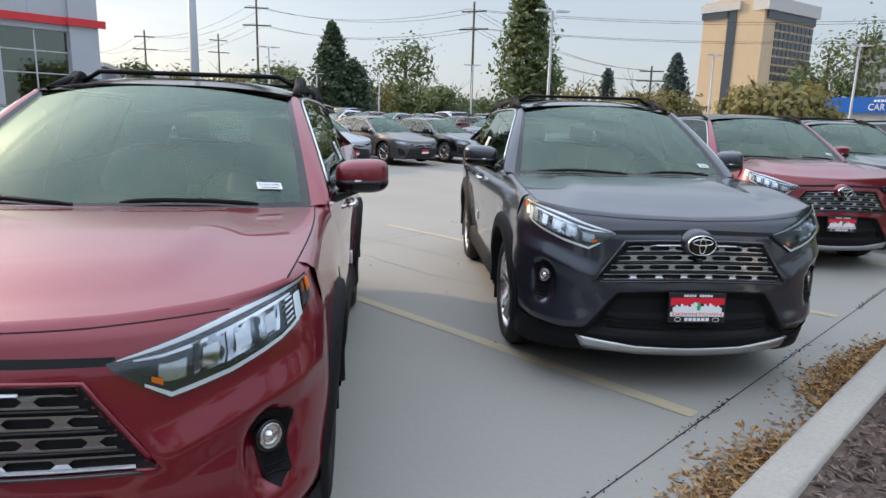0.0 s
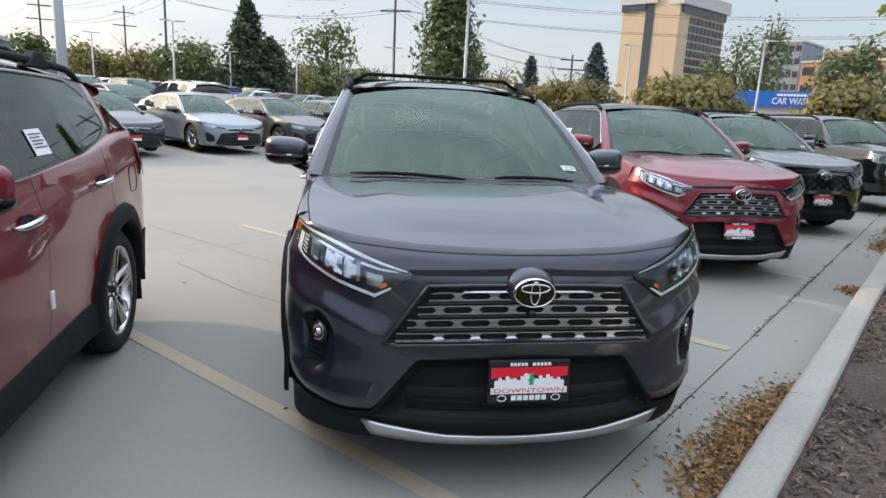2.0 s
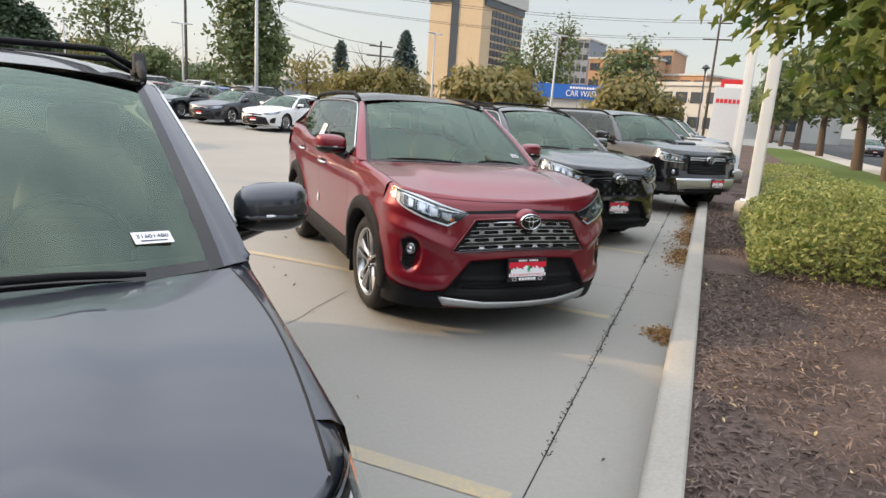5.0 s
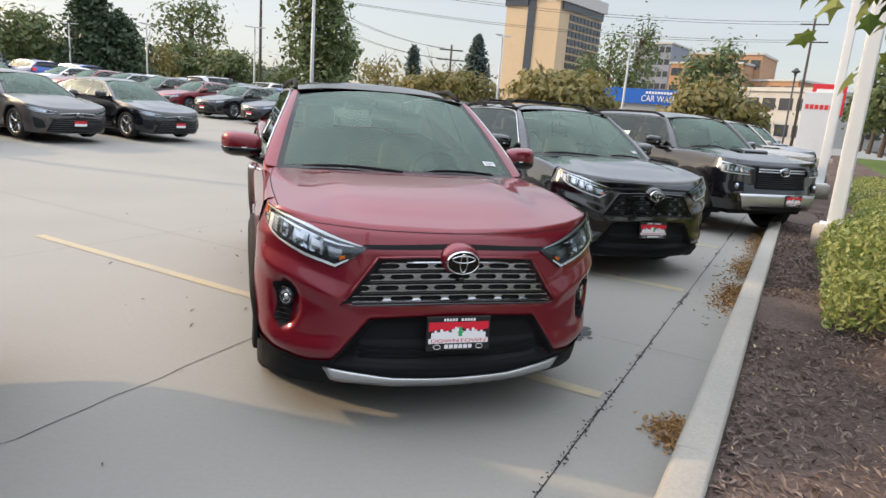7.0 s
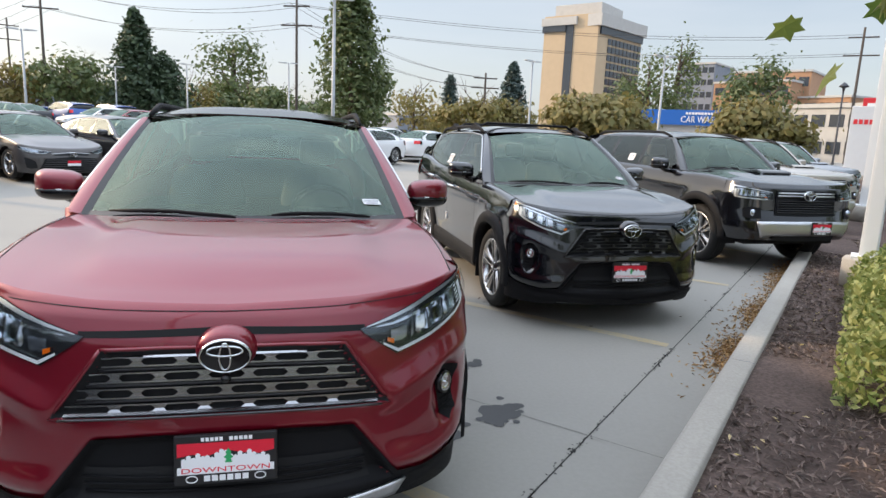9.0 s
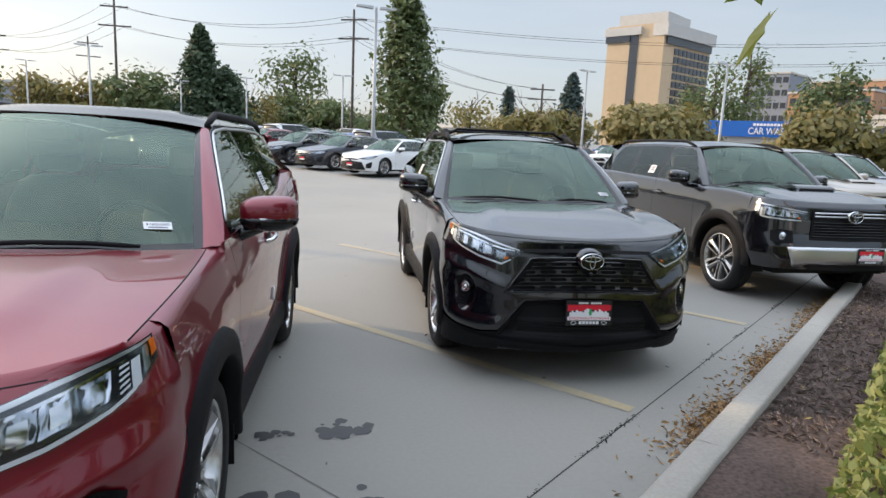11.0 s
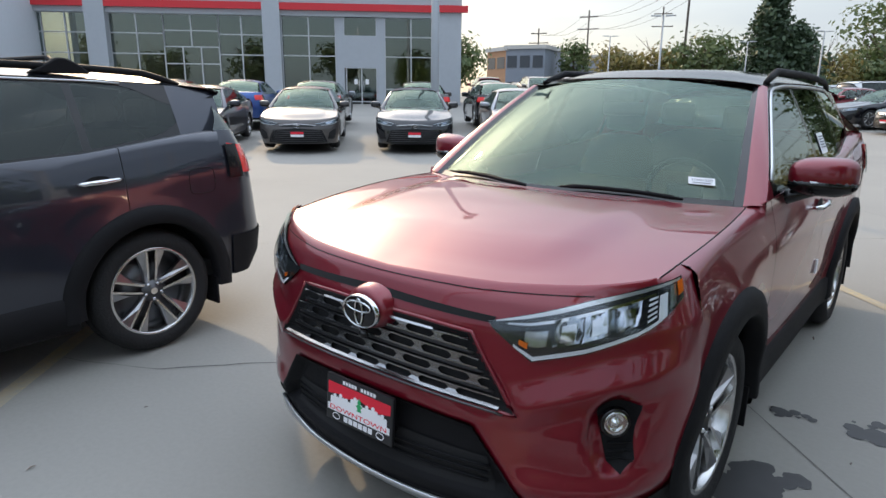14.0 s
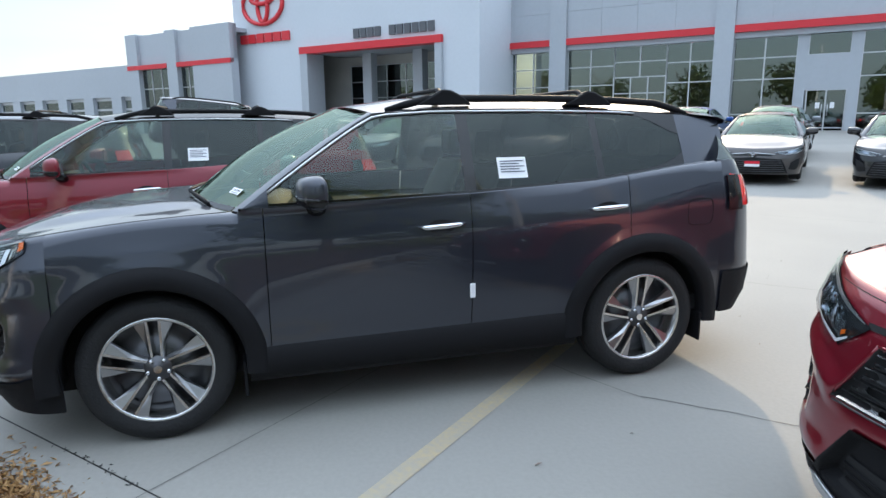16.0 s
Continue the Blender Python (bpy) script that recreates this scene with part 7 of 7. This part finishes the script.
def lot_car(s, p, turn, paint, label, kind=SEDAN, far=False):
    """A car in the lot; alike cars share their meshes."""
    z = rise(p + 2.2)
    m = Matrix.Translation(at(s, p, z)) @ pose(0, 0, 0, 0, 0, KERB_TURN + turn) @ pose(0, 0, 0, 1.4 if abs(turn) < 10 else 0)
    key = (paint.name, id(kind), far)
    if key in PROTO:
        return tagged(copy_thing(PROTO[key], m), label)
    car = vehicle(m, kind, paint, label, detail=0 if far else 1, grille="sedan" if kind is SEDAN else "bars", chrome=False, group="cars in the lot", window_sheet=False)
    PROTO[key] = plainer(car, paint) if far else car
    return PROTO[key]


def plainer(car, paint):
    """A far car with its small parts gathered: body, windows, lamps, trim and each wheel."""
    bins = {}
    bpy.context.view_layer.update()
    inv = car.matrix_world.inverted()
    wheels = [o for o in car.children if o.name.startswith("tyre")]
    parts = list(car.children_recursive)
    for o in parts:
        top = o
        while top.parent is not car:
            top = top.parent
        mt = o.data.materials[0]
        if top in wheels:
            key = ("wheel", wheels.index(top), RUBBER if mt is RUBBER else ALLOY)
        elif mt is paint:
            key = ("body", 0, paint)
        elif mt in (SCREEN, SIDEGLASS, PRIVACY):
            key = ("window", o.name, mt)
        elif mt in (LAMPIN, LAMPWHITE, SATIN, CHROME, PAPER):
            key = ("headlamp", 1 if (inv @ o.matrix_world @ o.data.vertices[0].co).x > 0 else -1, LAMPWHITE)
        elif mt in (TAILRED, AMBER, PLATERED):
            key = ("tail_lamp", 1 if (inv @ o.matrix_world @ o.data.vertices[0].co).x > 0 else -1, TAILRED)
        elif mt is LENS:
            continue
        else:
            key = ("trim", 0, GLOSSBLACK)
        v, f = bins.setdefault(key, ([], []))
        rel = inv @ o.matrix_world
        base = len(v)
        v += [rel @ q.co for q in o.data.vertices]
        f += [tuple(base + k for k in q.vertices) for q in o.data.polygons]
    bpy.data.batch_remove(parts)
    tyres = {}
    for (nm, k, mt), (v, f) in sorted(bins.items(), key=lambda b: (b[0][0], str(b[0][1]), b[0][2].name != "tyre_rubber")):
        if nm == "wheel" and mt is ALLOY:
            raw("rim", v, f, mt, tyres[k])
        else:
            ob = raw(nm, v, f, mt, car)
            if nm == "wheel":
                tyres[k] = ob
            if nm == "window":
                ob.visible_shadow = False
    return car


TONES = [(SILVER, "silver"), (BROWN, "brown-grey"), (BLACK, "black"), (WHITE, "white"), (GREY, "dark grey"), (BLUE, "blue"), (RED, "red"), (TAUPE, "light taupe")]
row = [(-11.2, GREY, "dark grey"), (-8.4, BLACK, "black"), (-5.7, BLACK, "black"), (-3.0, GREY, "dark grey"), (-0.25, BROWN, "brown-grey"), (2.46, BLACK, "black"), (5.3, SILVER, "silver"), (8.05, BROWN, "brown-grey"), (10.7, BLACK, "black")]
for s, mt, nm in row:
    lot_car(s, 14.1 + rng.uniform(-0.12, 0.12), rng.uniform(-2, 2), mt, nm + " saloon car facing out of the front row")
for i, (s, mt, nm) in enumerate(((-11, BLUE, "blue"), (-8.2, SILVER, "silver"), (-5.6, BLACK, "black"), (-3.1, BLUE, "blue"), (-0.5, SILVER, "silver"), (3.0, BROWN, "brown-grey"), (5.6, BLACK, "black"), (8.3, TAUPE, "light taupe"))):
    lot_car(s, 24.6, 180 + rng.uniform(-2, 2), mt, nm + " car backed against the front row", SUV if i == 7 else SEDAN, far=True)
for i, (p, mt, nm) in enumerate(((17.0, WHITE, "white"), (19.8, GREY, "dark grey"), (22.6, BLACK, "black"), (25.5, RED, "red"), (28.3, BROWN, "brown-grey"), (31.0, SILVER, "silver"), (33.8, RED, "red"), (36.5, WHITE, "white"))):
    lot_car(18.6, p, -90 + rng.uniform(-2, 2), mt, nm + " saloon car in the cross row", far=i > 3)
for i, (p, mt, nm) in enumerate(((17.6, WHITE, "white"), (20.3, WHITE, "white"), (23.0, SILVER, "silver"), (25.7, BLUE, "blue"), (28.4, GREY, "dark grey"), (31, WHITE, "white"), (33.7, SILVER, "silver"))):
    lot_car(29.4, p, 90 + rng.uniform(-2, 2), mt, nm + " car in the cross row, tail to tail", SUV if i % 3 == 2 else SEDAN, far=True)
for rowp, s0, s1, turn in ((33.5, 7.5, 17, 0), (44, 8, 44, 180), (52, 10, 56, 0), (62, 12, 64, 0)):
    s = s0
    while s < s1:
        mt, nm = TONES[int(rng.integers(0, len(TONES)))]
        lot_car(s, rowp, turn, mt, nm + " car in a far row of the lot", SUV if rng.uniform() < 0.4 else SEDAN, far=True)
        s += 2.75
for i, (s, p) in enumerate(((40, 14), (40, 17), (40, 20), (40, 23), (48, 12), (48, 15), (48, 18), (48, 21), (48, 25))):
    mt, nm = TONES[(i * 3) % len(TONES)]
    lot_car(s, p, -90, mt, nm + " car in a far row of the lot", SUV if i % 2 else SEDAN, far=True)
# trucks past the black off-road SUV
vehicle(pose(12.6, 15.4, 0, 0, 0, 9), TRUCK, TAUPE, "light taupe off-road SUV parked by the kerb", grille="truck", wheel_style="six", chrome=False, detail=1)
vehicle(pose(15.5, 18.9, 0, 0, 0, 9), TRUCK, SILVER, "silver off-road SUV parked by the kerb", grille="truck", wheel_style="six", chrome=False, detail=1)
vehicle(Matrix.Translation(at(62, -13, 0.0)) @ pose(0, 0, 0, 0, 0, KERB_TURN - 90), SEDAN, GREY, "dark grey car standing on the street", grille="sedan", chrome=False, detail=0, group="cars on the street")
